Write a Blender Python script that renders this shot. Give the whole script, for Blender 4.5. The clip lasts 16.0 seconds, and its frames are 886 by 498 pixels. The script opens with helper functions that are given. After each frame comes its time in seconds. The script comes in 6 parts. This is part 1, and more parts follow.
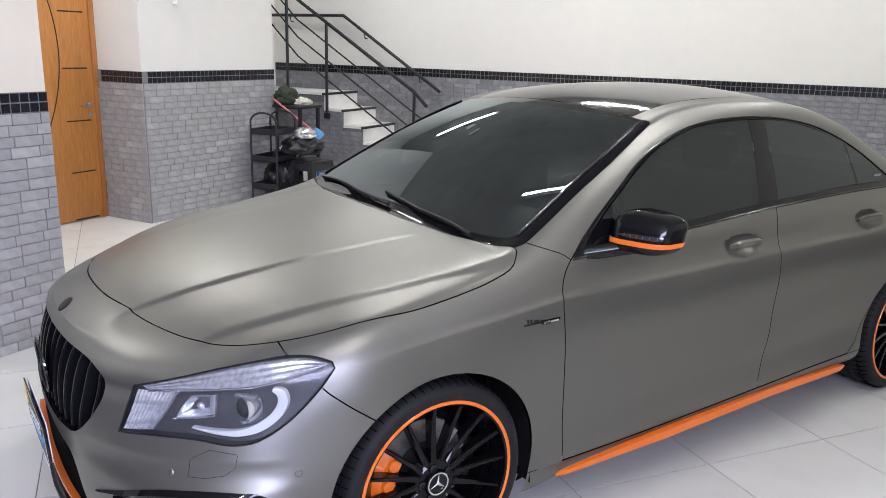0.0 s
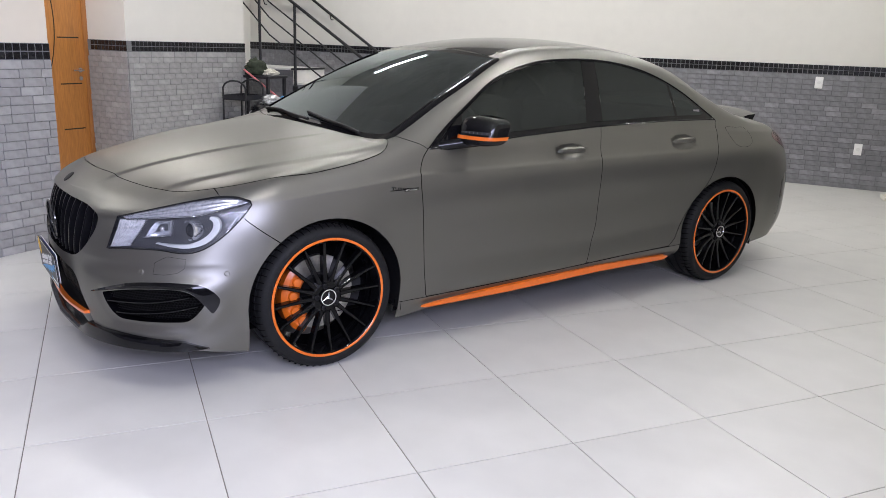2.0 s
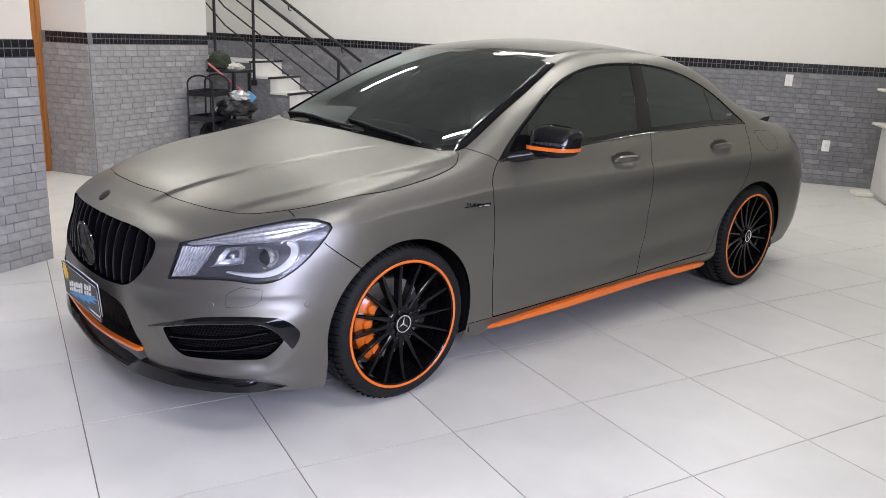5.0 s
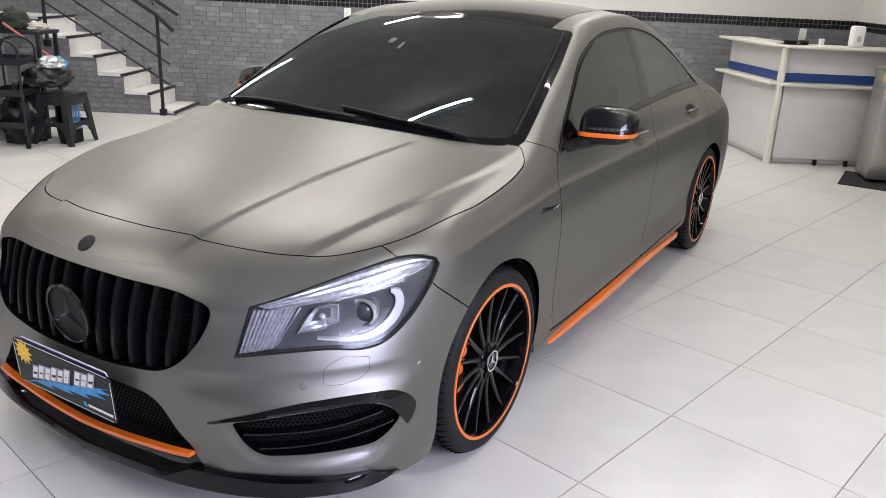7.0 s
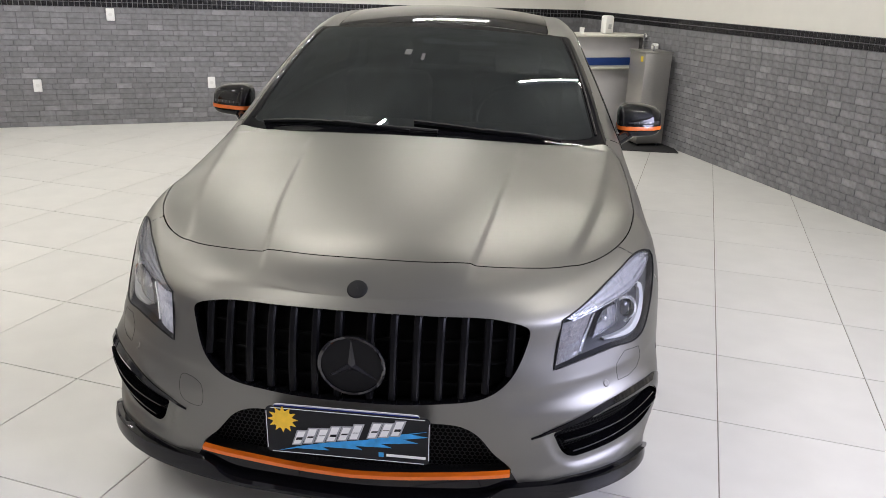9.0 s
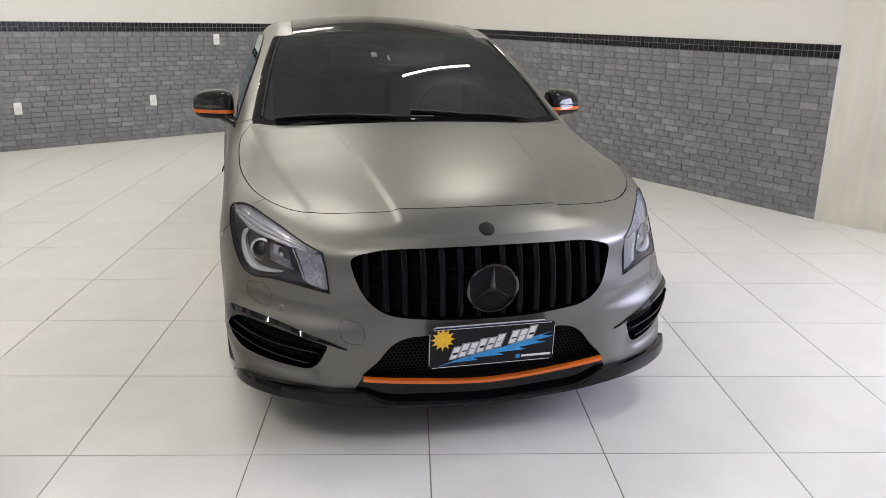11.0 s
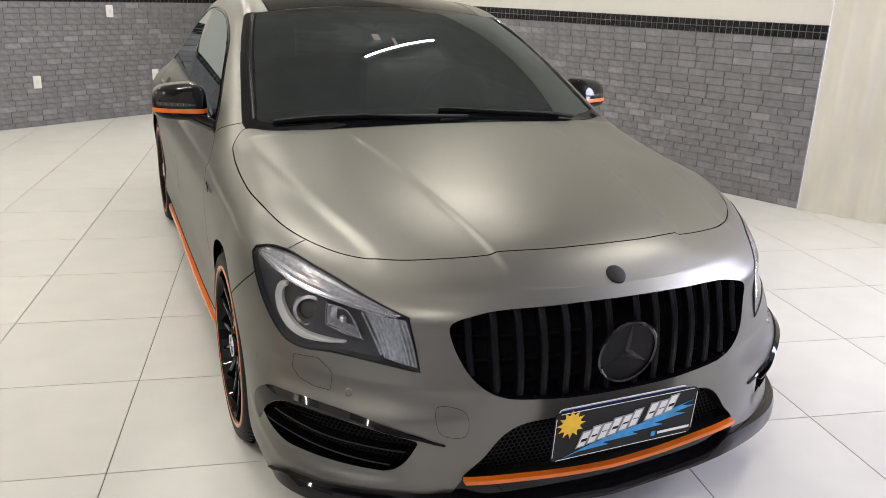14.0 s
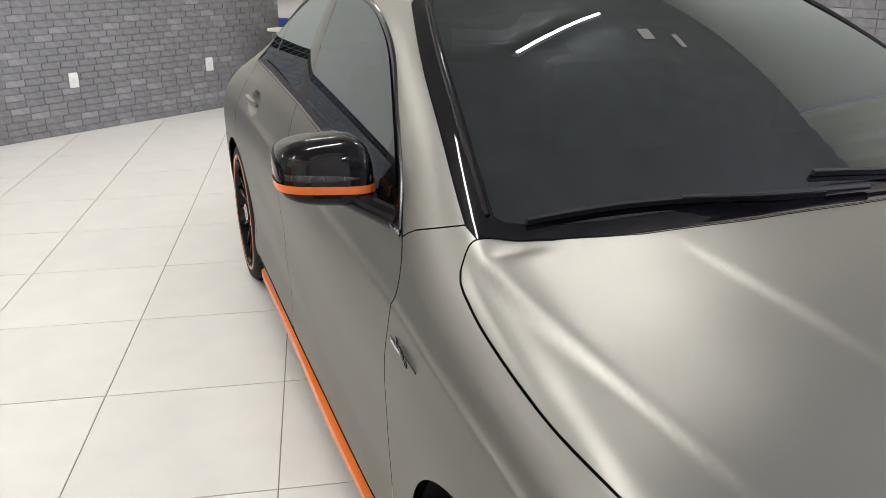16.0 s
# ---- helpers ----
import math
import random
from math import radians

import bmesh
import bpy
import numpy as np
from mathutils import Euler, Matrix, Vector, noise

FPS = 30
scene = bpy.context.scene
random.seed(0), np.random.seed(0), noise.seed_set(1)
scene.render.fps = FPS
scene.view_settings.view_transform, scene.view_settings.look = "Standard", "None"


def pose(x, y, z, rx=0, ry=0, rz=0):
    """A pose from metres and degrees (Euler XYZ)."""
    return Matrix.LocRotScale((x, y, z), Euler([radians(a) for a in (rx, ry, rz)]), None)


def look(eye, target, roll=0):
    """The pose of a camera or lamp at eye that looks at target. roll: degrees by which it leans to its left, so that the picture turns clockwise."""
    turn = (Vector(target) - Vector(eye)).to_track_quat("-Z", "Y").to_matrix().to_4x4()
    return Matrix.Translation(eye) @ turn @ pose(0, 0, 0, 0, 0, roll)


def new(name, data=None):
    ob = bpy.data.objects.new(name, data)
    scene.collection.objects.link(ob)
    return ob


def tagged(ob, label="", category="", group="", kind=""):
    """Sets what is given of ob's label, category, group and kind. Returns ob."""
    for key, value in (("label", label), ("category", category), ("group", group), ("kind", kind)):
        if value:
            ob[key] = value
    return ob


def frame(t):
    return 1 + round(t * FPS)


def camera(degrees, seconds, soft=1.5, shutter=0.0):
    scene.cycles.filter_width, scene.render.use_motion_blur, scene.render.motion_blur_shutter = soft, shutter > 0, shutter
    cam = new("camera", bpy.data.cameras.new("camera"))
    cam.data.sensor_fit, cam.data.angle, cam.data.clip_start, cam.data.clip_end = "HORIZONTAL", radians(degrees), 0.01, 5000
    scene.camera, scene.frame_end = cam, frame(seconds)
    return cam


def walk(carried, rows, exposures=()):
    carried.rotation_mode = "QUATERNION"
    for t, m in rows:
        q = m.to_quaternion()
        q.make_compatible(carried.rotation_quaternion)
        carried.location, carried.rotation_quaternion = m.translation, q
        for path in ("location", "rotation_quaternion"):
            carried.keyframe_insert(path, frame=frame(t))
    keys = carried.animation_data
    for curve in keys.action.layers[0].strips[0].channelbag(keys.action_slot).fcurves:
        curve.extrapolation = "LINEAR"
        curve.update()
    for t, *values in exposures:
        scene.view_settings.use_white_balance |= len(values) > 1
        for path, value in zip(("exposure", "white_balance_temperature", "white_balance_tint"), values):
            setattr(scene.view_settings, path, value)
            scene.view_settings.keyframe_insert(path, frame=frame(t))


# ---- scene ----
from mathutils.bvhtree import BVHTree

cam = camera(58.89, 16.0, soft=0.5)
PATH = [
    (0, (-1.181, -2.587, 1.576), (-0.086, -0.990, 1.075), 1.59),
    (0.5, (-1.312, -2.942, 1.539), (-0.212, -1.350, 1.037), 1.61),
    (1, (-1.396, -3.324, 1.484), (-0.289, -1.737, 0.981), 1.98),
    (1.5, (-1.444, -3.651, 1.433), (-0.330, -2.069, 0.926), 2.12),
    (2, (-1.459, -3.768, 1.397), (-0.341, -2.191, 0.887), 2.09),
    (2.5, (-1.455, -3.802, 1.395), (-0.334, -2.225, 0.887), 2.04),
    (3, (-1.454, -3.784, 1.394), (-0.329, -2.210, 0.886), 2.05),
    (3.5, (-1.449, -3.742, 1.382), (-0.315, -2.174, 0.876), 2.24),
    (4, (-1.519, -3.635, 1.382), (-0.370, -2.078, 0.876), 2.64),
    (4.2, (-1.590, -3.563, 1.389), (-0.431, -2.013, 0.884), 2.80),
    (4.5, (-1.689, -3.427, 1.406), (-0.495, -1.906, 0.895), 2.86),
    (5, (-1.837, -3.164, 1.440), (-0.559, -1.720, 0.910), 2.71),
    (5.5, (-1.959, -2.877, 1.472), (-0.588, -1.532, 0.915), 2.45),
    (6, (-2.050, -2.581, 1.493), (-0.589, -1.347, 0.908), 2.22),
    (6.3, (-2.080, -2.407, 1.495), (-0.572, -1.239, 0.894), 2.18),
    (6.5, (-2.082, -2.295, 1.486), (-0.547, -1.167, 0.876), 2.25),
    (7, (-2.109, -1.917, 1.490), (-0.480, -0.949, 0.852), 2.59),
    (7.5, (-2.274, -1.577, 1.501), (-0.554, -0.791, 0.849), 2.25),
    (8, (-2.430, -1.224, 1.492), (-0.658, -0.568, 0.837), 1.93),
    (8.5, (-2.545, -0.815, 1.512), (-0.704, -0.386, 0.859), 2.22),
    (9, (-2.749, -0.400, 1.534), (-0.860, -0.225, 0.898), 2.18),
    (9.2, (-2.794, -0.250, 1.522), (-0.897, -0.161, 0.897), 1.85),
    (9.5, (-2.873, -0.036, 1.506), (-0.970, -0.067, 0.893), 1.56),
    (10, (-3.015, 0.293, 1.483), (-1.118, 0.080, 0.887), 1.34),
    (10.5, (-3.155, 0.574, 1.464), (-1.277, 0.208, 0.881), 1.25),
    (11, (-3.281, 0.790, 1.452), (-1.427, 0.308, 0.880), 1.20),
    (11.3, (-3.342, 0.868, 1.450), (-1.497, 0.344, 0.882), 1.11),
    (11.5, (-3.369, 0.882, 1.453), (-1.526, 0.350, 0.886), 0.99),
    (12, (-3.366, 0.896, 1.466), (-1.524, 0.361, 0.900), 0.43),
    (12.5, (-3.276, 0.923, 1.459), (-1.446, 0.384, 0.859), 0.82),
    (13, (-3.039, 1.028, 1.445), (-1.252, 0.388, 0.815), 1.50),
    (13.5, (-2.761, 1.110, 1.439), (-1.018, 0.360, 0.805), 2.57),
    (14, (-2.412, 1.189, 1.450), (-0.674, 0.425, 0.821), 2.01),
    (14.5, (-2.006, 1.265, 1.452), (-0.280, 0.480, 0.817), 0.64),
    (15, (-1.605, 1.262, 1.453), (0.119, 0.484, 0.801), -0.10),
    (15.5, (-1.201, 1.217, 1.455), (0.553, 0.531, 0.780), 0.59),
    (16, (-0.822, 1.252, 1.438), (0.924, 0.585, 0.726), -0.22),
]
walk(cam, [(t, look(eye, target, roll)) for t, eye, target, roll in PATH],
     exposures=[(0.0, .03, 6350, 10.2), (1.0, -.03, 6400, 10.2), (2.5, -.19, 6540, 9.9), (4.0, -.15, 6560, 9.8), (6.3, -.02, 6640, 9.6), (7.0, .03, 6670, 9.5), (9.2, 0, 6780, 8.8), (12.5, -.11, 6820, 7.9), (13.2, -.02, 7000, 8.0), (14.2, .15, 7020, 8.2), (14.8, .28, 6820, 9.4), (16.0, .27, 6640, 9.8)])

# ---- light ----
world = bpy.data.worlds.new("world")
scene.world = world
world.use_nodes = True
wn = world.node_tree.nodes
sky = wn.new("ShaderNodeTexSky")
sky.sky_type = "NISHITA"
sky.sun_disc = False
sky.sun_elevation, sky.sun_rotation = radians(45), radians(20)
wn["Background"].inputs["Strength"].default_value = 0.12
world.node_tree.links.new(sky.outputs["Color"], wn["Background"].inputs["Color"])

CEIL = 4.1
TUBE_POWER = 505.0
# ceiling tubes in rows along the back wall's direction
# the last one is unseen, added to brighten the end of the stairs
TUBES = [(1.4, 1.35), (2.66, -1.2), (4.28, 2.96), (5.54, .41), (.14, 3.9), (-2.74, 2.29), (-.22, -2.81), (-3.1, -4.42), (3.02, 5.51)]


def area_lamp(name, eye, target, sx, sy, watts, colour):
    d = bpy.data.lights.new(name, "AREA")
    d.shape, d.size, d.size_y, d.energy, d.color = "RECTANGLE", sx, sy, watts, colour
    ob = new(name, d)
    ob.matrix_world = look(eye, target)
    return ob


# the sky's light through the open upper part of the street gateway
area_lamp("gateway_daylight", (-1.3, -6.62, 3.05), (-1.3, 0, 2.75), 5.7, 1.4, 740, (0.69, 0.705, 1.0))

# ---- materials ----
MATS = {}


def material(name, colour, rough=0.5, metal=0.0, vary=0.0, grain=30.0, bump=0.0, bump_scale=60.0, spread=0.0,
             island=False, coat=0.0, spec=0.5, rough_vary=0.0, stain=0.0, stain_scale=1.5, stretch=(1, 1, 1), few=False):
    """A procedural surface: a base colour that varies with grain and stains, fine relief, and a spread from piece to piece."""
    if name in MATS:
        return MATS[name]
    m = bpy.data.materials.new(name)
    m.use_nodes = True
    nt = m.node_tree
    n, l = nt.nodes, nt.links
    b = n["Principled BSDF"]
    b.inputs["Metallic"].default_value = metal
    b.inputs["Roughness"].default_value = rough
    b.inputs["Coat Weight"].default_value = coat
    b.inputs["Coat Roughness"].default_value = 0.04
    b.inputs["Specular IOR Level"].default_value = spec
    b.inputs["Base Color"].default_value = (*colour, 1)
    tc = n.new("ShaderNodeTexCoord")
    mp = n.new("ShaderNodeMapping")
    mp.inputs["Scale"].default_value = stretch
    l.new(tc.outputs["Object"], mp.inputs["Vector"])
    value = None

    def times(a, c):
        x = n.new("ShaderNodeMath")
        x.operation = "MULTIPLY"
        l.new(a, x.inputs[0])
        if isinstance(c, float):
            x.inputs[1].default_value = c
        else:
            l.new(c, x.inputs[1])
        return x.outputs[0]

    def ranged(sock, lo, hi, a=0.3, c=0.7):
        r = n.new("ShaderNodeMapRange")
        r.inputs["From Min"].default_value, r.inputs["From Max"].default_value = a, c
        r.inputs["To Min"].default_value, r.inputs["To Max"].default_value = lo, hi
        l.new(sock, r.inputs["Value"])
        return r.outputs["Result"]

    def noisy(scale, detail=4.0):
        t = n.new("ShaderNodeTexNoise")
        t.inputs["Scale"].default_value, t.inputs["Detail"].default_value = scale, detail
        l.new(mp.outputs["Vector"], t.inputs["Vector"])
        return t.outputs["Fac"]

    if vary:
        value = ranged(noisy(grain), 1 - vary, 1 + vary)
    if stain:
        k = ranged(noisy(stain_scale, 6.0), 1 - stain, 1 + stain * 0.5)
        value = times(value, k) if value else k
    if spread:
        src = n.new("ShaderNodeNewGeometry").outputs["Random Per Island"] if island else n.new("ShaderNodeObjectInfo").outputs["Random"]
        if few:
            p = n.new("ShaderNodeMath")
            p.operation = "POWER"
            p.inputs[1].default_value = 5.0
            l.new(src, p.inputs[0])
            src = p.outputs[0]
        k = ranged(src, 1 - spread * (0.4 if few else 1), 1 + spread * (1.9 if few else 1), 0.0, 1.0)
        value = times(value, k) if value else k
    if value:
        mix = n.new("ShaderNodeVectorMath")
        mix.operation = "SCALE"
        mix.inputs[0].default_value = colour
        l.new(value, mix.inputs["Scale"])
        l.new(mix.outputs["Vector"], b.inputs["Base Color"])
    if rough_vary:
        l.new(ranged(noisy(grain * 0.3), max(0.02, rough - rough_vary), rough + rough_vary), b.inputs["Roughness"])
    if bump:
        bp = n.new("ShaderNodeBump")
        bp.inputs["Strength"].default_value, bp.inputs["Distance"].default_value = bump, 0.004
        l.new(noisy(bump_scale), bp.inputs["Height"])
        l.new(bp.outputs["Normal"], b.inputs["Normal"])
    MATS[name] = m
    return m


def glow(name, colour, strength):
    m = bpy.data.materials.new(name)
    m.use_nodes = True
    b = m.node_tree.nodes["Principled BSDF"]
    b.inputs["Base Color"].default_value = (*colour, 1)
    b.inputs["Emission Color"].default_value = (*colour, 1)
    b.inputs["Emission Strength"].default_value = strength
    return m


def tinted_glass(name, tint, rough=0.0, ior=1.5, sheen=(1, 1, 1)):
    """Thin glass: clear reflection by Fresnel over a tinted see-through pane."""
    m = bpy.data.materials.new(name)
    m.use_nodes = True
    nt = m.node_tree
    n, l = nt.nodes, nt.links
    n.remove(n["Principled BSDF"])
    t, g, f, mix = (n.new("ShaderNode" + k) for k in ("BsdfTransparent", "BsdfGlossy", "Fresnel", "MixShader"))
    t.inputs["Color"].default_value = (*tint, 1)
    g.inputs["Roughness"].default_value = rough
    g.inputs["Color"].default_value = (*sheen, 1)
    f.inputs["IOR"].default_value = ior
    l.new(f.outputs[0], mix.inputs[0])
    l.new(t.outputs[0], mix.inputs[1])
    l.new(g.outputs[0], mix.inputs[2])
    l.new(mix.outputs[0], n["Material Output"].inputs["Surface"])
    return m


PAINT = material("satin_grey_paint", (0.194, 0.191, 0.176), 0.405, 0.93, vary=0.03, grain=900, rough_vary=0.02)
GLOSS_BLACK = material("gloss_black", (0.004, 0.004, 0.005), 0.05, spec=0.28)
MATT_BLACK = material("matt_black_plastic", (0.008, 0.008, 0.009), 0.55, spec=0.25, vary=0.15, grain=200, bump=0.05, bump_scale=400)
# near-black without gloss: puts the shade of hollows and gaps into the colour
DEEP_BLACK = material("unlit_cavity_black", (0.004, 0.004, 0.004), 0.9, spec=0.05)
ORANGE = material("orange_paint", (0.72, 0.15, 0.012), 0.3, vary=0.04, grain=60, coat=0.4)
RUBBER = material("tyre_rubber", (0.0105, 0.0108, 0.0118), 0.62, spec=0.2, vary=0.2, grain=120, bump=0.1, bump_scale=300)
CHROME = material("bright_metal", (0.75, 0.75, 0.76), 0.12, 1.0)
STEEL = material("brake_steel", (0.46, 0.45, 0.44), 0.35, 1.0, vary=0.15, grain=80)
RIM_BLACK = material("rim_gloss_black", (0.003, 0.003, 0.0036), 0.06, spec=0.24)
SPLIT_BLACK = material("splitter_gloss_black", (0.003, 0.003, 0.004), 0.05, spec=0.32)
ROOF_BLACK = material("roof_gloss_black", (0.004, 0.004, 0.005), 0.08, spec=0.2)
TRIM_BLACK = material("window_trim_black", (0.004, 0.004, 0.005), 0.16, spec=0.25)
SEAL_BLACK = material("window_seal_black", (0.005, 0.005, 0.006), 0.18, spec=0.4)
GLASS = tinted_glass("tinted_glass", (0.024, 0.031, 0.034), ior=1.58, sheen=(.86, .96, 1))
SCREEN_GLASS = tinted_glass("tinted_screen_glass", (0.024, 0.031, 0.034), ior=1.95, sheen=(.86, .96, 1))
LENS = tinted_glass("clear_lamp_lens", (0.94, 0.95, 0.96), rough=0.1, ior=1.3)
PEACH = material("peach_wall_paint", (0.69, 0.635, 0.535), 0.7, vary=0.015, grain=8, bump=0.08, bump_scale=160, stain=0.03, stain_scale=0.8)
CREAM = material("cream_wall_paint", (0.69, 0.675, 0.625), 0.7, vary=0.015, grain=8, bump=0.08, bump_scale=160, stain=0.03, stain_scale=0.8)
WHITE = material("white_batten_paint", (0.8, 0.79, 0.76), 0.6, vary=0.02, grain=6)
SLAB = material("grey_ceiling_concrete", (0.44, 0.44, 0.43), 0.9, vary=0.08, grain=5, stain=0.1)
BRICK = material("grey_brick_glaze", (0.192, 0.192, 0.203), 0.55, vary=0.16, grain=22, bump=0.3, bump_scale=45, spread=0.18, few=True)
BRICK_ISLE = material("grey_brick_glaze_far", (0.192, 0.192, 0.203), 0.55, vary=0.16, grain=22, bump=0.3, bump_scale=45, spread=0.18, few=True, island=True)
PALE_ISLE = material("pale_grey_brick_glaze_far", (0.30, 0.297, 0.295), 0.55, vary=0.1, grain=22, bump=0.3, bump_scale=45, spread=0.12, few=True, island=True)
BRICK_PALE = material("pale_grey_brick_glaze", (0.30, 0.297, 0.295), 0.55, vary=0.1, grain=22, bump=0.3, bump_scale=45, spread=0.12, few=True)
GROUT = material("grey_grout", (0.145, 0.145, 0.15), 0.9, vary=0.15, grain=60)
MOSAIC = material("black_mosaic_tile", (0.012, 0.012, 0.014), 0.22, vary=0.2, grain=40, spread=0.3, island=True)
MOSAIC_GROUT = material("mosaic_grout", (0.17, 0.17, 0.175), 0.9, vary=0.1, grain=60)
TILE = material("pale_porcelain_tile", (0.615, 0.608, 0.58), 0.33, vary=0.03, grain=5, stain=0.04, stain_scale=2.2, spread=0.02, rough_vary=0.06, bump=0.02, bump_scale=8)
TILE_ISLE = material("pale_porcelain_tile_far", (0.615, 0.608, 0.58), 0.33, vary=0.03, grain=5, stain=0.04, stain_scale=2.2, spread=0.02, island=True, rough_vary=0.06, bump=0.02, bump_scale=8)
PLATE_YELLOW = material("yellow_sticker", (0.8, 0.6, 0.05), 0.5)
TILE_GROUT = material("tile_grout", (0.20, 0.185, 0.16), 0.85, vary=0.2, grain=30)


# ---- mesh helpers ----
def mesh_of(name, verts, faces, mats, normals=None, smooth=True, picks=None):
    me = bpy.data.meshes.new(name)
    me.from_pydata([tuple(map(float, v)) for v in verts], [], [tuple(map(int, f)) for f in faces])
    for m in (mats if isinstance(mats, (list, tuple)) else [mats]):
        me.materials.append(m)
    if smooth:
        me.polygons.foreach_set("use_smooth", [True] * len(me.polygons))
    if picks is not None:
        me.polygons.foreach_set("material_index", picks)
    if normals is not None:
        me.normals_split_custom_set_from_vertices([tuple(map(float, v)) for v in normals])
    me.update()
    return me


def empty(name, m=None):
    ob = new(name)
    ob.empty_display_size = 0.1
    if m is not None:
        ob.matrix_world = m
    return ob


def child(name, me, parent, label="", m=None):
    ob = new(name, me)
    ob.parent = parent
    if m is not None:
        ob.matrix_local = m
    if label:
        tagged(ob, label)
    return ob


def part(name, bm, mat, parent, label="", m=None, smooth=30):
    """Links a bmesh as one mesh object under a thing or a part; edges sharper than smooth degrees stay sharp."""
    me = bpy.data.meshes.new(name)
    bmesh.ops.recalc_face_normals(bm, faces=bm.faces)
    if smooth:
        for f in bm.faces:
            f.smooth = True
        lim = radians(smooth)
        for e in bm.edges:
            if len(e.link_faces) == 2 and e.calc_face_angle(0) > lim:
                e.smooth = False
    bm.to_mesh(me)
    bm.free()
    me.materials.append(mat)
    return child(name, me, parent, label, m)


def box(bm, x0, y0, z0, x1, y1, z1, bevel=0.0, m=None):
    r = bmesh.ops.create_cube(bm, size=1, matrix=Matrix.Translation(((x0 + x1) / 2, (y0 + y1) / 2, (z0 + z1) / 2)) @ Matrix.Diagonal((abs(x1 - x0), abs(y1 - y0), abs(z1 - z0), 1)))
    vs = r["verts"]
    if bevel:
        es = list({e for v in vs for e in v.link_edges})
        r2 = bmesh.ops.bevel(bm, geom=es, offset=bevel, segments=2, profile=0.5, affect="EDGES")
        vs = list({v for v in r2["verts"]} | {v for v in vs if v.is_valid})
    if m is not None:
        bmesh.ops.transform(bm, matrix=m, verts=vs)
    return vs


def boxed(x0, y0, z0, x1, y1, z1, bevel=0.0, m=None):
    bm = bmesh.new()
    box(bm, x0, y0, z0, x1, y1, z1, bevel, m)
    return bm


def tube(bm, pts, r, seg=10, closed=False, caps=True):
    """A round bar along points."""
    pts = [Vector(p) for p in pts]
    rings = []
    up = None
    n = len(pts)
    for i, p in enumerate(pts):
        a = pts[i - 1] if (i or closed) else p
        b = pts[(i + 1) % n] if (i < n - 1 or closed) else p
        d = (b - a).normalized()
        if up is None:
            up = d.orthogonal().normalized()
        up = (up - d * up.dot(d)).normalized()
        side = d.cross(up)
        rr = r[i] if isinstance(r, (list, tuple)) else r
        rings.append([bm.verts.new(p + rr * (math.cos(2 * math.pi * k / seg) * up + math.sin(2 * math.pi * k / seg) * side)) for k in range(seg)])
    for i in range(n if closed else n - 1):
        a, b = rings[i], rings[(i + 1) % n]
        for k in range(seg):
            bm.faces.new((a[k], a[(k + 1) % seg], b[(k + 1) % seg], b[k]))
    if caps and not closed:
        bm.faces.new(rings[0][::-1])
        bm.faces.new(rings[-1])


def lathe(bm, profile, seg=64, axis="y", turn=0.0, span=2 * math.pi):
    """A ring turned about an axis from (radius, height) pairs."""
    full = abs(span - 2 * math.pi) < 1e-6
    rings = []
    for i in range(seg if full else seg + 1):
        a = turn + span * i / seg
        ring = []
        for r, h in profile:
            u, v = r * math.cos(a), r * math.sin(a)
            ring.append(bm.verts.new({"y": (u, h, v), "z": (u, v, h), "x": (h, u, v)}[axis]))
        rings.append(ring)
    for i in range(seg):
        a, b = rings[i], rings[(i + 1) % len(rings)]
        for k in range(len(profile) - 1):
            bm.faces.new((a[k], a[k + 1], b[k + 1], b[k]))


def prism(bm, outline, depth, m=None):
    """A flat outline in x, y raised to a depth along z."""
    lo = [bm.verts.new((x, y, 0)) for x, y in outline]
    hi = [bm.verts.new((x, y, depth)) for x, y in outline]
    n = len(outline)
    bm.faces.new(lo[::-1])
    bm.faces.new(hi)
    for i in range(n):
        bm.faces.new((lo[i], lo[(i + 1) % n], hi[(i + 1) % n], hi[i]))
    if m is not None:
        bmesh.ops.transform(bm, matrix=m, verts=lo + hi)


def ribbon(bm, rows, closed=False):
    """Skins neighbouring rows of points."""
    vs = [[bm.verts.new(p) for p in r] for r in rows]
    k = len(vs)
    for i in range(k if closed else k - 1):
        a, b = vs[i], vs[(i + 1) % k]
        for j in range(len(a) - 1):
            if len({a[j], a[j + 1], b[j + 1], b[j]}) == 4:
                bm.faces.new((a[j], a[j + 1], b[j + 1], b[j]))
    return vs


# ---- the room ----
# Frames of the walls: x along the wall, y out into the room, z up.
def wall_frame(x, y, degrees):
    return pose(x, y, 0, 0, 0, degrees)


BRICK_L, BRICK_H, ROWS_N, BAND = 0.152, 0.0545, 22, 1.2
FRAME_A = wall_frame(8.074, -1.118, 119.2)   # long back wall, from the corner past the stairs
FRAME_B = wall_frame(1.69, -3.455, 20.1)     # side wall, from the ribbed sheet to the corner
FRAME_C = wall_frame(-0.58, 1.88, 207.0)     # near pier beside the wooden door
FRAME_P = wall_frame(1.97, 5.15, 207.0)      # pillar, broad face
FRAME_Q = wall_frame(0.5084, 4.384, 117.8)      # pillar, narrow face
FRAME_S = wall_frame(3.76, 5.05, 119.2)      # foot of the stairs


def slab(x0, y0, z0, x1, y1, z1, mat, bevel=0.0):
    bm = boxed(x0, y0, z0, x1, y1, z1, bevel)
    me = bpy.data.meshes.new("slab")
    bm.to_mesh(me)
    bm.free()
    me.materials.append(mat)
    return me


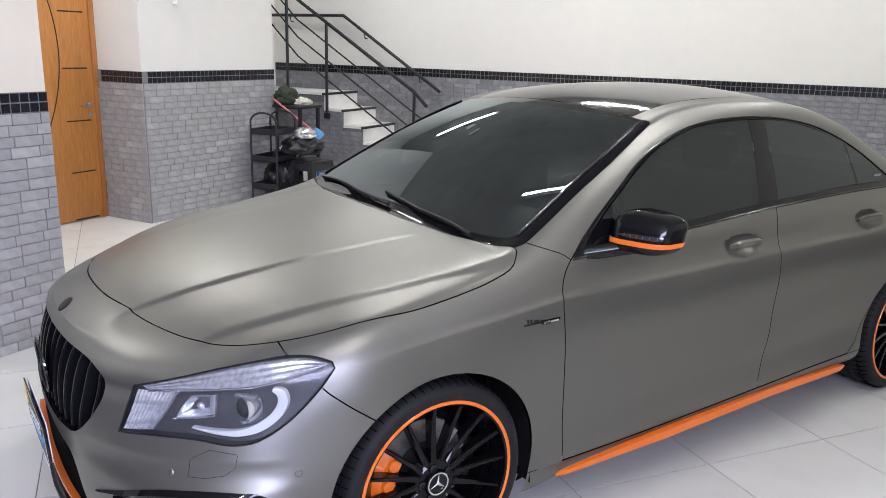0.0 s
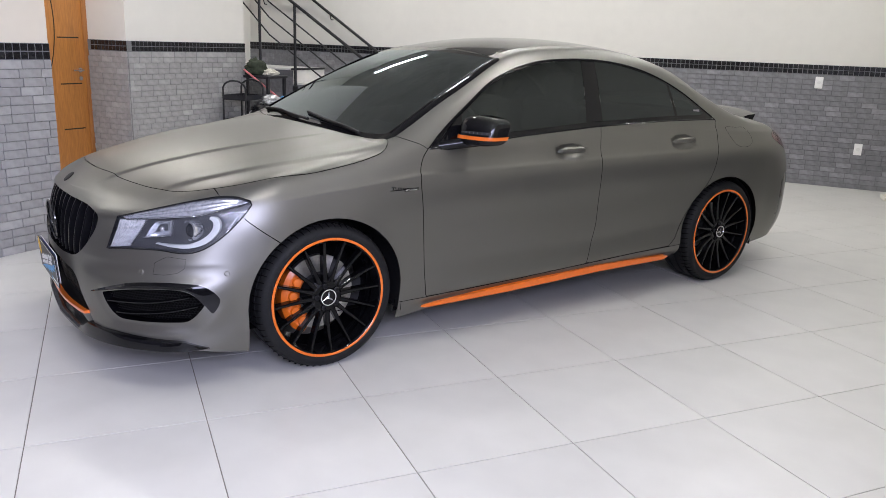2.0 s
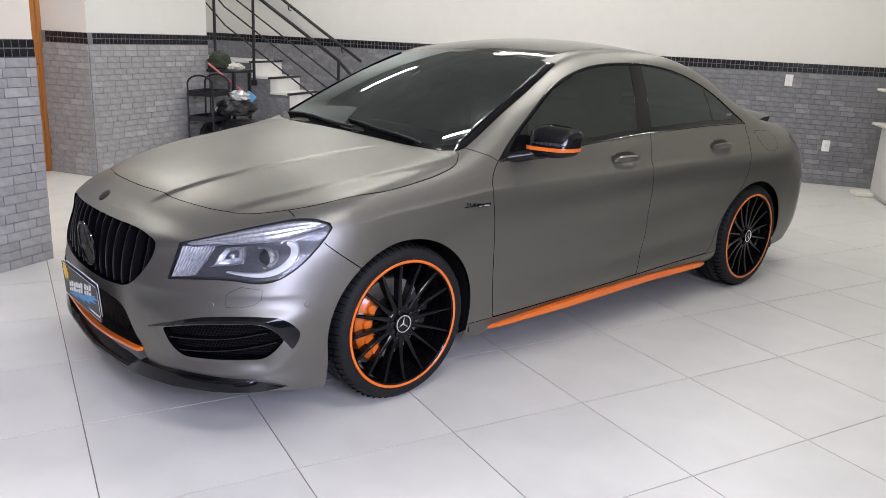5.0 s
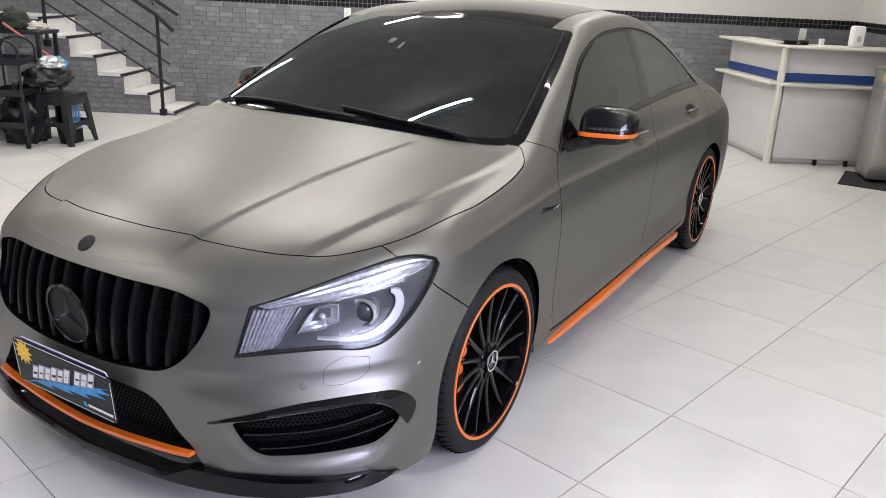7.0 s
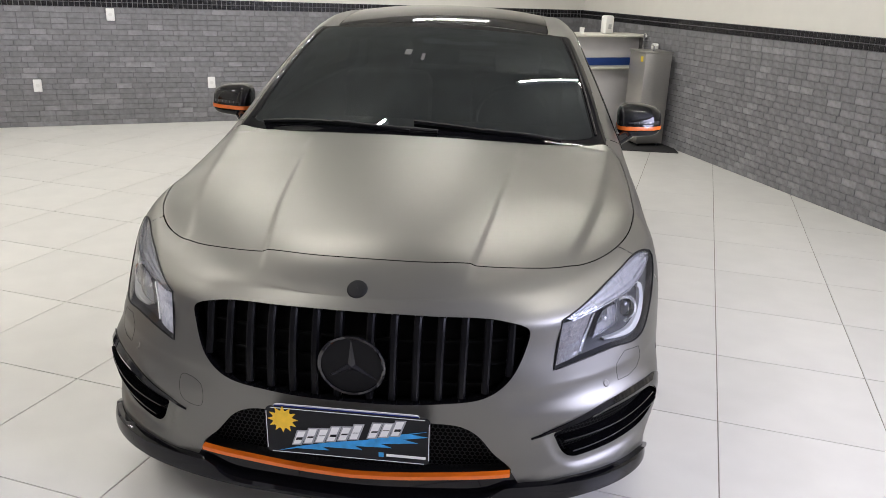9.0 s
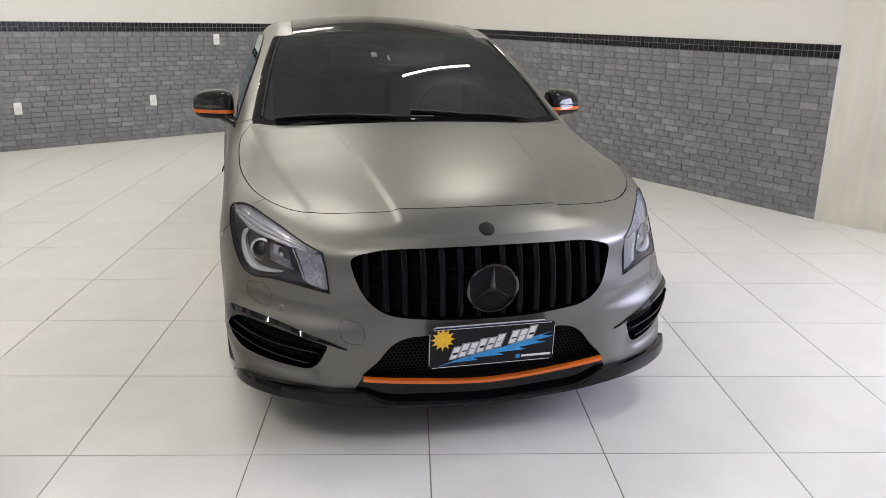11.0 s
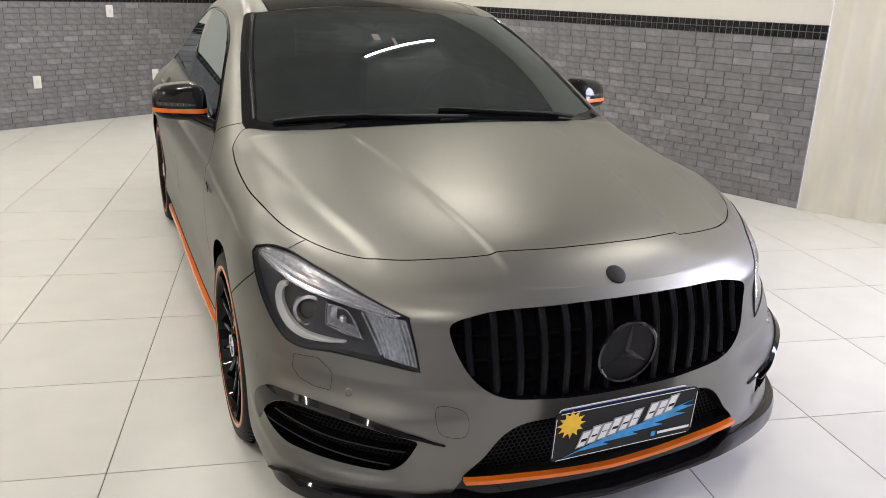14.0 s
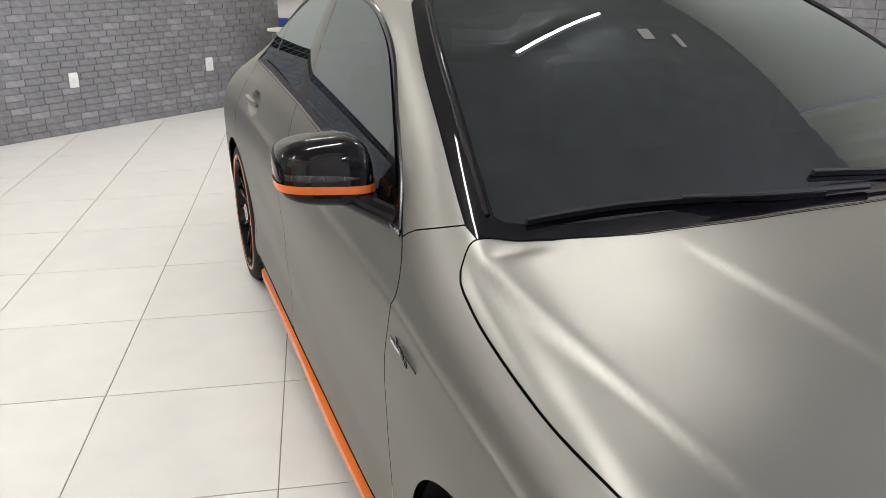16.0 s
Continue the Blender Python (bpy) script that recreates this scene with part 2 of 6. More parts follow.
def brick_shape():
    """One glazed brick with worn edges, its back open against the bed."""
    bm = bmesh.new()
    box(bm, 0, 0, 0, BRICK_L - 0.003, 0.012, BRICK_H - 0.0025)
    edges = [e for e in bm.edges if all(v.co.y > 0.006 for v in e.verts)]
    bmesh.ops.bevel(bm, geom=edges, offset=0.0025, segments=1, affect="EDGES")
    bmesh.ops.delete(bm, geom=[f for f in bm.faces if f.normal.y < -0.9], context="FACES")
    me = bpy.data.meshes.new("brick")
    bm.to_mesh(me)
    bm.free()
    me.materials.append(BRICK)
    return me


BRICK_ME = brick_shape()
BRICK_VS = np.array([v.co for v in BRICK_ME.vertices])
BRICK_FS = [tuple(p.vertices) for p in BRICK_ME.polygons]
CUT_BRICKS = {}


def cut_brick(w, mat):
    """A brick shortened to a width, in one of the glazes; alike ones share a mesh."""
    key = (round(min(w, BRICK_L), 2), mat.name)
    if key not in CUT_BRICKS:
        me = BRICK_ME.copy()
        me.materials.clear()
        me.materials.append(mat)
        for v in me.vertices:
            v.co.x *= (min(w, BRICK_L) - 0.003) / (BRICK_L - 0.003)
        CUT_BRICKS[key] = me
    return CUT_BRICKS[key]


LATER = []


def brick_courses(wall, seed, length, near, from_x=lambda z: 0.0, rows=ROWS_N, mat=BRICK):
    rng = random.Random(seed)
    spots = []
    for r in range(rows):
        x = -rng.choice((0.0, 0.33, 0.5, 0.66)) * BRICK_L
        left = from_x((r + 1) * BRICK_H)
        while x < length - 0.01:
            a, b = max(x, left), min(x + BRICK_L, length)
            if b - a > 0.02:
                spots.append((a, r * BRICK_H, b - a, rng.uniform(-0.0015, 0.0015)))
            x += BRICK_L
    mid = (near[0] + near[1]) / 2
    spots.sort(key=lambda q: abs(q[0] + q[2] / 2 - mid))
    LATER.append((wall, spots, mat))


def mosaic(wall, length):
    vs, fs = [], []
    for r in range(2):
        for k in range(int(length / 0.05)):
            x0, z0, o = k * 0.05 + 0.002, BAND + 0.002 + r * 0.05, len(vs)
            x1, z1, e = x0 + 0.046, z0 + 0.046, 0.003
            vs += [(x0, 0.01, z0), (x1, 0.01, z0), (x1, 0.01, z1), (x0, 0.01, z1), (x0 + e, 0.016, z0 + e), (x1 - e, 0.016, z0 + e), (x1 - e, 0.016, z1 - e), (x0 + e, 0.016, z1 - e)]
            fs += [(o + 7, o + 6, o + 5, o + 4)] + [(o + i, o + 4 + i, o + 4 + (i + 1) % 4, o + (i + 1) % 4) for i in range(4)]
    band = child("mosaic_band", mesh_of("mosaic_band", vs, fs, MOSAIC, smooth=False), wall)
    tagged(band, "band of small glossy black mosaic tiles", kind="stuff")


def brick_wall(name, fr, length, label, near=None, thick=0.18, mat=BRICK, start=0.0, paint=CREAM):
    """A wall whose lower part is brick-clad under a black mosaic band, with paint above."""
    wall = empty(name, fr)
    tagged(wall, label, "wall", kind="structure")
    child("plaster", slab(start, -thick, 0, length, 0, CEIL, paint), wall)
    child("grout_bed", slab(0, 0.001, 0, length, 0.009, BAND, GROUT), wall)
    child("mosaic_bed", slab(0, 0.001, BAND, length, 0.0115, BAND + 0.1, MOSAIC_GROUT), wall)
    brick_courses(wall, name, length, near or (0, length), mat=mat)
    mosaic(wall, length)
    return wall


def lay_bricks(most=300):
    for wall, spots, mat in LATER:
        vs, fs = [], []
        for i, (x, z, w, d) in enumerate(spots):
            if i < most:
                child("brick", cut_brick(w, mat), wall, m=Matrix.Translation((x, 0.006 + d, z)))
            else:
                o = len(vs)
                q = BRICK_VS * ((w - 0.003) / (BRICK_L - 0.003), 1, 1) + (x, 0.006 + d, z)
                vs += q.tolist()
                fs += [tuple(k + o for k in f) for f in BRICK_FS]
        if vs:
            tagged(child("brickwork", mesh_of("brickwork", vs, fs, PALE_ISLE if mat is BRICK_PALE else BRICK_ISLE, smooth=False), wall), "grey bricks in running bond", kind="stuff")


brick_wall("wall_back", FRAME_A, 10.4, "cream wall over grey brick cladding and a black mosaic band", near=(1.2, 4.8))
brick_wall("wall_side", FRAME_B, 6.80, "cream wall over grey brick cladding and a black mosaic band", near=(0.6, 4.0))
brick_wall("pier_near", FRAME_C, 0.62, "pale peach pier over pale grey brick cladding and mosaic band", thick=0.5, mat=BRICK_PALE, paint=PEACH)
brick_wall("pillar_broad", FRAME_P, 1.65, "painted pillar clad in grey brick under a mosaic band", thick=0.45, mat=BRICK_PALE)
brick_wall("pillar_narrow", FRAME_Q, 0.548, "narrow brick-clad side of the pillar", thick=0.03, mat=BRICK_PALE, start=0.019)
end = brick_wall("wall_stair_end", FRAME_A @ pose(10.36, 1.1, 0, 0, 0, -90), 1.1, "short brick-clad wall at the top of the stairs", thick=0.15)

# corrugated white sheet beside the street opening
SHEET = material("white_corrugated_sheet", (0.70, 0.675, 0.60), 0.5, vary=0.03, grain=9, stain=0.10, stain_scale=2.5, stretch=(1, 1, .35), bump=0.03, bump_scale=30)
bm = bmesh.new()
rows = []
for i in range(241):
    x = -2.4 * i / 240
    y = 0.04 + 0.018 * math.sin(2 * math.pi * x / 0.17)
    rows.append([(x, y, 0.0), (x, y, 1.0), (x, y, 2.0), (x, y, CEIL - .01), (x, y - .006, CEIL - .01), (x, y - .006, 0.0)])
ribbon_vs = [[bm.verts.new(p) for p in r] for r in rows]
for a, b in zip(ribbon_vs, ribbon_vs[1:]):
    for j in range(5):
        bm.faces.new((a[j], a[j + 1], b[j + 1], b[j]))
tagged(part("corrugated_sheet", bm, SHEET, None, m=FRAME_B @ pose(-0.01, 0.0, 0, 0, 0, 11), smooth=60), "upright corrugated white sheet standing at the wall's end", "sheet", kind="structure")

# floor, ceiling and the plain walls that close the room
floor = tagged(empty("floor"), "pale porcelain floor tiles with thin dark joints", "floor", kind="structure")
child("screed", slab(-7, -6.6, -0.12, 10, 10.5, -0.003, TILE_GROUT), floor)
tagged(child("ceiling", slab(-7, -6.6, CEIL, 10, 10.5, CEIL + 0.12, SLAB), None), "plain grey concrete ceiling", "ceiling", kind="structure")
# unseen wall, its colour darkened so that the nose and bumper reflect less light
TAUPE = material("darkened_unseen_wall", (0.30, 0.265, 0.235), 0.7, vary=0.03, grain=8, stain=0.05)
tagged(child("wall_left", slab(-7.12, -6.6, 0, -7, 10.5, CEIL, TAUPE), None), "plain unseen wall, darkened to taupe to dim the nose's reflections", "wall", kind="structure")
for nm, x0, y0, x1, y1 in (("wall_far", -7, 10.5, 10, 10.62), ("wall_right", 10, -6.6, 10.12, 10.5)):
    tagged(child(nm, slab(x0, y0, 0, x1, y1, CEIL, CREAM), None), "plain cream painted wall", "wall", kind="structure")
# the grey brick dado and black band go round the rest of the room
for nm, x0, y0, x1, y1 in (("dado_left", -7, -6.6, -6.985, 10.5), ("dado_far", -6.985, 10.485, 10, 10.5), ("dado_right", 9.985, -6.6, 10, 10.485), ("dado_street_near", -6.985, -6.6, -4.2, -6.585), ("dado_street_end", 1.6, -6.6, 9.985, -6.585)):
    dado = tagged(child(nm, slab(x0, y0, 0, x1, y1, 1.56, BRICK), None), "grey glazed brick dado under a black mosaic band", "wall", kind="structure")
    child("mosaic_band", slab(x0, y0, 1.562, x1, y1, 1.68, MOSAIC), dado)
# street side with its wide opening
street = tagged(empty("wall_street"), "plain cream street wall with a wide gateway", "wall", kind="structure")
for x0, x1, z0, z1 in ((-7, -4.2, 0, CEIL), (1.6, 10, 0, CEIL), (-4.2, 1.6, 3.75, CEIL)):
    child("wall_piece", slab(x0, -6.72, z0, x1, -6.6, z1, CREAM), street)
GATE = material("grey_gate_metal", (0.16, 0.16, 0.165), 0.5, 0.2, vary=0.08, grain=12)
gate = tagged(empty("gate", pose(0, -6.66, 0)), "closed grey metal gate under the open upper part of the gateway", "gate", kind="structure")
for k in range(12):
    x = -4.2 + 5.8 * k / 12
    part("gate_panel", boxed(x + .01, -.03, .03, x + 5.8 / 12 - .01, .03, 1.7, .006), GATE, gate)
part("gate_rail", boxed(-4.2, -.04, 1.7, 1.6, .04, 1.76, .006), GATE, gate)
GROUND = material("street_concrete", (0.32, 0.31, 0.29), 0.9, vary=0.1, grain=12, stain=0.1)
tagged(child("ground", slab(-40, -46, -0.14, 40, -6.6, -0.02, GROUND), None), "grey concrete street outside the gateway", "ground", kind="structure")


def tube_fixture(x, y):
    """A ceiling batten with one bright tube under it."""
    fx = tagged(empty("tube_light", pose(x, y, CEIL, 0, 0, 119.2)), "white ceiling batten with a bright fluorescent tube", "lamp", group="ceiling tubes")
    part("batten", boxed(-.62, -.03, -.035, .62, .03, 0, .004), WHITE, fx)
    for sx in (-.61, .61):
        part("tube_holder", boxed(sx - .012, -.016, -.075, sx + .012, .016, -.035, .003), WHITE, fx)
    bm = bmesh.new()
    arc = [(.015 * math.cos(a), -.058 + .015 * math.sin(a)) for a in np.linspace(-math.pi * .84, -math.pi * .16, 9)]
    ribbon(bm, [[(x, y, z) for y, z in arc] for x in (-.6, .6)])
    part("tube", bm, TUBE_GLOW, fx, "glowing white tube face")
    # unseen block, added to keep the tube's light off the ceiling
    part("tube_back", boxed(-.6, -.019, -.0665, .6, .019, -.040, .003), WHITE, fx)


TUBE_GLOW = glow("tube_glow", (1.0, 0.985, 0.97), TUBE_POWER)
for x, y in TUBES:
    tube_fixture(x, y)

# ---- wooden door beside the pillar ----
WOOD = material("honey_varnished_wood", (0.46, 0.19, 0.045), 0.35, vary=0.16, grain=14, stretch=(9, 9, .7), coat=0.15, stain=0.08)
GROOVE = material("dark_groove", (0.02, 0.012, 0.006), 0.7)
JAMB = material("door_jamb_wood", (0.36, 0.145, 0.04), 0.4, vary=0.15, grain=14, stretch=(9, 9, .7))
FRAME_D = FRAME_Q @ pose(0.558, 0, 0, 0, 0, 90)   # x runs to the hinge side, y faces the room
wall_door = tagged(empty("wall_door", FRAME_D), "cream wall round the wooden door", "wall", kind="structure")
for x0, x1, z0, z1 in ((-.3, -.0, 0, CEIL), (.95, 6.2, 0, CEIL), (0, .95, 2.14, CEIL)):
    child("wall_piece", slab(x0, -.2, z0, x1, -.06, z1, CREAM), wall_door)
child("dado", slab(.96, -.058, 0, 6.2, -.03, BAND, BRICK), wall_door)
child("mosaic_band", slab(.96, -.058, BAND, 6.2, -.026, BAND + .1, MOSAIC), wall_door)
child("passage", slab(0, -.9, 0, .95, -.8, 2.14, CREAM), wall_door)
door = tagged(empty("door_1", FRAME_D), "honey-coloured wooden door with dark carved grooves and steel handle", "door", kind="structure")
part("leaf", boxed(.05, -.045, .01, .87, -.005, 2.10, .003), WOOD, door)
part("jamb", boxed(.0, -.07, 0, .05, .012, 2.14, .003), JAMB, door)
part("jamb", boxed(.87, -.07, 0, .95, .012, 2.14, .003), JAMB, door)
part("lintel", boxed(.05, -.07, 2.10, .87, .012, 2.14, .003), JAMB, door)
for z in (.02, .43, .87, 1.31, 1.77):
    part("groove", boxed(.10, -.0056, z - .006, .34, -.0035, z + .006), GROOVE, door)
bm = bmesh.new()
arc = [(.36 + .16 * ((z - 1.45) / .65) ** 2, -.0045, z) for z in np.linspace(.80, 2.08, 24)]
tube(bm, arc, .005, 6)
part("groove", bm, GROOVE, door)
bm = bmesh.new()
lathe(bm, [(.0005, .008), (.024, .008), (.026, 0)], 20, "y")
rose = part("handle_rose", bm, CHROME, door, m=pose(.11, -.005, 1.0))
bm = bmesh.new()
tube(bm, [(.11, 0, 1.0), (.11, .045, 1.0), (.125, .05, 1.0), (.23, .05, 1.0)], .009, 10)
part("lever", bm, CHROME, door, "brushed steel lever")
bm = bmesh.new()
lathe(bm, [(.0005, .007), (.02, .007), (.022, 0)], 20, "y")
part("keyhole_rose", bm, CHROME, door, m=pose(.11, -.005, .92))

# ---- stairs ----
STONE = material("white_stair_stone", (0.84, 0.825, 0.78), 0.3, vary=0.05, grain=7, stain=0.05)
NOSING = material("dark_granite_nosing", (0.03, 0.028, 0.028), 0.3, vary=0.3, grain=120)
RAIL = material("black_rail_paint", (0.012, 0.012, 0.013), 0.4, vary=0.2, grain=60)
RISE, FIRST, RUN, STAIR_W, STEPS = 0.187, 0.045, 0.28, 0.745, 6
stairs = tagged(empty("stairs", FRAME_S), "white stone stairs with dark nosings and a brick-clad flank", "stairs", kind="structure")
for k in range(STEPS):
    x0 = k * RUN
    x1 = x0 + RUN + .01 if k < STEPS - 1 else 2.75
    z = FIRST + k * RISE
    part("riser", boxed(x0, -STAIR_W, max(0, z - RISE), x0 + .02, -.004, z - .025), STONE, stairs)
    part("tread", boxed(x0 + .004, -STAIR_W, z - .025, x1, .004, z, .003), STONE, stairs)
    part("nosing", boxed(x0 - .012, -STAIR_W, z - .024, x0 + .030, .006, z + .002, .003), NOSING, stairs)
    child("stair_core", slab(x0 + .021, -STAIR_W, max(0, z - RISE - .02), x1, -.006, z - .026, GROUT), stairs)
for k in range(STEPS):
    x0 = k * RUN
    x1 = x0 + RUN if k < STEPS - 1 else 2.75
    child("flank_bed", slab(x0 + .002, -.006, 0, x1, .002, FIRST + k * RISE - .026, GROUT), stairs)
brick_courses(stairs, "stairs", 2.7, (0.4, 1.6), from_x=lambda z: max(0.0, math.ceil((z + .02 - FIRST) / RISE) * RUN), rows=16)

railing = tagged(empty("stair_railing", FRAME_S), "black painted steel stair railing with sloping bars", "railing")


def slope_bar(name, s0, z0, r, s_knee=1.76, lead=None):
    z_knee = z0 + (s_knee - s0) * .625
    pts = ([lead] if lead else []) + [(s0, .03, z0), (s_knee, .03, z_knee), (2.6, .03, z_knee + (2.6 - s_knee) * .95)]
    bm = bmesh.new()
    tube(bm, pts, r, 10)
    part(name, bm, RAIL, railing)


slope_bar("handrail", .14, 1.06, .021, lead=(-.03, .03, .90))
slope_bar("bar", .03, .754, .010)
slope_bar("bar", .03, .554, .010)
slope_bar("bar", .04, .335, .010)
for s, z0, z1 in ((.135, 0.0, 1.06), (1.34, .68, 1.81), (1.92, .86, 2.6)):
    bm = bmesh.new()
    tube(bm, [(s, .03, z0), (s, .03, z1)], .019, 10)
    part("post", bm, RAIL, railing)
    part("post_foot", boxed(s - .035, -.0, z0, s + .035, .05, z0 + .07, .004), RAIL, railing)
wall_rail = tagged(empty("wall_handrail", FRAME_A), "black steel handrail fixed along the wall above the stairs", "handrail")
bm = bmesh.new()
tube(bm, [(7.66, .075, 1.03), (9.06, .075, 1.916), (10.3, .075, 1.914)], .02, 10)
part("handrail", bm, RAIL, wall_rail)
for s, z in ((7.95, 1.19), (8.75, 1.70), (9.9, 1.895)):
    bm = bmesh.new()
    tube(bm, [(s, .0, z - .06), (s, .05, z - .06), (s, .075, z)], .008, 8)
    part("bracket", bm, RAIL, wall_rail)

# ---- sockets ----
PLASTIC = material("white_socket_plastic", (0.82, 0.82, 0.80), 0.3)
for s, z in ((2.47, 1.113), (1.99, .431), (3.31, .437), (4.752, .431), (5.722, 1.13), (6.471, .42), (.60, 1.135)):
    m = FRAME_A @ pose(s, .0185, z)
    sk = empty("wall_socket", m)
    tagged(sk, "white plastic wall socket on the grey brick", "socket", group="wall sockets")
    part("plate", boxed(-.040, 0, -.062, .040, .012, .062, .0058), PLASTIC, sk)
    bm = bmesh.new()
    lathe(bm, [(.0005, .0135), (.017, .0135), (.020, .012)], 6, "y")
    part("outlet", bm, material("socket_pale", (0.74, 0.74, 0.72), 0.4), sk)

# ---- reception counter in the corner ----
LAMINATE = material("pale_grey_laminate", (0.66, 0.645, 0.64), 0.45, vary=0.03, grain=6, stain=0.03)
EDGE = material("cream_counter_edge", (0.70, 0.68, 0.60), 0.4)
BLUE = material("blue_counter_band", (0.02, 0.06, 0.24), 0.4, vary=0.08, grain=9)
counter = tagged(empty("reception_counter", pose(5.88, -.74, 0)), "pale grey reception counter with blue band and raised top", "counter")


def counter_wing(turn, length, face):
    """One wing of the counter: x runs along it from the corner post, face is the side to the room."""
    m = pose(0, 0, 0, 0, 0, turn)
    f = face
    part("lower_panel", boxed(.04, -.012 * 1, .055, length, .012, .735, .003), LAMINATE, counter, m=m)
    part("plinth", boxed(.06, -.012 - .02 * f, .01, length, .010 - .02 * f, .13, .003), material("counter_plinth", (0.55, 0.53, 0.51), 0.5), counter, m=m)
    part("upper_panel", boxed(.04, -.012 - .04 * f, .765, length, .012 - .04 * f, 1.075, .003), LAMINATE, counter, m=m)
    part("blue_band", boxed(.045, (.013 if f > 0 else -.017) - .04 * f, .768, length - .002, (.017 if f > 0 else -.013) - .04 * f, .85), BLUE, counter, "blue band", m=m)
    lo, hi = sorted((-.13 * f, .11 * f))
    part("ledge", boxed(-.02, lo, .735, length + .03, hi, .765, .012), EDGE, counter, m=m)
    lo, hi = sorted((-.28 * f, .12 * f))
    part("counter_top", boxed(-.03, lo, 1.075, length + .03, hi, 1.103, .012), EDGE, counter, m=m)


counter_wing(-58, 1.10, -1)
counter_wing(36, 1.22, 1)
bm = bmesh.new()
tube(bm, [(-.01, 0, 0), (-.01, 0, 1.09)], .034, 20)
part("corner_post", bm, EDGE, counter)
m = pose(0, 0, 0, 0, 0, 36)
part("end_foot", boxed(1.10, -.10, 0, 1.30, .18, .05, .012), EDGE, counter, m=m)
for k, (x, y) in enumerate(((.45, -.03), (.75, -.03))):
    bm = bmesh.new()
    lathe(bm, [(.0005, 0), (.02, 0), (.02, .05)], 12, "z")
    part("caster", bm, MATT_BLACK, counter, m=pose(0, 0, 0, 0, 0, -58) @ pose(x, y, 0))

INOX = material("brushed_stainless", (0.50, 0.49, 0.46), 0.34, 0.9, vary=0.06, grain=30, stretch=(1, 1, 14))
fountain = tagged(empty("water_fountain", pose(5.80, -1.70, 0.004, 0, 0, 20.1)), "brushed stainless drinking fountain on a black mat", "water fountain")
part("cabinet", boxed(-.17, -.15, .03, .17, .15, .955, .008), INOX, fountain)
part("basin_rim", boxed(-.18, -.16, .955, .18, .16, .975, .006), INOX, fountain)
for x in (-.13, .13):
    for y in (-.11, .11):
        part("foot", boxed(x - .015, y - .015, 0, x + .015, y + .015, .03), MATT_BLACK, fountain)
bm = bmesh.new()
tube(bm, [(.10, .05, .97), (.10, .05, 1.10), (.09, .05, 1.13), (.05, .05, 1.13), (.04, .05, 1.10)], .008, 10)
part("swan_tap", bm, CHROME, fountain)
bm = bmesh.new()
tube(bm, [(-.13, .05, .97), (-.13, .05, 1.02), (-.10, .05, 1.035)], .009, 10)
part("jet_tap", bm, CHROME, fountain)
part("yellow_label", boxed(-.125, .1495, .865, -.075, .151, .92), PLATE_YELLOW, fountain, "yellow sticker")
MATCOL = material("black_rubber_mat", (0.014, 0.014, 0.015), 0.8, vary=0.3, grain=80, bump=.2, bump_scale=200)
tagged(part("floor_mat", boxed(5.35, -2.02, .0005, 6.0, -1.42, .008, .003), MATCOL, None, smooth=0), "black rubber mat under the drinking fountain", "mat")
filt = tagged(empty("water_filter", FRAME_B @ pose(4.72, .06, .78)), "blue and white water filter with a hose", "water filter")
bm = bmesh.new()
lathe(bm, [(.0005, 0), (.03, 0), (.034, .02), (.034, .17), (.03, .19)], 20, "z")
part("bowl", bm, BLUE, filt)
bm = bmesh.new()
lathe(bm, [(.036, .19), (.038, .20), (.038, .24), (.02, .255), (.0005, .255)], 20, "z")
part("head", bm, PLASTIC, filt)
bm = bmesh.new()
tube(bm, [(0, 0, 0), (0, 0, -.3), (-.01, 0, -.6), (0, -.02, -.77)], .008, 8)
part("hose", bm, material("grey_hose", (0.35, 0.36, 0.37), 0.5), filt)

# things on the counter
def on_counter(u, v, turn=-58):
    return pose(5.88, -.74, 1.103) @ pose(0, 0, 0, 0, 0, turn) @ pose(u, v, 0)


disp = tagged(empty("soap_dispenser", on_counter(.66, .06)), "white plastic dispenser standing on the counter top", "dispenser")
part("case", boxed(-.055, -.05, 0, .055, .05, .19, .02), PLASTIC, disp)
part("window", boxed(-.02, -.052, .05, .02, -.049, .10, .001), material("smoke_window", (0.5, 0.5, 0.5), 0.2), disp)
cup = tagged(empty("cup", on_counter(.36, .1)), "small white plastic cup on the counter top", "cup")
bm = bmesh.new()
lathe(bm, [(.0005, 0), (.022, 0), (.028, .06), (.026, .06), (.02, .004)], 20, "z")
part("bowl", bm, PLASTIC, cup)
for u, v, w in ((.08, .12, .10), (.22, .14, .06)):
    bx = tagged(part("small_case", boxed(-w / 2, -.03, 0, w / 2, .03, .035, .006), MATT_BLACK, None, m=on_counter(u, v)), "small black plastic case on the counter top", "case")

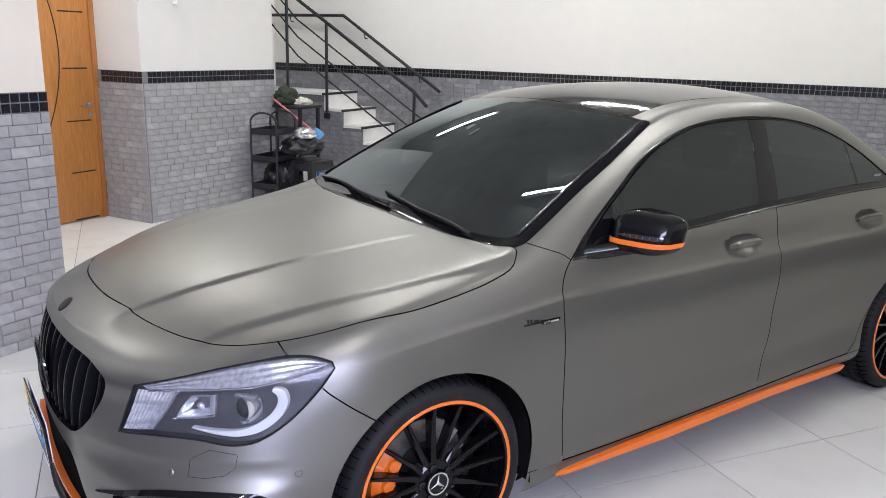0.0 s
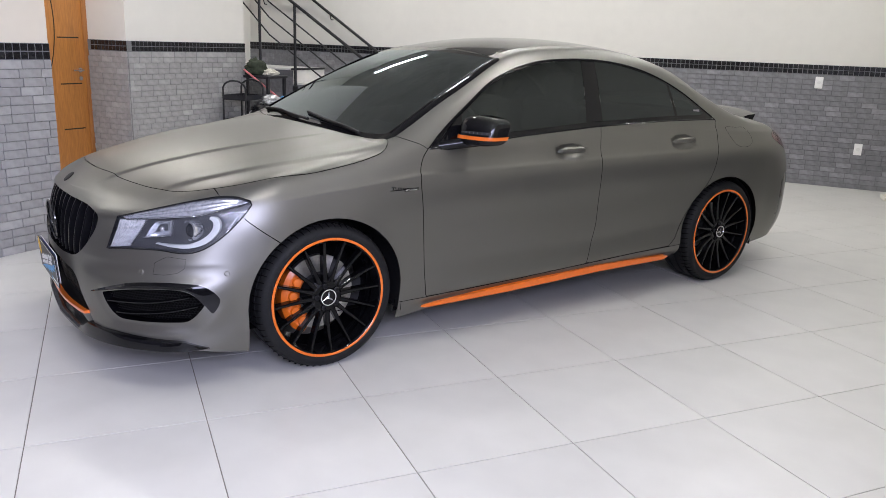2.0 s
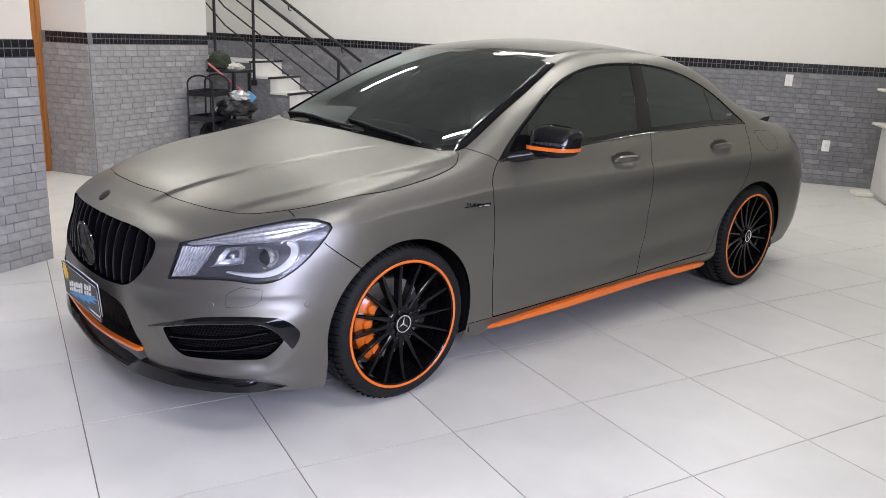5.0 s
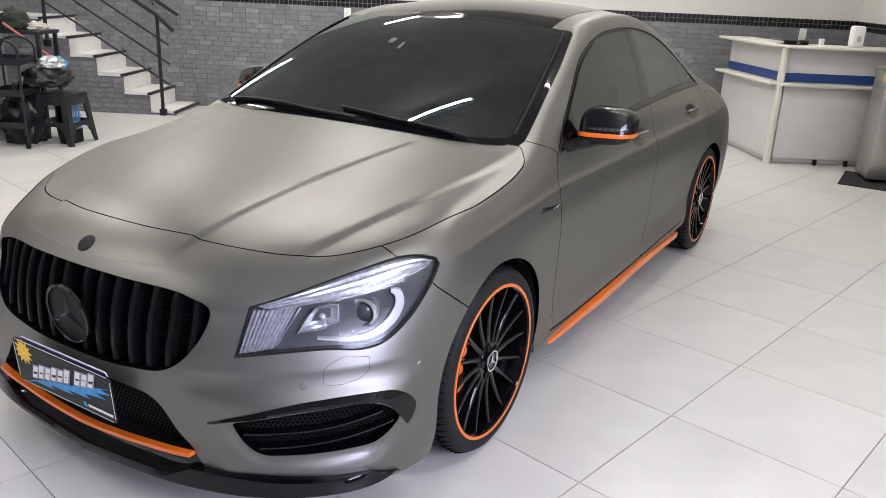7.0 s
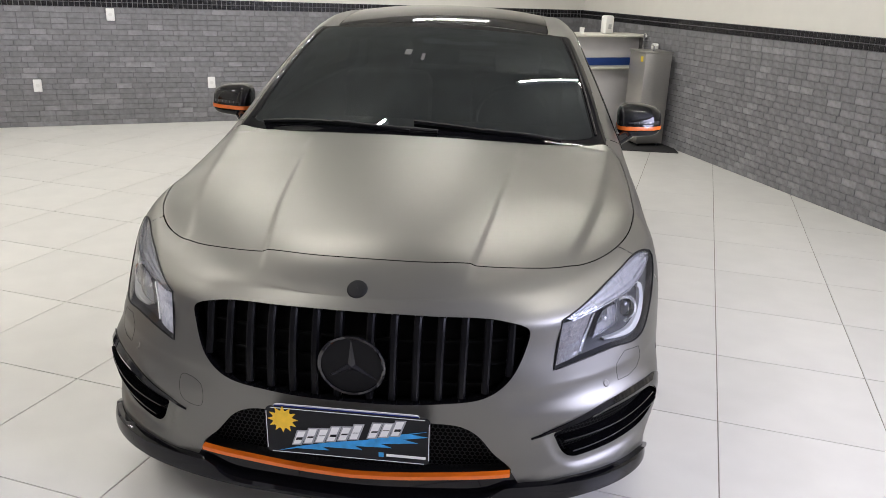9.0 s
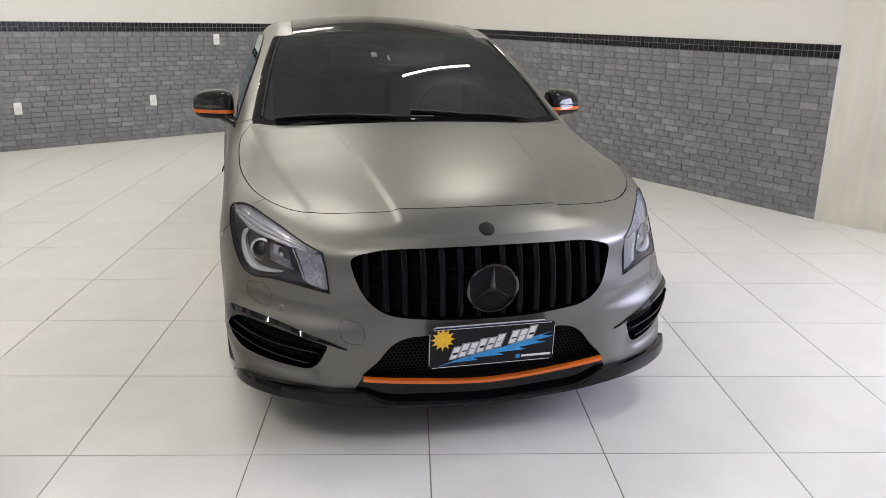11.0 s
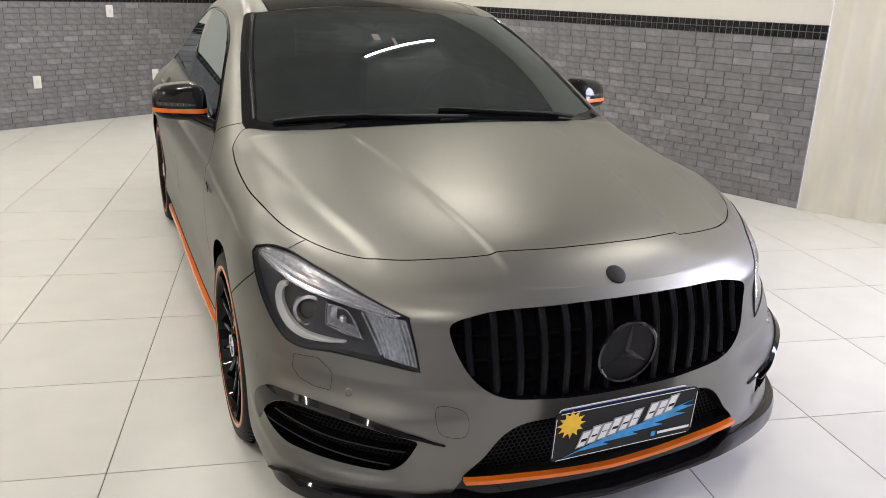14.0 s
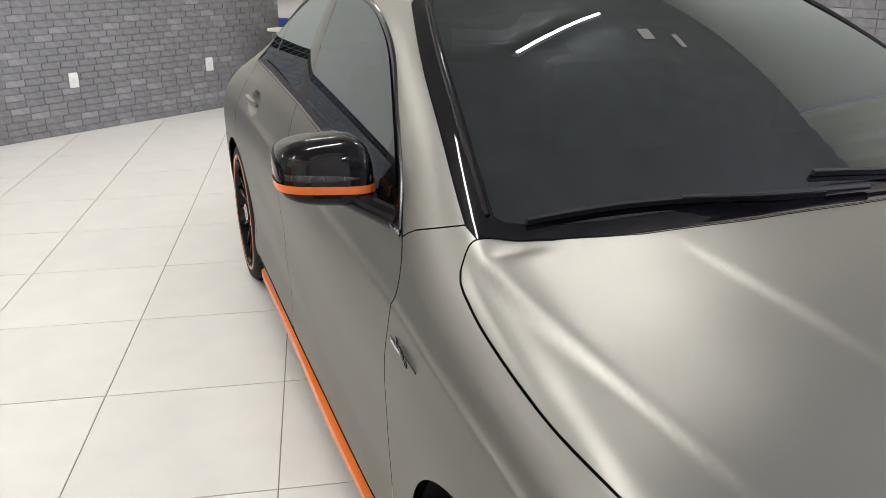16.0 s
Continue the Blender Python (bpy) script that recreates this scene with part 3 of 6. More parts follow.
# ---- trolley, stool and cleaning things by the pillar ----
BLACK_METAL = material("black_trolley_metal", (0.012, 0.012, 0.015), 0.4, vary=0.2, grain=60)
CART = Matrix(((.60, .80, 0, 1.57), (-.80, .60, 0, 4.767), (0, 0, 1, 0), (0, 0, 0, 1)))
trolley = tagged(empty("trolley", CART), "black three-tier metal trolley on casters beside the pillar", "trolley")
for y in (0, .36):
    bm = bmesh.new()
    loop = [(0, y, .05), (0, y, .82)] + [(.14 - .14 * math.cos(a), y, .82 + .09 * math.sin(a)) for a in np.linspace(.2, math.pi - .2, 9)] + [(.28, y, .82), (.28, y, .05)]
    tube(bm, loop, .010, 8)
    part("end_frame", bm, BLACK_METAL, trolley)
    for x in (0, .28):
        bm = bmesh.new()
        lathe(bm, [(.0005, -.012), (.026, -.012), (.028, 0), (.026, .012), (.0005, .012)], 16, "x")
        part("caster", bm, MATT_BLACK, trolley, m=pose(x, y, .028))
for z in (.17, .44, .70):
    bm = bmesh.new()
    box(bm, 0.005, 0, z, .275, .36, z + .006)
    for x0, y0, x1, y1 in ((0.005, 0, .012, .36), (.268, 0, .275, .36), (.005, 0, .275, .007), (.005, .353, .275, .36)):
        box(bm, x0, y0, z, x1, y1, z + .055)
    part("tray", bm, BLACK_METAL, trolley)

STOOL_M = material("black_stool_plastic", (0.014, 0.015, 0.018), 0.35, vary=0.15, grain=50)
stool = tagged(empty("stool", pose(2.13, 4.60, 0, 0, 0, 20) @ Matrix.Scale(0.98, 4)), "black plastic stool with splayed legs on the tiles", "stool")
bm = bmesh.new()
box(bm, -.15, -.15, .43, .15, .15, .455, .012)
part("seat", bm, STOOL_M, stool)
for turn in range(4):
    # each side is a splayed panel: two broad legs, an apron above and an arched brace between them
    m = pose(0, 0, 0, 0, 0, 90 * turn)
    out = lambda z: .150 + .045 * (.44 - z) / .44
    for sx in (-1, 1):
        bm = bmesh.new()
        rows = []
        for z in np.linspace(.44, 0, 7):
            o, wd = out(z), .052 + .014 * (z / .44) - .01 * (z < .05)
            rows.append([Vector((sx * o, o, z)), Vector((sx * (o - wd), o, z)), Vector((sx * (o - wd), o - .008, z)), Vector((sx * (o - .008), o - .008, z)), Vector((sx * o, o, z))])
        ribbon(bm, rows)
        bmesh.ops.remove_doubles(bm, verts=bm.verts, dist=1e-5)
        part("leg", bm, STOOL_M, stool, m=m)
    part("apron", boxed(-.10, .142, .355, .10, .158, .43, .002), STOOL_M, stool, m=m)
    bm = bmesh.new()
    rows = []
    for f in np.linspace(-1, 1, 13):
        z1, z0 = .205, .165 - .075 * f**4
        rows.append([Vector((f * .125, out(z), z) ) - Vector((0, d, 0)) for z, d in ((z1, 0), (z0, 0), (z0, .008), (z1, .008), (z1, 0))])
    ribbon(bm, rows)
    bmesh.ops.remove_doubles(bm, verts=bm.verts, dist=1e-5)
    part("brace", bm, STOOL_M, stool, m=m)


def crumple(name, x, y, z, sx, sy, sz, mat, label, category, seed):
    """A soft crumpled heap."""
    bm = bmesh.new()
    bmesh.ops.create_icosphere(bm, subdivisions=4, radius=1)
    for v in bm.verts:
        d = v.co.normalized()
        k = 1 + .35 * noise.noise(d * 2.3 + Vector((seed, 0, 0))) + .16 * noise.noise(d * 6.1 + Vector((0, seed, 0))) + .06 * noise.noise(d * 15)
        v.co = Vector((d.x * sx * k, d.y * sy * k, max(d.z * sz * k, -sz * .55)))
    lo = min(v.co.z for v in bm.verts)
    for v in bm.verts:
        v.co.z -= lo
    return tagged(part(name, bm, mat, None, m=pose(x, y, z), smooth=50), label, category)


FOIL = material("silver_foil", (0.6, 0.6, 0.62), 0.28, 0.9, vary=0.1, grain=30)
BAG = material("black_bag_plastic", (0.012, 0.012, 0.014), 0.3, bump=.4, bump_scale=20)
crumple("rubbish_bag", 1.93, 4.86, .0, .17, .17, .33, BAG, "crumpled black plastic bag on the floor behind the stool", "bag", 1.0)
crumple("dark_cloth", 2.05, 4.64, .50, .20, .16, .12, BAG, "dark crumpled cloths heaped on the stool", "cloth", 3.0)
crumple("silver_foil", 2.06, 4.60, .66, .11, .09, .06, FOIL, "crumpled silver foil on the heaped cloths", "foil", 5.0)
crumple("white_cloth", 1.93, 4.74, .52, .07, .06, .05, PLASTIC, "crumpled white cloth on the black bag", "cloth", 7.0)
BASKET = material("blue_basket_plastic", (0.10, 0.24, 0.52), 0.4)
basket = tagged(empty("basket", pose(2.16, 4.50, .10, 0, 0, 20)), "small blue lattice basket under the stool", "basket")
for k in range(5):
    part("slat", boxed(-.08 + .036 * k, -.006, .02, -.066 + .036 * k, .006, .24, .002), BASKET, basket)
for z in (.02, .13, .235):
    part("rim", boxed(-.085, -.008, z, .095, .008, z + .012, .002), BASKET, basket)
part("basket_foot", boxed(-.085, -.01, -.10, .095, .10, .02, .004), MATT_BLACK, basket)
broom = tagged(empty("broom"), "broom with a pink handle and blue head leaning on stool", "broom")
bm = bmesh.new()
tube(bm, [(1.87, 4.92, 1.02), (2.27, 4.84, .69)], .011, 10)
part("handle", bm, material("pink_handle", (0.55, 0.16, 0.17), 0.4), broom)
bm = boxed(-.055, -.03, -.07, .055, .03, .05, .015)
part("head", bm, material("light_blue_plastic", (0.10, 0.34, 0.62), 0.4), broom, m=pose(2.30, 4.83, .665, 20, 35, 0))
PAPER = material("pale_paper", (0.52, 0.50, 0.42), 0.8, vary=.1, grain=30)
GREEN = material("olive_canvas", (0.022, 0.030, 0.016), 0.85, vary=0.3, grain=40, bump=.3, bump_scale=60)
shelf = tagged(empty("side_table", pose(2.12, 5.15, .12, 0, 0, 119.2)), "dark side table beside the stair flank", "table")
part("top", boxed(-.30, -.18, .80, .30, .18, .83, .004), BLACK_METAL, shelf)
for x in (-.27, .27):
    for y in (-.15, .15):
        part("leg", boxed(x - .015, y - .015, -.12, x + .015, y + .015, .80), BLACK_METAL, shelf)
tp = Vector((2.08, 5.08, .95))
crumple("canvas_bag", tp.x, tp.y, .95, .13, .10, .11, GREEN, "olive green canvas bag slumped on the side table", "bag", 2.0)
tp = Vector((2.22, 5.0, .95))
crumple("white_bag", tp.x, tp.y, .95, .10, .07, .045, PAPER, "crumpled pale paper bag on the side table", "bag", 9.0)
spot = tagged(empty("wall_mount", FRAME_P @ pose(1.30, .0, 1.98)), "pale plastic bracket fixed to the painted pillar", "bracket")
bm = bmesh.new()
lathe(bm, [(.0005, 0), (.02, .0), (.035, .06), (.05, .14), (.05, .2)], 16, "z")
part("shade", bm, PLASTIC, spot, m=pose(0, .06, -.12))
part("arm", boxed(-.01, -.001, .02, .01, .06, .05), PLASTIC, spot)


# ---- the car ----
# Half of the body is lofted through feature lines that run from the middle of the nose round the side to the middle of the tail.
# Lengths run back from the front axle, widths out from the middle, heights up from the floor.
LINES = {
    "bottom": [(-.885, 0, .155), (-.875, .25, .155), (-.856, .453, .168), (-.782, .66, .188), (-.601, .832, .182), (-.35, .855, .138), (0, .835, .14), (.35, .835, .15), (.75, .815, .176), (1.11, .812, .190),
               (1.6, .815, .207), (2.1, .82, .206), (2.45, .84, .20), (2.75, .84, .19), (3.08, .84, .2), (3.38, .78, .22), (3.56, .62, .24), (3.62, .33, .25), (3.63, 0, .25)],
    "sill": [(-.895, 0, .235), (-.888, .25, .24), (-.867, .46, .26), (-.773, .648, .26), (-.583, .829, .25), (-.35, .878, .22), (0, .862, .23), (.35, .852, .215), (.75, .858, .22), (1.11, .862, .225),
             (1.6, .868, .23), (2.1, .875, .24), (2.45, .88, .26), (2.75, .878, .28), (3.1, .868, .31), (3.43, .8, .32), (3.62, .64, .34), (3.7, .33, .36), (3.72, 0, .36)],
    "bumper": [(-.912, 0, .4), (-.902, .25, .395), (-.874, .466, .385), (-.784, .673, .39), (-.567, .857, .395), (-.341, .887, .385), (0, .888, .42), (.36, .868, .4), (.75, .868, .4), (1.11, .87, .405),
               (1.6, .872, .41), (2.1, .877, .42), (2.45, .887, .44), (2.75, .892, .46), (3.1, .882, .48), (3.43, .818, .5), (3.62, .65, .515), (3.705, .34, .52), (3.73, 0, .52)],
    "waist": [(-.918, 0, .55), (-.905, .25, .545), (-.86, .444, .54), (-.75, .626, .535), (-.554, .809, .535), (-.312, .887, .545), (0, .895, .58), (.36, .878, .56), (.75, .877, .56), (1.11, .878, .57),
              (1.6, .878, .575), (2.1, .882, .59), (2.45, .892, .61), (2.75, .897, .62), (3.1, .887, .63), (3.425, .815, .63), (3.62, .655, .665), (3.70, .34, .67), (3.725, 0, .67)],
    "flank": [(-.905, 0, .64), (-.89, .25, .635), (-.824, .467, .625), (-.7, .64, .62), (-.494, .799, .64), (-.296, .87, .69), (0, .875, .72), (.36, .877, .74), (.75, .88, .755), (1.11, .882, .77),
              (1.6, .884, .785), (2.1, .886, .8), (2.45, .888, .81), (2.75, .886, .82), (3.1, .866, .82), (3.385, .768, .825), (3.57, .64, .83), (3.64, .34, .835), (3.66, 0, .835)],
    "belt": [(-.885, 0, .705), (-.865, .25, .7), (-.81, .467, .688), (-.679, .644, .69), (-.469, .790, .722), (-.275, .843, .771), (0, .846, .816), (.36, .845, .869), (.75, .825, .93), (1.11, .81, .96),
             (1.6, .8, .985), (2.1, .79, .995), (2.45, .78, .995), (2.75, .765, .99), (3.08, .742, .955), (3.34, .69, .925), (3.49, .57, .922), (3.55, .33, .93), (3.57, 0, .935)],
    "rail": [(-.855, 0, .744), (-.835, .25, .738), (-.774, .455, .727), (-.634, .62, .738), (-.442, .752, .777), (-.238, .799, .826), (0, .789, .868), (.345, .755, .952), (.72, .688, 1.143), (1.11, .605, 1.322),
             (1.6, .58, 1.38), (2.1, .565, 1.352), (2.45, .572, 1.262), (2.72, .6, 1.135), (3.03, .64, 1.006), (3.31, .61, .958), (3.44, .49, .950), (3.50, .3, .955), (3.515, 0, .96)],
}
HOOD_MID = [(-.855, .744), (-.82, .773), (-.77, .806), (-.70, .836), (-.6, .862), (-.5, .883), (-.35, .909), (-.2, .931), (.05, .962), (.30, .985)]
CABIN_MID = [(.30, .993), (.5, 1.102), (.75, 1.227), (1.0, 1.336), (1.25, 1.403), (1.5, 1.430), (1.8, 1.432), (2.1, 1.410), (2.4, 1.352), (2.7, 1.250), (3.0, 1.10), (3.2, 1.022), (3.35, .982), (3.515, .96)]


def hermite(ts, ps, t):
    """Points of a smooth curve through ps at knots ts."""
    ts, ps, t = np.asarray(ts, float), np.asarray(ps, float), np.asarray(t, float)
    h = np.diff(ts)[:, None]
    d = np.diff(ps, axis=0) / h
    m = np.empty_like(ps)
    m[1:-1] = (d[:-1] * h[1:] + d[1:] * h[:-1]) / (h[:-1] + h[1:])
    m[0], m[-1] = d[0] * 1.5 - m[1] * 0.5, d[-1] * 1.5 - m[-2] * 0.5
    i = np.clip(np.searchsorted(ts, t, side="right") - 1, 0, len(ts) - 2)
    u = ((t - ts[i]) / (ts[i + 1] - ts[i]))[:, None]
    hh = h[i]
    return (2 * u**3 - 3 * u**2 + 1) * ps[i] + (u**3 - 2 * u**2 + u) * hh * m[i] + (3 * u**2 - 2 * u**3) * ps[i + 1] + (u**3 - u**2) * hh * m[i + 1]


def curve_at(pairs, x):
    p = np.array(pairs)
    return hermite(p[:, 0], p[:, 1:], np.clip(np.atleast_1d(x), p[0, 0], p[-1, 0]))[:, 0]


def mid_height(x):
    x = np.atleast_1d(x)
    return np.where(x < 0.30, curve_at(HOOD_MID, x), curve_at(CABIN_MID, x))


def step(x, a, b):
    u = np.clip((x - a) / (b - a), 0, 1)
    return u * u * (3 - 2 * u)


ROWS = (10, 18, 20, 12, 26, 10)         # steps between neighbouring feature lines
TOP = sum(ROWS)


def loft_body(per=14):
    base = np.array(LINES["waist"])
    knots = np.r_[0, np.cumsum(np.linalg.norm(np.diff(base, axis=0), axis=1))]
    t = np.concatenate([np.linspace(knots[i], knots[i + 1], per, endpoint=False) for i in range(len(knots) - 1)] + [[knots[-1]]])
    cols = []
    for pts in LINES.values():
        p = np.array(pts)
        flip = np.array([1, -1, 1])
        full = np.concatenate([[p[1] * flip], p, [p[-2] * flip]])
        kt = np.r_[-knots[1], knots, 2 * knots[-1] - knots[-2]]
        cols.append(hermite(kt, full, t))
    rail = cols[-1]
    zc = mid_height(rail[:, 0])
    for f in (0.72, 0.38, 0.0):
        cols.append(np.stack([rail[:, 0], rail[:, 1] * f, zc - (zc - rail[:, 2]) * f**2.2], 1))
    cols = np.array(cols)                                   # line, station, xyz
    cols[:, 0, 1] = 0
    cols[:, -1, 1] = 0
    rows = []
    for s in range(cols.shape[1]):
        p = cols[:, s]
        full = np.concatenate([p, [p[-2] * (1, -1, 1)]])
        k = np.r_[0, np.cumsum(np.maximum(np.linalg.norm(np.diff(full, axis=0), axis=1), 1e-4) ** 0.8)]
        tt = np.concatenate([np.linspace(k[i], k[i + 1], m, endpoint=False) for i, m in enumerate(ROWS + (24, 40, 10))] + [[k[len(p) - 1]]])
        rows.append(hermite(k, full, tt))
    g = np.array(rows)                                      # station, height, xyz
    g[0, :, 1] = 0
    g[-1, :, 1] = 0
    g[:, -1, 1] = 0
    g[:, :, 1] = np.maximum(g[:, :, 1], 0)
    # the cabin's top is an even arch from rail to rail
    j0 = TOP
    zr, yr = g[:, j0, 2][:, None], np.maximum(g[:, j0, 1], 1e-4)[:, None]
    f = np.clip(g[:, j0:, 1] / yr, 0, 1)
    bend = (g[:, -1, 2][:, None] - zr) / yr**2
    screen = step(g[:, j0:, 0], 1.0, 1.3)
    bend = bend * screen + np.interp(g[:, j0:, 0], (.3, 1.2), (.121, .132)) * (1 - screen)
    arch_z = g[:, -1, 2][:, None] - bend * (f * yr)**2
    k = (g[:, j0:, 0] > .30) * (1 - step(g[:, j0:, 0], 2.6, 3.0)) * (1 - step(f, .88, 1.0))
    g[:, j0:, 2] = g[:, j0:, 2] * (1 - k) + arch_z * k
    # two ridges on the bonnet: the skin drops beyond each one and climbs again further out; a softer crease near the edge
    x, w = g[..., 0], g[..., 1]
    top = (np.arange(g.shape[1]) >= TOP - 2)[None, :]
    ridge = np.interp(x, (-.88, -.8, -.7, -.45, 0, .2), (.262, .275, .288, .325, .372, .40))
    drop = 0.0066 * step(w, ridge - .003, ridge + .018) * (1 - step(w, ridge + .024, ridge + np.interp(x, (-.8, -.5), (.10, .26)))) * step(x, -.79, -.72) * (1 - .45 * step(x, -.25, .1)) * (1 - step(x, .12, .24))
    crease = np.interp(x, (-.55, -.38, -.19, .0, .2, .34), (.57, .62, .667, .697, .730, .748))
    drop = drop + 0.0062 * step(w, crease - .003, crease + .022) * (1 - step(w, crease + .02, crease + .15)) * step(x, -.66, -.5) * (1 - step(x, .27, .36))
    g[..., 2] -= np.where(top & (x < .37), drop, 0)
    # the bumper's fold: the skin steps back under a line that runs from the grille to the wheel
    under = np.interp(w, (.4, .6, .85), (.512, .514, .520)) - g[..., 2]
    fold = .007 * (1 - np.exp(-np.maximum(under, 0) / .016)) * (1 - step(under, .034, .080)) * (1 - step(x, -.56, -.40)) * step(w, .38, .48)
    # the skin is sunk round the side intake
    near = outline_distance(np.stack([x * .643 + w * .766, g[..., 2]], -1).reshape(-1, 2), INTAKE).reshape(x.shape)
    fold = fold + np.where((x < -.2) & (w > .3) & (g[..., 2] < .44), .008 * (1 - step(near, .010, .034)) * (1 - step(g[..., 2], .37, .42)) * (1 - step(x * .643 + w * .766, .22, .31)), 0)
    # a sharp shelf edge sweeps round under the intake
    away = line_distance(np.stack([x * .643 + w * .766, g[..., 2]], -1).reshape(-1, 2), SHELF).reshape(x.shape)
    fold = fold - np.where((x < -.3) & (w > .35), .007 * np.maximum(0, 1 - away / .045) ** 1.4, 0)
    g[..., 0] += .766 * fold
    g[..., 1] -= .643 * fold
    # shoulder crease along the doors
    over = g[..., 2] - np.interp(x, (-.25, .36, .47, 2.6), (.752, .808, .818, .843))
    dent = .009 * (1 - np.exp(-np.maximum(over, 0) / .010)) * (1 - step(over, .04, .13)) * step(x, -.30, -.05) * (1 - step(x, 1.8, 2.9))
    # a softer line that climbs along the lower doors towards the rear wheel
    low_line = np.abs(g[..., 2] - np.interp(x, (.9, 2.3), (.33, .60)))
    dent = dent - .003 * (1 - step(low_line, .0, .12)) * step(x, .9, 1.4) * (1 - step(x, 2.1, 2.35))
    # the rear wing's shoulder, from the rear door to the tail lamp
    over = g[..., 2] - np.interp(x, (2.2, 3.3), (.958, .906))
    dent = dent + .008 * (1 - np.exp(-np.maximum(over, 0) / .012)) * (1 - step(over, .025, .075)) * step(x, 2.25, 2.65) * (1 - step(x, 3.2, 3.35))
    g[..., 1] -= np.where(w > .6, dent, 0)
    return g


def smooth_outline(pts, closed=True, n=10):
    """A rounded outline through a few points."""
    p = np.array(pts, float)
    if closed:
        p = np.concatenate([p[-2:], p, p[:3]])
    k = np.r_[0, np.cumsum(np.linalg.norm(np.diff(p, axis=0), axis=1) ** 0.7)]
    if closed:
        t = np.concatenate([np.linspace(k[i], k[i + 1], n, endpoint=False) for i in range(2, len(p) - 3)])
    else:
        t = np.concatenate([np.linspace(k[i], k[i + 1], n, endpoint=False) for i in range(len(p) - 1)] + [[k[-1]]])
    return hermite(k, p, t)


def outline_distance(q, poly):
    """How far points lie outside (plus) or inside (minus) a closed outline."""
    best, inside = np.full(len(q), 1e9), np.zeros(len(q), bool)
    for a, b in zip(poly, np.roll(poly, -1, axis=0)):
        e = b - a
        u = np.clip(((q - a) @ e) / max(e @ e, 1e-12), 0, 1)
        best = np.minimum(best, np.linalg.norm(q - a - u[:, None] * e, axis=1))
        c = ((a[1] > q[:, 1]) != (b[1] > q[:, 1])) & (q[:, 0] < (b[0] - a[0]) * (q[:, 1] - a[1]) / (b[1] - a[1] if abs(b[1] - a[1]) > 1e-12 else 1e-12) + a[0])
        inside ^= c
    return np.where(inside, -best, best)


def line_distance(q, pts):
    """How far points lie from an open line."""
    best = np.full(len(q), 1e9)
    for a, b in zip(pts[:-1], pts[1:]):
        e = b - a
        u = np.clip(((q - a) @ e) / max(e @ e, 1e-12), 0, 1)
        best = np.minimum(best, np.linalg.norm(q - a - u[:, None] * e, axis=1))
    return best


SHELF = smooth_outline([(-.139, .228), (.006, .238), (.188, .243), (.277, .248), (.329, .289), (.371, .347)], closed=False, n=6)
# side intake of the bumper, drawn square to the corner of the nose (run, height)
INTAKE = np.concatenate([smooth_outline([(-.122, .378), (-.082, .309), (-.053, .286)], closed=False, n=4), smooth_outline([(-.030, .280), (.067, .282), (.188, .289), (.250, .296), (.287, .323), (.322, .366)], closed=False, n=5), smooth_outline([(.318, .378), (.291, .405), (.254, .424), (.127, .427), (.011, .415), (-.112, .385)], closed=False, n=4)])


def evened(skin, u, v, w, terms, to=None):
    """A piece of skin laid on one even curved sheet: axis w as a low polynomial of axes u and v."""
    a, b = skin.v[:, u], skin.v[:, v]
    sheet = lambda p, q: np.stack([p**i * q**j for i, j in terms], 1)
    fit = to or skin
    k = np.linalg.lstsq(sheet(fit.v[:, u], fit.v[:, v]), fit.v[:, w], rcond=None)[0]
    e = 1e-4
    da = (sheet(a + e, b) - sheet(a - e, b)) @ k / (2 * e)
    db = (sheet(a, b + e) - sheet(a, b - e)) @ k / (2 * e)
    vv, nn = skin.v.copy(), np.ones_like(skin.n)
    vv[:, w] = sheet(a, b) @ k
    nn[:, u], nn[:, v] = -da, -db
    nn /= np.linalg.norm(nn, axis=1, keepdims=True)
    return Skin(vv, nn, skin.f)


class Skin:
    """A piece of the body's surface: points, normals and faces."""

    def __init__(self, v, n, f):
        self.v, self.n, self.f = v, n, f

    def cut(self, d, keep_inside, gap=0.0):
        """The part on one side of the level d = 0, drawn back by half a gap."""
        val = d + gap / 2 if keep_inside else -(d - gap / 2)
        v, nn, out, new_v, new_n, made = self.v, self.n, [], [], [], {}
        base = len(v)
        neg = val < 0
        for f in self.f:
            k = sum(1 for i in f if neg[i])
            if k == len(f):
                out.append(f)
            elif k:
                poly = []
                for a, b in zip(f, f[1:] + f[:1]):
                    if neg[a]:
                        poly.append(a)
                    if neg[a] != neg[b]:
                        key = (a, b) if a < b else (b, a)
                        if key not in made:
                            i, j = key
                            u = val[i] / (val[i] - val[j])
                            made[key] = base + len(new_v)
                            new_v.append(v[i] * (1 - u) + v[j] * u)
                            new_n.append(nn[i] * (1 - u) + nn[j] * u)
                        poly.append(made[key])
                if len(poly) > 2:
                    out.append(tuple(poly))
        av = np.concatenate([v, np.array(new_v).reshape(-1, 3)])
        an = np.concatenate([nn, np.array(new_n).reshape(-1, 3)])
        used = np.unique(np.concatenate([np.array(f) for f in out])) if out else np.array([], int)
        where = np.full(len(av), -1)
        where[used] = np.arange(len(used))
        return Skin(av[used], an[used], [tuple(where[list(f)]) for f in out])

    def split(self, d, gap=0.004):
        return self.cut(d, True, gap), self.cut(d, False, gap)

    def sunk(self, by):
        return Skin(self.v - self.n * by, self.n, self.f)


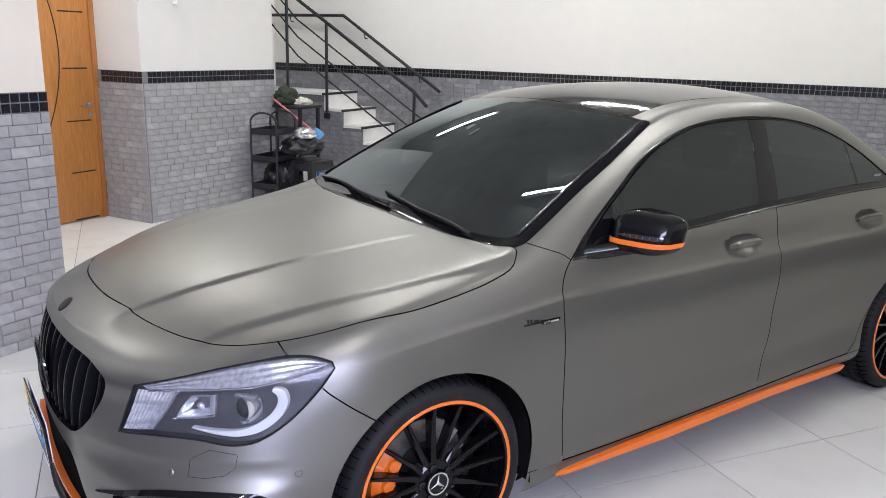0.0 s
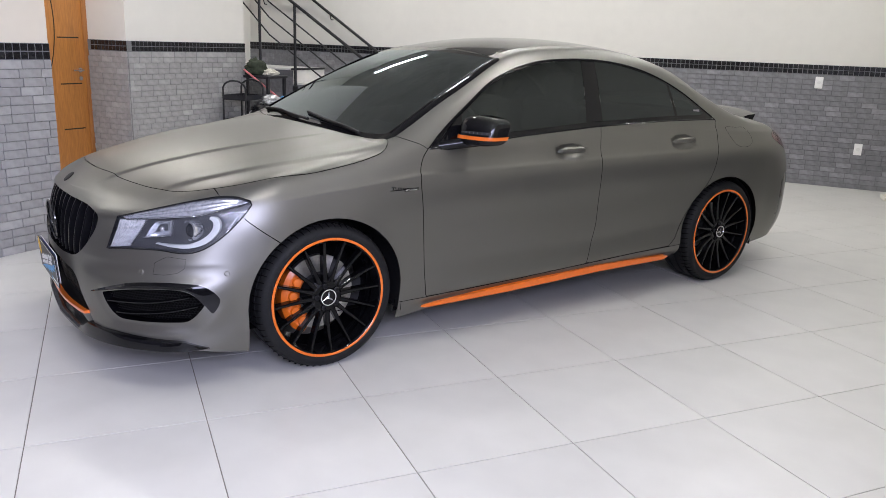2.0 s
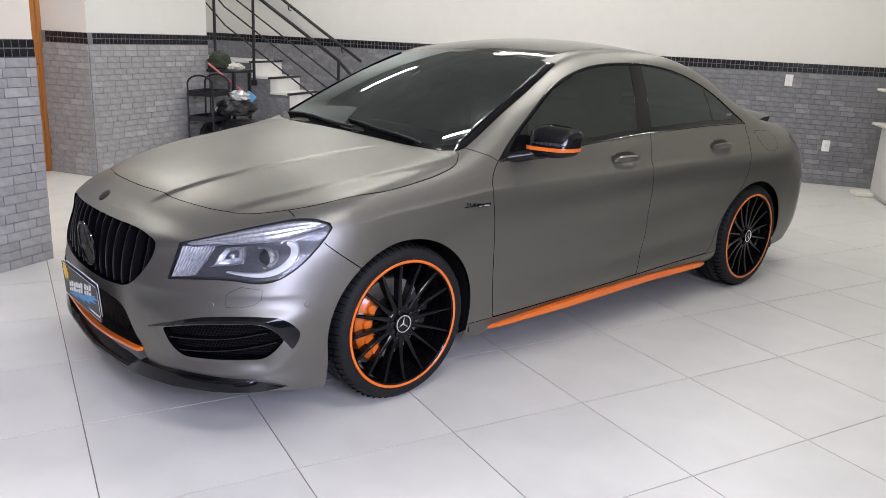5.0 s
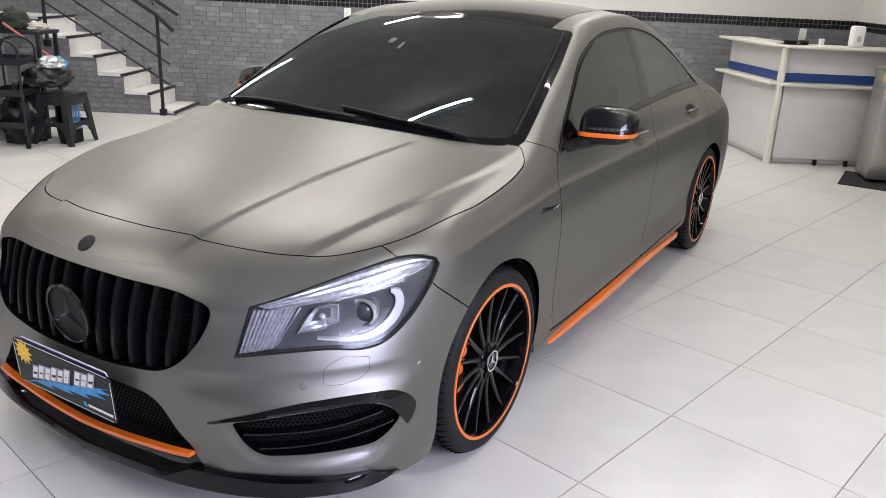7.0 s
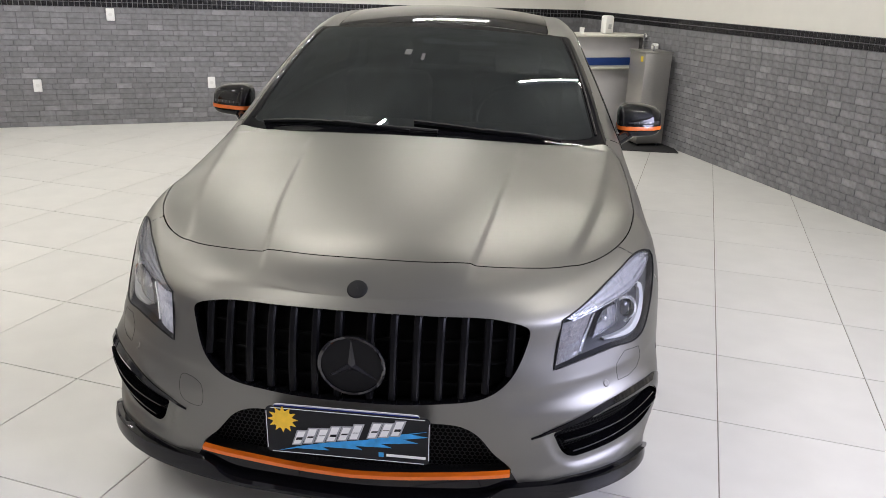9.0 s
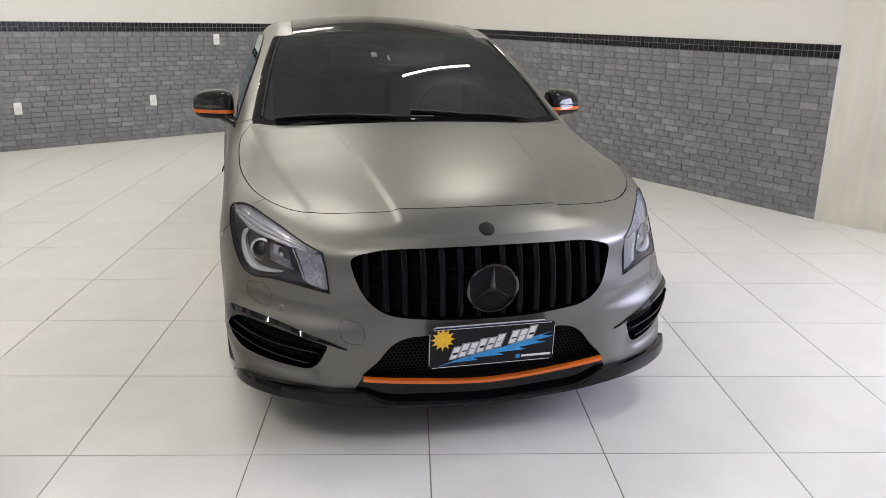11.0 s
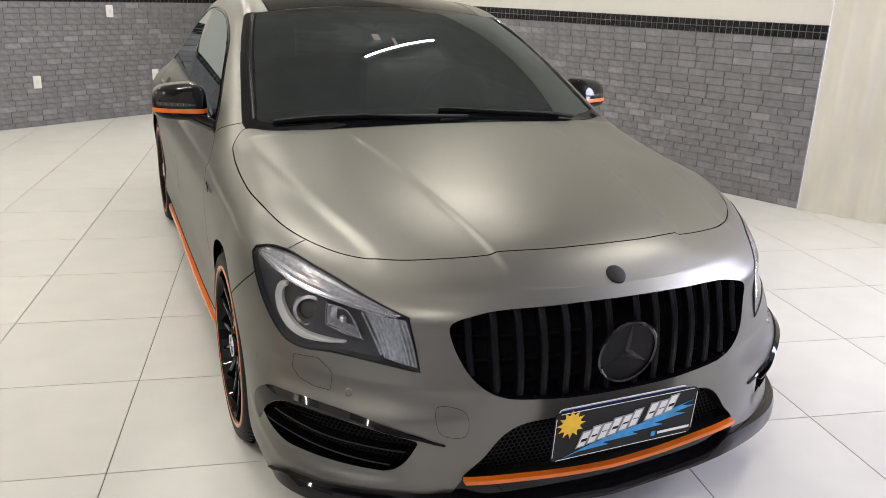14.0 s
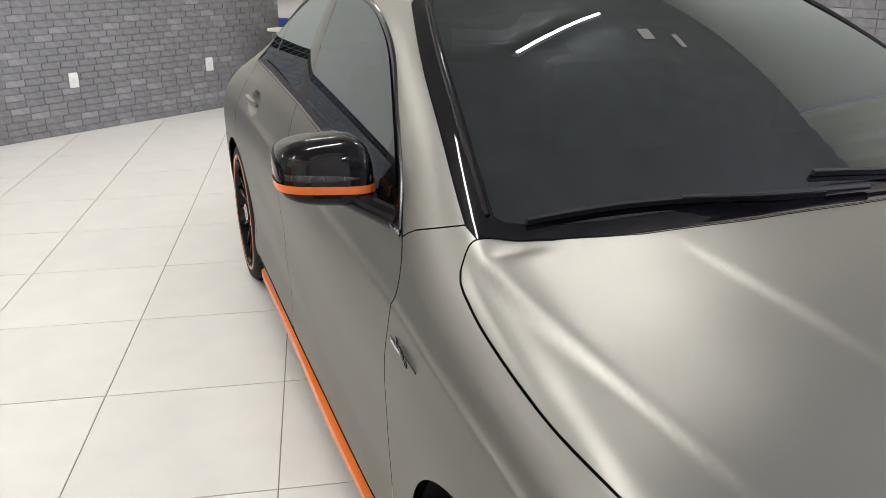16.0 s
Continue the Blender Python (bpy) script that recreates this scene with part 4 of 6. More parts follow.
def half_skin():
    g = loft_body()
    s, h = g.shape[:2]
    du, dv = np.gradient(g, axis=0), np.gradient(g, axis=1)
    n = np.cross(du, dv)
    n /= np.maximum(np.linalg.norm(n, axis=2, keepdims=True), 1e-9)
    n[0, :, 1] = 0
    n[-1, :, 1] = 0
    n[:, -1, 1] = 0
    tip = np.linalg.norm(np.cross(du, dv), axis=2) < 1e-9
    n[tip] = (-.5, 0, .85)
    if n[s // 2, h // 3, 1] < 0:
        n = -n
    n[0, TOP:] = (-.6, 0, .8)
    n[-1, TOP:] = (.3, 0, .95)
    n /= np.maximum(np.linalg.norm(n, axis=2, keepdims=True), 1e-9)
    idx = np.arange(s * h).reshape(s, h)
    f = [(idx[i, j], idx[i, j + 1], idx[i + 1, j + 1], idx[i + 1, j]) for i in range(s - 1) for j in range(h - 1)]
    return Skin(g.reshape(-1, 3), n.reshape(-1, 3), f)


def skin_mesh(name, skin, mat, side):
    """side: -1 the car's left, 1 its right, 0 both halves joined along the middle."""
    if side:
        v, n = skin.v * (1, side, 1), skin.n * (1, side, 1)
        f = [q[::-1] for q in skin.f] if side > 0 else skin.f
    else:
        k = len(skin.v)
        mid = skin.v[:, 1] < 1e-5
        other = np.where(mid, np.arange(k), np.arange(k) + k)
        v = np.concatenate([skin.v * (1, -1, 1), skin.v])
        n = np.concatenate([skin.n * (1, -1, 1), skin.n])
        f = list(skin.f) + [tuple(other[list(q)])[::-1] for q in skin.f]
    clean = []
    for q in f:
        q = [i for j, i in enumerate(q) if i != q[j - 1]]
        if len(set(q)) == len(q) > 2:
            clean.append(tuple(q))
    used = np.unique(np.concatenate([np.array(q) for q in clean]))
    where = np.full(len(v), -1)
    where[used] = np.arange(len(used))
    # faces turned so that they agree with the normals
    out = []
    for q in clean:
        a, b, c = v[q[0]], v[q[1]], v[q[2]]
        if len(q) > 3:
            c = v[q[len(q) // 2]]
        out.append(tuple(where[list(q)]) if np.cross(b - a, c - a) @ n[q[0]] >= 0 else tuple(where[list(q)])[::-1])
    return mesh_of(name, v[used], out, mat, normals=n[used])


car = tagged(empty("car"), "satin grey coupe with orange trim and black wheels on pale tiles", "car")
WHOLE = half_skin()


def xz(s):
    return s.v[:, [0, 2]]


def xy(s):
    return s.v[:, [0, 1]]


def yz(s):
    return s.v[:, [1, 2]]


ARCH_R = 0.356


ARCHES = ((0.003, 1.030), (2.674, 1.048))


def arch(s, x, wide, z=0.318, r=ARCH_R):
    """Round above the axle, with nearly upright sides below it."""
    dx, dz = (s.v[:, 0] - x) / wide, s.v[:, 2] - z
    d = np.where(dz > 0, np.hypot(dx, dz * 1.022) - r, np.abs(dx) - .05 * dz - r)
    return np.where(s.v[:, 1] < 0.4, 1.0, d)


body = WHOLE
for ax, wide in ARCHES:
    body = body.cut(arch(body, ax, wide), False)


def region(s, poly, plane, keep=None):
    """Signed distance to an outline drawn on one of the planes; points for which keep is false count as outside."""
    d = outline_distance(plane(s), poly)
    return d if keep is None else np.where(keep(s), d, np.maximum(np.abs(d), 0.02))


front = lambda s: s.v[:, 0] < -0.55
# nose openings, drawn on the front view (width, height)
GRILLE = smooth_outline([(0, .715), (.2, .712), (.4, .697), (.462, .672), (.458, .630), (.418, .545), (.36, .500), (.22, .476), (0, .468), (-.22, .476), (-.36, .500), (-.418, .545), (-.458, .630), (-.462, .672), (-.4, .697), (-.2, .712)], n=6)
LOWER = smooth_outline([(0, .42), (.2, .418), (.30, .408), (.34, .385), (.385, .33), (.44, .268), (.3, .245), (0, .226), (-.3, .245), (-.44, .268), (-.385, .33), (-.34, .385), (-.30, .408), (-.2, .418)], n=6)
body = body.cut(region(body, GRILLE, yz, front), False)
body = body.cut(region(body, LOWER, yz, front), False)


# corner outlines, drawn square to the corner of the nose (run, height)
def corner(s):
    return np.stack([s.v[:, 0] * .643 + s.v[:, 1] * .766, s.v[:, 2]], 1)


def corner_of(x, y, z):
    return (x * .643 + y * .766, z)


at_corner = lambda s: (s.v[:, 0] < -0.2) & (s.v[:, 1] > 0.3)
LAMP = np.concatenate([smooth_outline([(-.110, .555), (-.009, .564), (.126, .569), (.228, .562), (.282, .573), (.346, .616), (.412, .695), (.440, .745)], closed=False, n=4),
                       smooth_outline([(.430, .761), (.380, .774), (.314, .774), (.235, .759), (.149, .739), (.044, .712), (-.070, .684)], closed=False, n=4)])
body = body.cut(region(body, INTAKE, corner, at_corner), False)
lamp_skin, body = body.split(region(body, LAMP, corner, at_corner))

# bonnet, drawn from above (length, width)
HOOD = np.concatenate([smooth_outline([(-.748, -.02), (-.738, .15), (-.705, .285), (-.668, .415), (-.605, .545), (-.52, .65), (-.443, .71), (-.345, .757), (-.21, .789), (-.035, .803), (.12, .805), (.235, .80), (.315, .787), (.362, .748)], closed=False), [(.335, .66), (.275, .45), (.245, .25), (.235, -.02)]])
upper = lambda s: s.v[:, 2] > 0.66
hood_skin, body = body.split(region(body, HOOD, xy, upper), 0.0036)

# glass
WINDSCREEN = np.concatenate([smooth_outline([(.31, -.02), (.315, .35), (.35, .60), (.385, .69)], closed=False), smooth_outline([(.385, .69), (.6, .655), (.85, .61), (1.08, .555)], closed=False)[1:], smooth_outline([(1.08, .555), (1.045, .3), (1.035, -.02)], closed=False)[1:]])
SCREEN_RIM = np.concatenate([[(.24, -.02), (.25, .25), (.28, .45), (.345, .735)], smooth_outline([(.40, .742), (.6, .708), (.85, .662), (1.10, .60)], closed=False), [(1.09, .3), (1.09, -.02)]])
screen_rim, body = body.split(region(body, SCREEN_RIM, xy, lambda s: s.v[:, 2] > 0.93), 0.002)
screen_skin, screen_rim = screen_rim.split(region(screen_rim, WINDSCREEN, xy), 0.001)
screen_skin = evened(screen_skin, 0, 1, 2, [(0, 0), (1, 0), (2, 0), (3, 0), (0, 2), (1, 2), (0, 4)])
ROOF = [(1.092, -.02), (1.10, .50), (1.6, .475), (2.05, .455), (2.1, .30), (2.11, -.02)]
roof_glass, body = body.split(region(body, np.array(ROOF), xy, lambda s: s.v[:, 2] > 1.2), 0.004)
REAR = smooth_outline([(2.22, 0), (2.24, .42), (2.6, .50), (2.98, .53), (3.06, .3), (3.08, 0), (3.06, -.3), (2.98, -.53), (2.6, -.50), (2.24, -.42)], n=6)
roof_glass = evened(roof_glass, 0, 1, 2, [(0, 0), (1, 0), (2, 0), (3, 0), (4, 0), (0, 2), (1, 2), (2, 2)])
rear_glass, body = body.split(region(body, REAR, xy, lambda s: s.v[:, 2] > 0.98), 0.004)

# side windows, drawn from the side (length, height)
DLO = np.concatenate([smooth_outline([(.535, .925), (.62, .995), (.80, 1.112), (1.0, 1.228), (1.25, 1.305), (1.55, 1.331), (1.85, 1.320), (2.15, 1.266), (2.42, 1.160), (2.66, 1.0)], closed=False), [(2.2, 1.004), (1.6, .99), (1.1, .962), (.75, .935)]])
side_on = lambda s: s.v[:, 1] > 0.5
dlo_skin, body = body.split(region(body, DLO, xz, side_on), 0.003)
DLO_IN = np.concatenate([smooth_outline([(.60, .96), (.672, 1.018), (.822, 1.116), (1.012, 1.222), (1.256, 1.297), (1.55, 1.322), (1.845, 1.311), (2.138, 1.257), (2.40, 1.153), (2.585, 1.026)], closed=False), [(2.2, 1.030), (1.6, 1.016), (1.1, .988), (.75, .962)]])
pane, dlo_rim = dlo_skin.split(region(dlo_skin, DLO_IN, xz), 0.001)
pillar_b, pane = pane.split(outline_distance(xz(pane), np.array([(1.53, .93), (1.655, .93), (1.715, 1.4), (1.62, 1.4)])), 0.002)
pillar_q, pane = pane.split(outline_distance(xz(pane), np.array([(2.29, .9), (2.312, .9), (2.31, 1.4), (2.288, 1.4)])), 0.001)
pane_f, pane = pane.split(pane.v[:, 0] - 1.64, 0.0)
FLAT = [(0, 0), (1, 0), (0, 1), (1, 1), (0, 2)]
pf, pr = evened(pillar_b, 0, 2, 1, FLAT, pane_f), evened(pillar_b, 0, 2, 1, FLAT, pane)
left, right = 1.53 + .19 * (pf.v[:, 2] - .93), 1.655 + .128 * (pf.v[:, 2] - .93)
mix = np.clip((pf.v[:, 0] - left) / (right - left), 0, 1)[:, None]
pillar_b = Skin(pf.v * (1 - mix) + pr.v * mix, pf.n * (1 - mix) + pr.n * mix, pf.f)
pillar_q = evened(pillar_q, 0, 2, 1, FLAT, pane)
pane_f, pane = evened(pane_f, 0, 2, 1, FLAT), evened(pane, 0, 2, 1, FLAT)
sail, pane_f = pane_f.split(pane_f.v[:, 0] - .735 - .25 * (pane_f.v[:, 2] - 1.0), 0.001)
pane_q, pane_r = pane.split(2.30 - pane.v[:, 0], 0.0)

# doors, wings, bumpers, boot
DOOR_SEAM = [(1.537, .267), (1.548, .30), (1.588, .47), (1.594, .77), (1.615, .88), (1.65, .99)]
DOOR_F = np.concatenate([smooth_outline([(.540, .935), (.506, .905), (.480, .865), (.466, .82), (.478, .58), (.512, .236)], closed=False), [(1.05, .2485)], smooth_outline(DOOR_SEAM, closed=False), [(1.65, 1.05), (.62, 1.0)]])
DOOR_R = np.concatenate([[(1.656, 1.4)], smooth_outline(DOOR_SEAM, closed=False)[::-1], [(1.9, .280), (2.20, .286)], smooth_outline([(2.25, .33), (2.293, .41), (2.366, .52), (2.50, .65), (2.566, .816), (2.60, .90), (2.668, 1.0)], closed=False), [(2.6, 1.4)]])
door_f, body = body.split(region(body, DOOR_F, xz, lambda s: (s.v[:, 1] > 0.5) & (s.v[:, 2] < 1.005)), 0.004)
door_r, body = body.split(region(body, DOOR_R, xz, lambda s: (s.v[:, 1] > 0.5) & (s.v[:, 2] < 1.01)), 0.004)
FRONT_BUMPER = np.array([(-1.2, -.1), (-.10, -.1), (-.10, .50), (-.20, .572), (-.295, .642), (-.345, .683), (-.36, .70), (-.425, .78), (-.437, .86), (-1.2, .86)])
SIDE_SILL = np.array([(.30, .0), (2.42, .0), (2.42, .287), (1.9, .2785), (1.05, .247), (.5, .233), (.30, .23)])
sill_skin, body = body.split(region(body, SIDE_SILL, xz), 0.003)
BUMPER_LOW = np.array([(-.02, .05), (-.02, .236), (.2, .243), (.437, .268), (.475, .20), (.48, .05)])
low_skin, body = body.split(np.where(body.v[:, 0] > -.6, 1.0, outline_distance(yz(body), BUMPER_LOW)), 0.0)
bumper_skin, body = body.split(np.where(body.v[:, 0] > 0.3, 1.0, outline_distance(xz(body), FRONT_BUMPER)), 0.004)
wing_skin, body = body.split(outline_distance(xz(body), np.array([(-.6, 0), (.56, 0), (.56, .90), (.50, .945), (.34, 1.0), (-.6, 1.0)])), 0.003)
BOOT = smooth_outline([(3.10, 0), (3.06, .45), (3.2, .56), (3.5, .56), (3.75, .52), (3.9, 0), (3.75, -.52), (3.5, -.56), (3.2, -.56), (3.06, -.45)], n=6)
boot_skin, body = body.split(np.where((body.v[:, 2] > .68) & (body.v[:, 0] > 3.0), outline_distance(xy(body), BOOT), 1.0), 0.004)

TAIL = smooth_outline([(3.25, .875), (3.38, .905), (3.55, .895), (3.75, .86), (3.75, .76), (3.58, .765), (3.42, .80)], n=5)
tail_skin, body = body.split(np.where((body.v[:, 0] > 3.2) & (body.v[:, 1] > .2), outline_distance(xz(body), TAIL), 1.0), 0.003)
VENT = smooth_outline([(3.345, .62), (3.50, .62), (3.53, .27), (3.215, .260), (3.255, .37)], n=5)
vent_skin, body = body.split(np.where((body.v[:, 0] > 3.3) & (body.v[:, 1] > .5), outline_distance(xz(body), VENT), 1.0), 0.002)


def dished(s, hx, hz, a=.104, b=.042, deep=.036):
    """A door skin with a hollow behind its handle."""
    u, w = (s.v[:, 0] - hx) / a, (s.v[:, 2] - hz) / b
    r = np.clip(1 - (u**2 + w**2), 0, 1)
    v = s.v.copy()
    v[:, 1] -= deep * r**.7
    n = s.n.copy()
    inside = r > 0
    n[inside, 0] += (-2 * deep * .8 * u / a * -1)[inside] * -1
    n[inside, 2] += (deep * 1.3 * w / b)[inside] * -1
    n /= np.linalg.norm(n, axis=1, keepdims=True)
    return Skin(v, n, s.f)


door_f = dished(door_f, 1.40, .872)
door_r = dished(door_r, 2.285, .886)
child("bonnet", skin_mesh("bonnet", hood_skin, PAINT, 0), car)
child("front_bumper", skin_mesh("front_bumper", bumper_skin, PAINT, 0), car)
child("lower_lip", skin_mesh("lower_lip", low_skin, SPLIT_BLACK, 0), car, "black plastic lip under the orange blade")
child("windscreen", skin_mesh("windscreen", screen_skin, SCREEN_GLASS, 0), car, "dark tinted windscreen")
child("windscreen_surround", skin_mesh("windscreen_surround", screen_rim, GLOSS_BLACK, 0), car, "gloss black windscreen surround")
child("roof_panel", skin_mesh("roof_panel", roof_glass, ROOF_BLACK, 0), car, "gloss black glass roof panel")
child("rear_window", skin_mesh("rear_window", rear_glass, GLASS, 0), car, "dark tinted rear window")
child("boot_lid", skin_mesh("boot_lid", boot_skin, PAINT, 0), car)
child("body_shell", skin_mesh("body_shell", body, PAINT, 0), car)
for sd in (-1, 1):
    child("front_wing", skin_mesh("front_wing", wing_skin, PAINT, sd), car)
    child("front_door", skin_mesh("front_door", door_f, PAINT, sd), car)
    child("rear_door", skin_mesh("rear_door", door_r, PAINT, sd), car)
    child("side_skirt", skin_mesh("side_skirt", sill_skin, PAINT, sd), car)
    for glass_piece in (pane_f, pane_r, pane_q):
        child("side_window", skin_mesh("side_window", glass_piece, GLASS, sd), car, "dark tinted side glass")
    child("window_pillar", skin_mesh("window_pillar", pillar_b, GLOSS_BLACK, sd), car)
    child("sail_panel", skin_mesh("sail_panel", sail, GLOSS_BLACK, sd), car, "gloss black sail panel behind the mirror")
    child("window_divider", skin_mesh("window_divider", pillar_q, TRIM_BLACK, sd), car)
    child("window_trim", skin_mesh("window_trim", dlo_rim, TRIM_BLACK, sd), car, "gloss black window trim")
    child("tail_lamp", skin_mesh("tail_lamp", tail_skin, material("tail_lens_red", (0.10, 0.018, 0.014), 0.2, spec=0.3), sd), car, "dark red tail lamp")
    child("bumper_vent", skin_mesh("bumper_vent", vent_skin, GLOSS_BLACK, sd), car, "black vent at the rear bumper corner")
    child("headlamp_lens", skin_mesh("headlamp_lens", lamp_skin, LENS, sd), car)
liner = WHOLE.sunk(0.048)
liner = liner.cut(np.where((liner.v[:, 0] < -.70) & (liner.v[:, 2] > .66), -1.0, 1.0), False)
for ax, wide in ARCHES:
    liner = liner.cut(arch(liner, ax, wide, r=ARCH_R + 0.01), False)
for poly, pl, kp in ((GRILLE, yz, front), (LOWER, yz, front), (INTAKE, corner, at_corner), (LAMP, corner, at_corner), (WINDSCREEN, xy, lambda s: s.v[:, 2] > 0.93), (REAR, xy, lambda s: s.v[:, 2] > 0.98), (DLO, xz, side_on)):
    liner = liner.cut(region(liner, poly, pl, kp), False)
child("inner_shell", skin_mesh("inner_shell", liner, DEEP_BLACK, 0), car)


# ---- the car's fittings ----
SHELL = BVHTree.FromPolygons([tuple(v) for v in WHOLE.v], [tuple(int(i) for i in f) for f in WHOLE.f])


def on_body(origin, way):
    """The first point of the half body on a ray, and the outward normal there."""
    p, n, _, _ = SHELL.ray_cast(Vector(origin), Vector(way).normalized())
    if p is None:
        p, n, _, _ = SHELL.find_nearest(Vector(origin) + Vector(way).normalized() * 2)
    if n.dot(Vector(way)) > 0:
        n = -n
    return p, n


def nose_at(w, z):
    return on_body((-3, abs(w) + 1e-4, z), (1, 0, 0))


def side_at(x, z):
    return on_body((x, 3, z), (0, -1, 0))


def top_at(x, w):
    return on_body((x, abs(w) + 1e-4, 3), (0, 0, -1))


def corner_at(h, z):
    return on_body((h * .643 - 3 * .766, h * .766 + 3 * .643, z), (.766, -.643, 0))


def placed(p, side):
    return Vector((p[0], p[1] * side, p[2]))


def bar_along(bm, pts, ups, outs, high, deep):
    """A four-sided bar along points, with its height along ups and its depth along outs; sizes may vary along it."""
    rows = []
    for i, (p, u, o) in enumerate(zip(pts, ups, outs)):
        h = high[i] if isinstance(high, (list, tuple)) else high
        d = deep[i] if isinstance(deep, (list, tuple)) else deep
        rows.append([p - u * h / 2 - o * d * 0.3, p + u * h / 2 - o * d * 0.3, p + u * h * 0.42 + o * d * 0.7, p - u * h * 0.42 + o * d * 0.7, p - u * h / 2 - o * d * 0.3])
    vs = ribbon(bm, rows)
    for r in (vs[0], vs[-1]):
        bm.faces.new(r[:4])
    bmesh.ops.remove_doubles(bm, verts=bm.verts, dist=1e-6)


# without mat, a black bead on the skin that paints a panel gap's shade
def seam(name, pts, parent, r=0.0016, mat=None, closed=True):
    bm = bmesh.new()
    tube(bm, pts, r, 6, closed=closed)
    return part(name, bm, mat or DEEP_BLACK, parent)


UP = Vector((0, 0, 1))
GRILLE_BLACK = material("grille_satin_black", (0.004, 0.004, 0.005), 0.28, spec=0.15)
LAMP_GREY = material("lamp_housing_grey", (0.058, 0.060, 0.066), 0.35, vary=0.1, grain=40)
LAMP_SILVER = material("lamp_reflector", (0.52, 0.52, 0.54), 0.36, 0.75, vary=0.1, grain=90)
LAMP_BRIGHT = material("bright_reflector", (0.72, 0.73, 0.75), 0.2, 0.85)
DRL = material("light_guide_white", (0.64, 0.65, 0.65), 0.3)
CLEAR = material("projector_glass", (0.035, 0.037, 0.042), 0.04, spec=0.8)
PLATE_BLACK = material("plate_black", (0.010, 0.010, 0.012), 0.35, spec=0.2, vary=0.1, grain=30)
PLATE_EDGE = material("plate_grey_edge", (0.30, 0.31, 0.33), 0.4)
PLATE_WHITE = material("plate_white", (0.8, 0.8, 0.8), 0.4)
PLATE_BLUE = material("plate_blue", (0.02, 0.28, 0.62), 0.4, vary=0.25, grain=30)
PLATE_SUN = material("plate_yellow", (0.85, 0.52, 0.03), 0.4, vary=0.1, grain=40)
SMOKE_LENS = material("smoked_lens", (0.03, 0.03, 0.032), 0.12, spec=0.6)
CLOTH_DARK = material("dark_upholstery", (0.02, 0.02, 0.021), 0.8, vary=0.2, grain=90)
DIM_STICKER = material("dim_sticker", (0.06, 0.06, 0.06), 0.6)
SIDE_STICKER = material("pale_sticker", (0.22, 0.20, 0.20), 0.6)

# walls of the openings: the skin turned in
def whole_outline_rows(poly, depth):
    rows = []
    for w, z in poly:
        p, n = nose_at(w, z)
        s = 1 if w >= 0 else -1
        rows.append([Vector((p.x, s * p.y, p.z)), Vector((p.x + depth, s * p.y * 0.985, p.z))])
    return rows


bm = bmesh.new()
ribbon(bm, whole_outline_rows(GRILLE, 0.05), closed=True)
part("grille_frame", bm, GLOSS_BLACK, car, "gloss black grille frame")
bm = bmesh.new()
ribbon(bm, whole_outline_rows(LOWER, 0.06), closed=True)
part("lower_intake_frame", bm, MATT_BLACK, car)
# black backing sheets: the shade deep in the openings is put into their colour
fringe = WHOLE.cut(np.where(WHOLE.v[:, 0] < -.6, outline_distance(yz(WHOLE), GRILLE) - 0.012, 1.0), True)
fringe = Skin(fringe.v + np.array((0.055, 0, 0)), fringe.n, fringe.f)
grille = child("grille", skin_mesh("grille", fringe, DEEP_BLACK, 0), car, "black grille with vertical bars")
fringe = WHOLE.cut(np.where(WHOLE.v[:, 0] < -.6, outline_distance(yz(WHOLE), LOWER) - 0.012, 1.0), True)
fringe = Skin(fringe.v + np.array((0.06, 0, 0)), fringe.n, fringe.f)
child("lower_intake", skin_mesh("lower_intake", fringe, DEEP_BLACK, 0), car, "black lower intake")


def span_at(poly, w):
    """Lowest and highest point of an outline at a width."""
    zs = []
    for a, b in zip(poly, np.roll(poly, -1, axis=0)):
        if (a[0] - w) * (b[0] - w) <= 0 and abs(a[0] - b[0]) > 1e-9:
            zs.append(a[1] + (b[1] - a[1]) * (w - a[0]) / (b[0] - a[0]))
    return (min(zs), max(zs)) if zs else None


for k in range(-7, 8):
    if k == 0:
        continue
    w = (abs(k) - 0.5) * 0.062 + 0.012
    w *= 1 if k > 0 else -1
    lo, hi = span_at(GRILLE, w)
    bm = bmesh.new()
    rows = []
    for i in range(9):
        z = lo + 0.006 + (hi - lo - 0.012) * i / 8
        p, n = nose_at(w, z)
        c = Vector((p.x + 0.012, w, z))
        rows.append([c + Vector((0.03, -.010, 0)), c + Vector((0.004, -.010, 0)), c + Vector((0, -.005, 0)), c + Vector((0, .005, 0)), c + Vector((0.004, .010, 0)), c + Vector((0.03, .010, 0))])
    ribbon(bm, rows)
    part("grille_bar", bm, GRILLE_BLACK, grille)
for zz in (.52, .575, .635):
    bm = bmesh.new()
    pts = []
    for i in range(25):
        w = -.44 + .88 * i / 24
        sp = span_at(GRILLE, w)
        if sp and sp[0] < zz < sp[1]:
            p, n = nose_at(w, zz)
            pts.append(Vector((p.x + 0.045, w, zz)))
    bar_along(bm, pts, [UP] * len(pts), [Vector((-1, 0, 0))] * len(pts), 0.008, 0.012)
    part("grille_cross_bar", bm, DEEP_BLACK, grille)


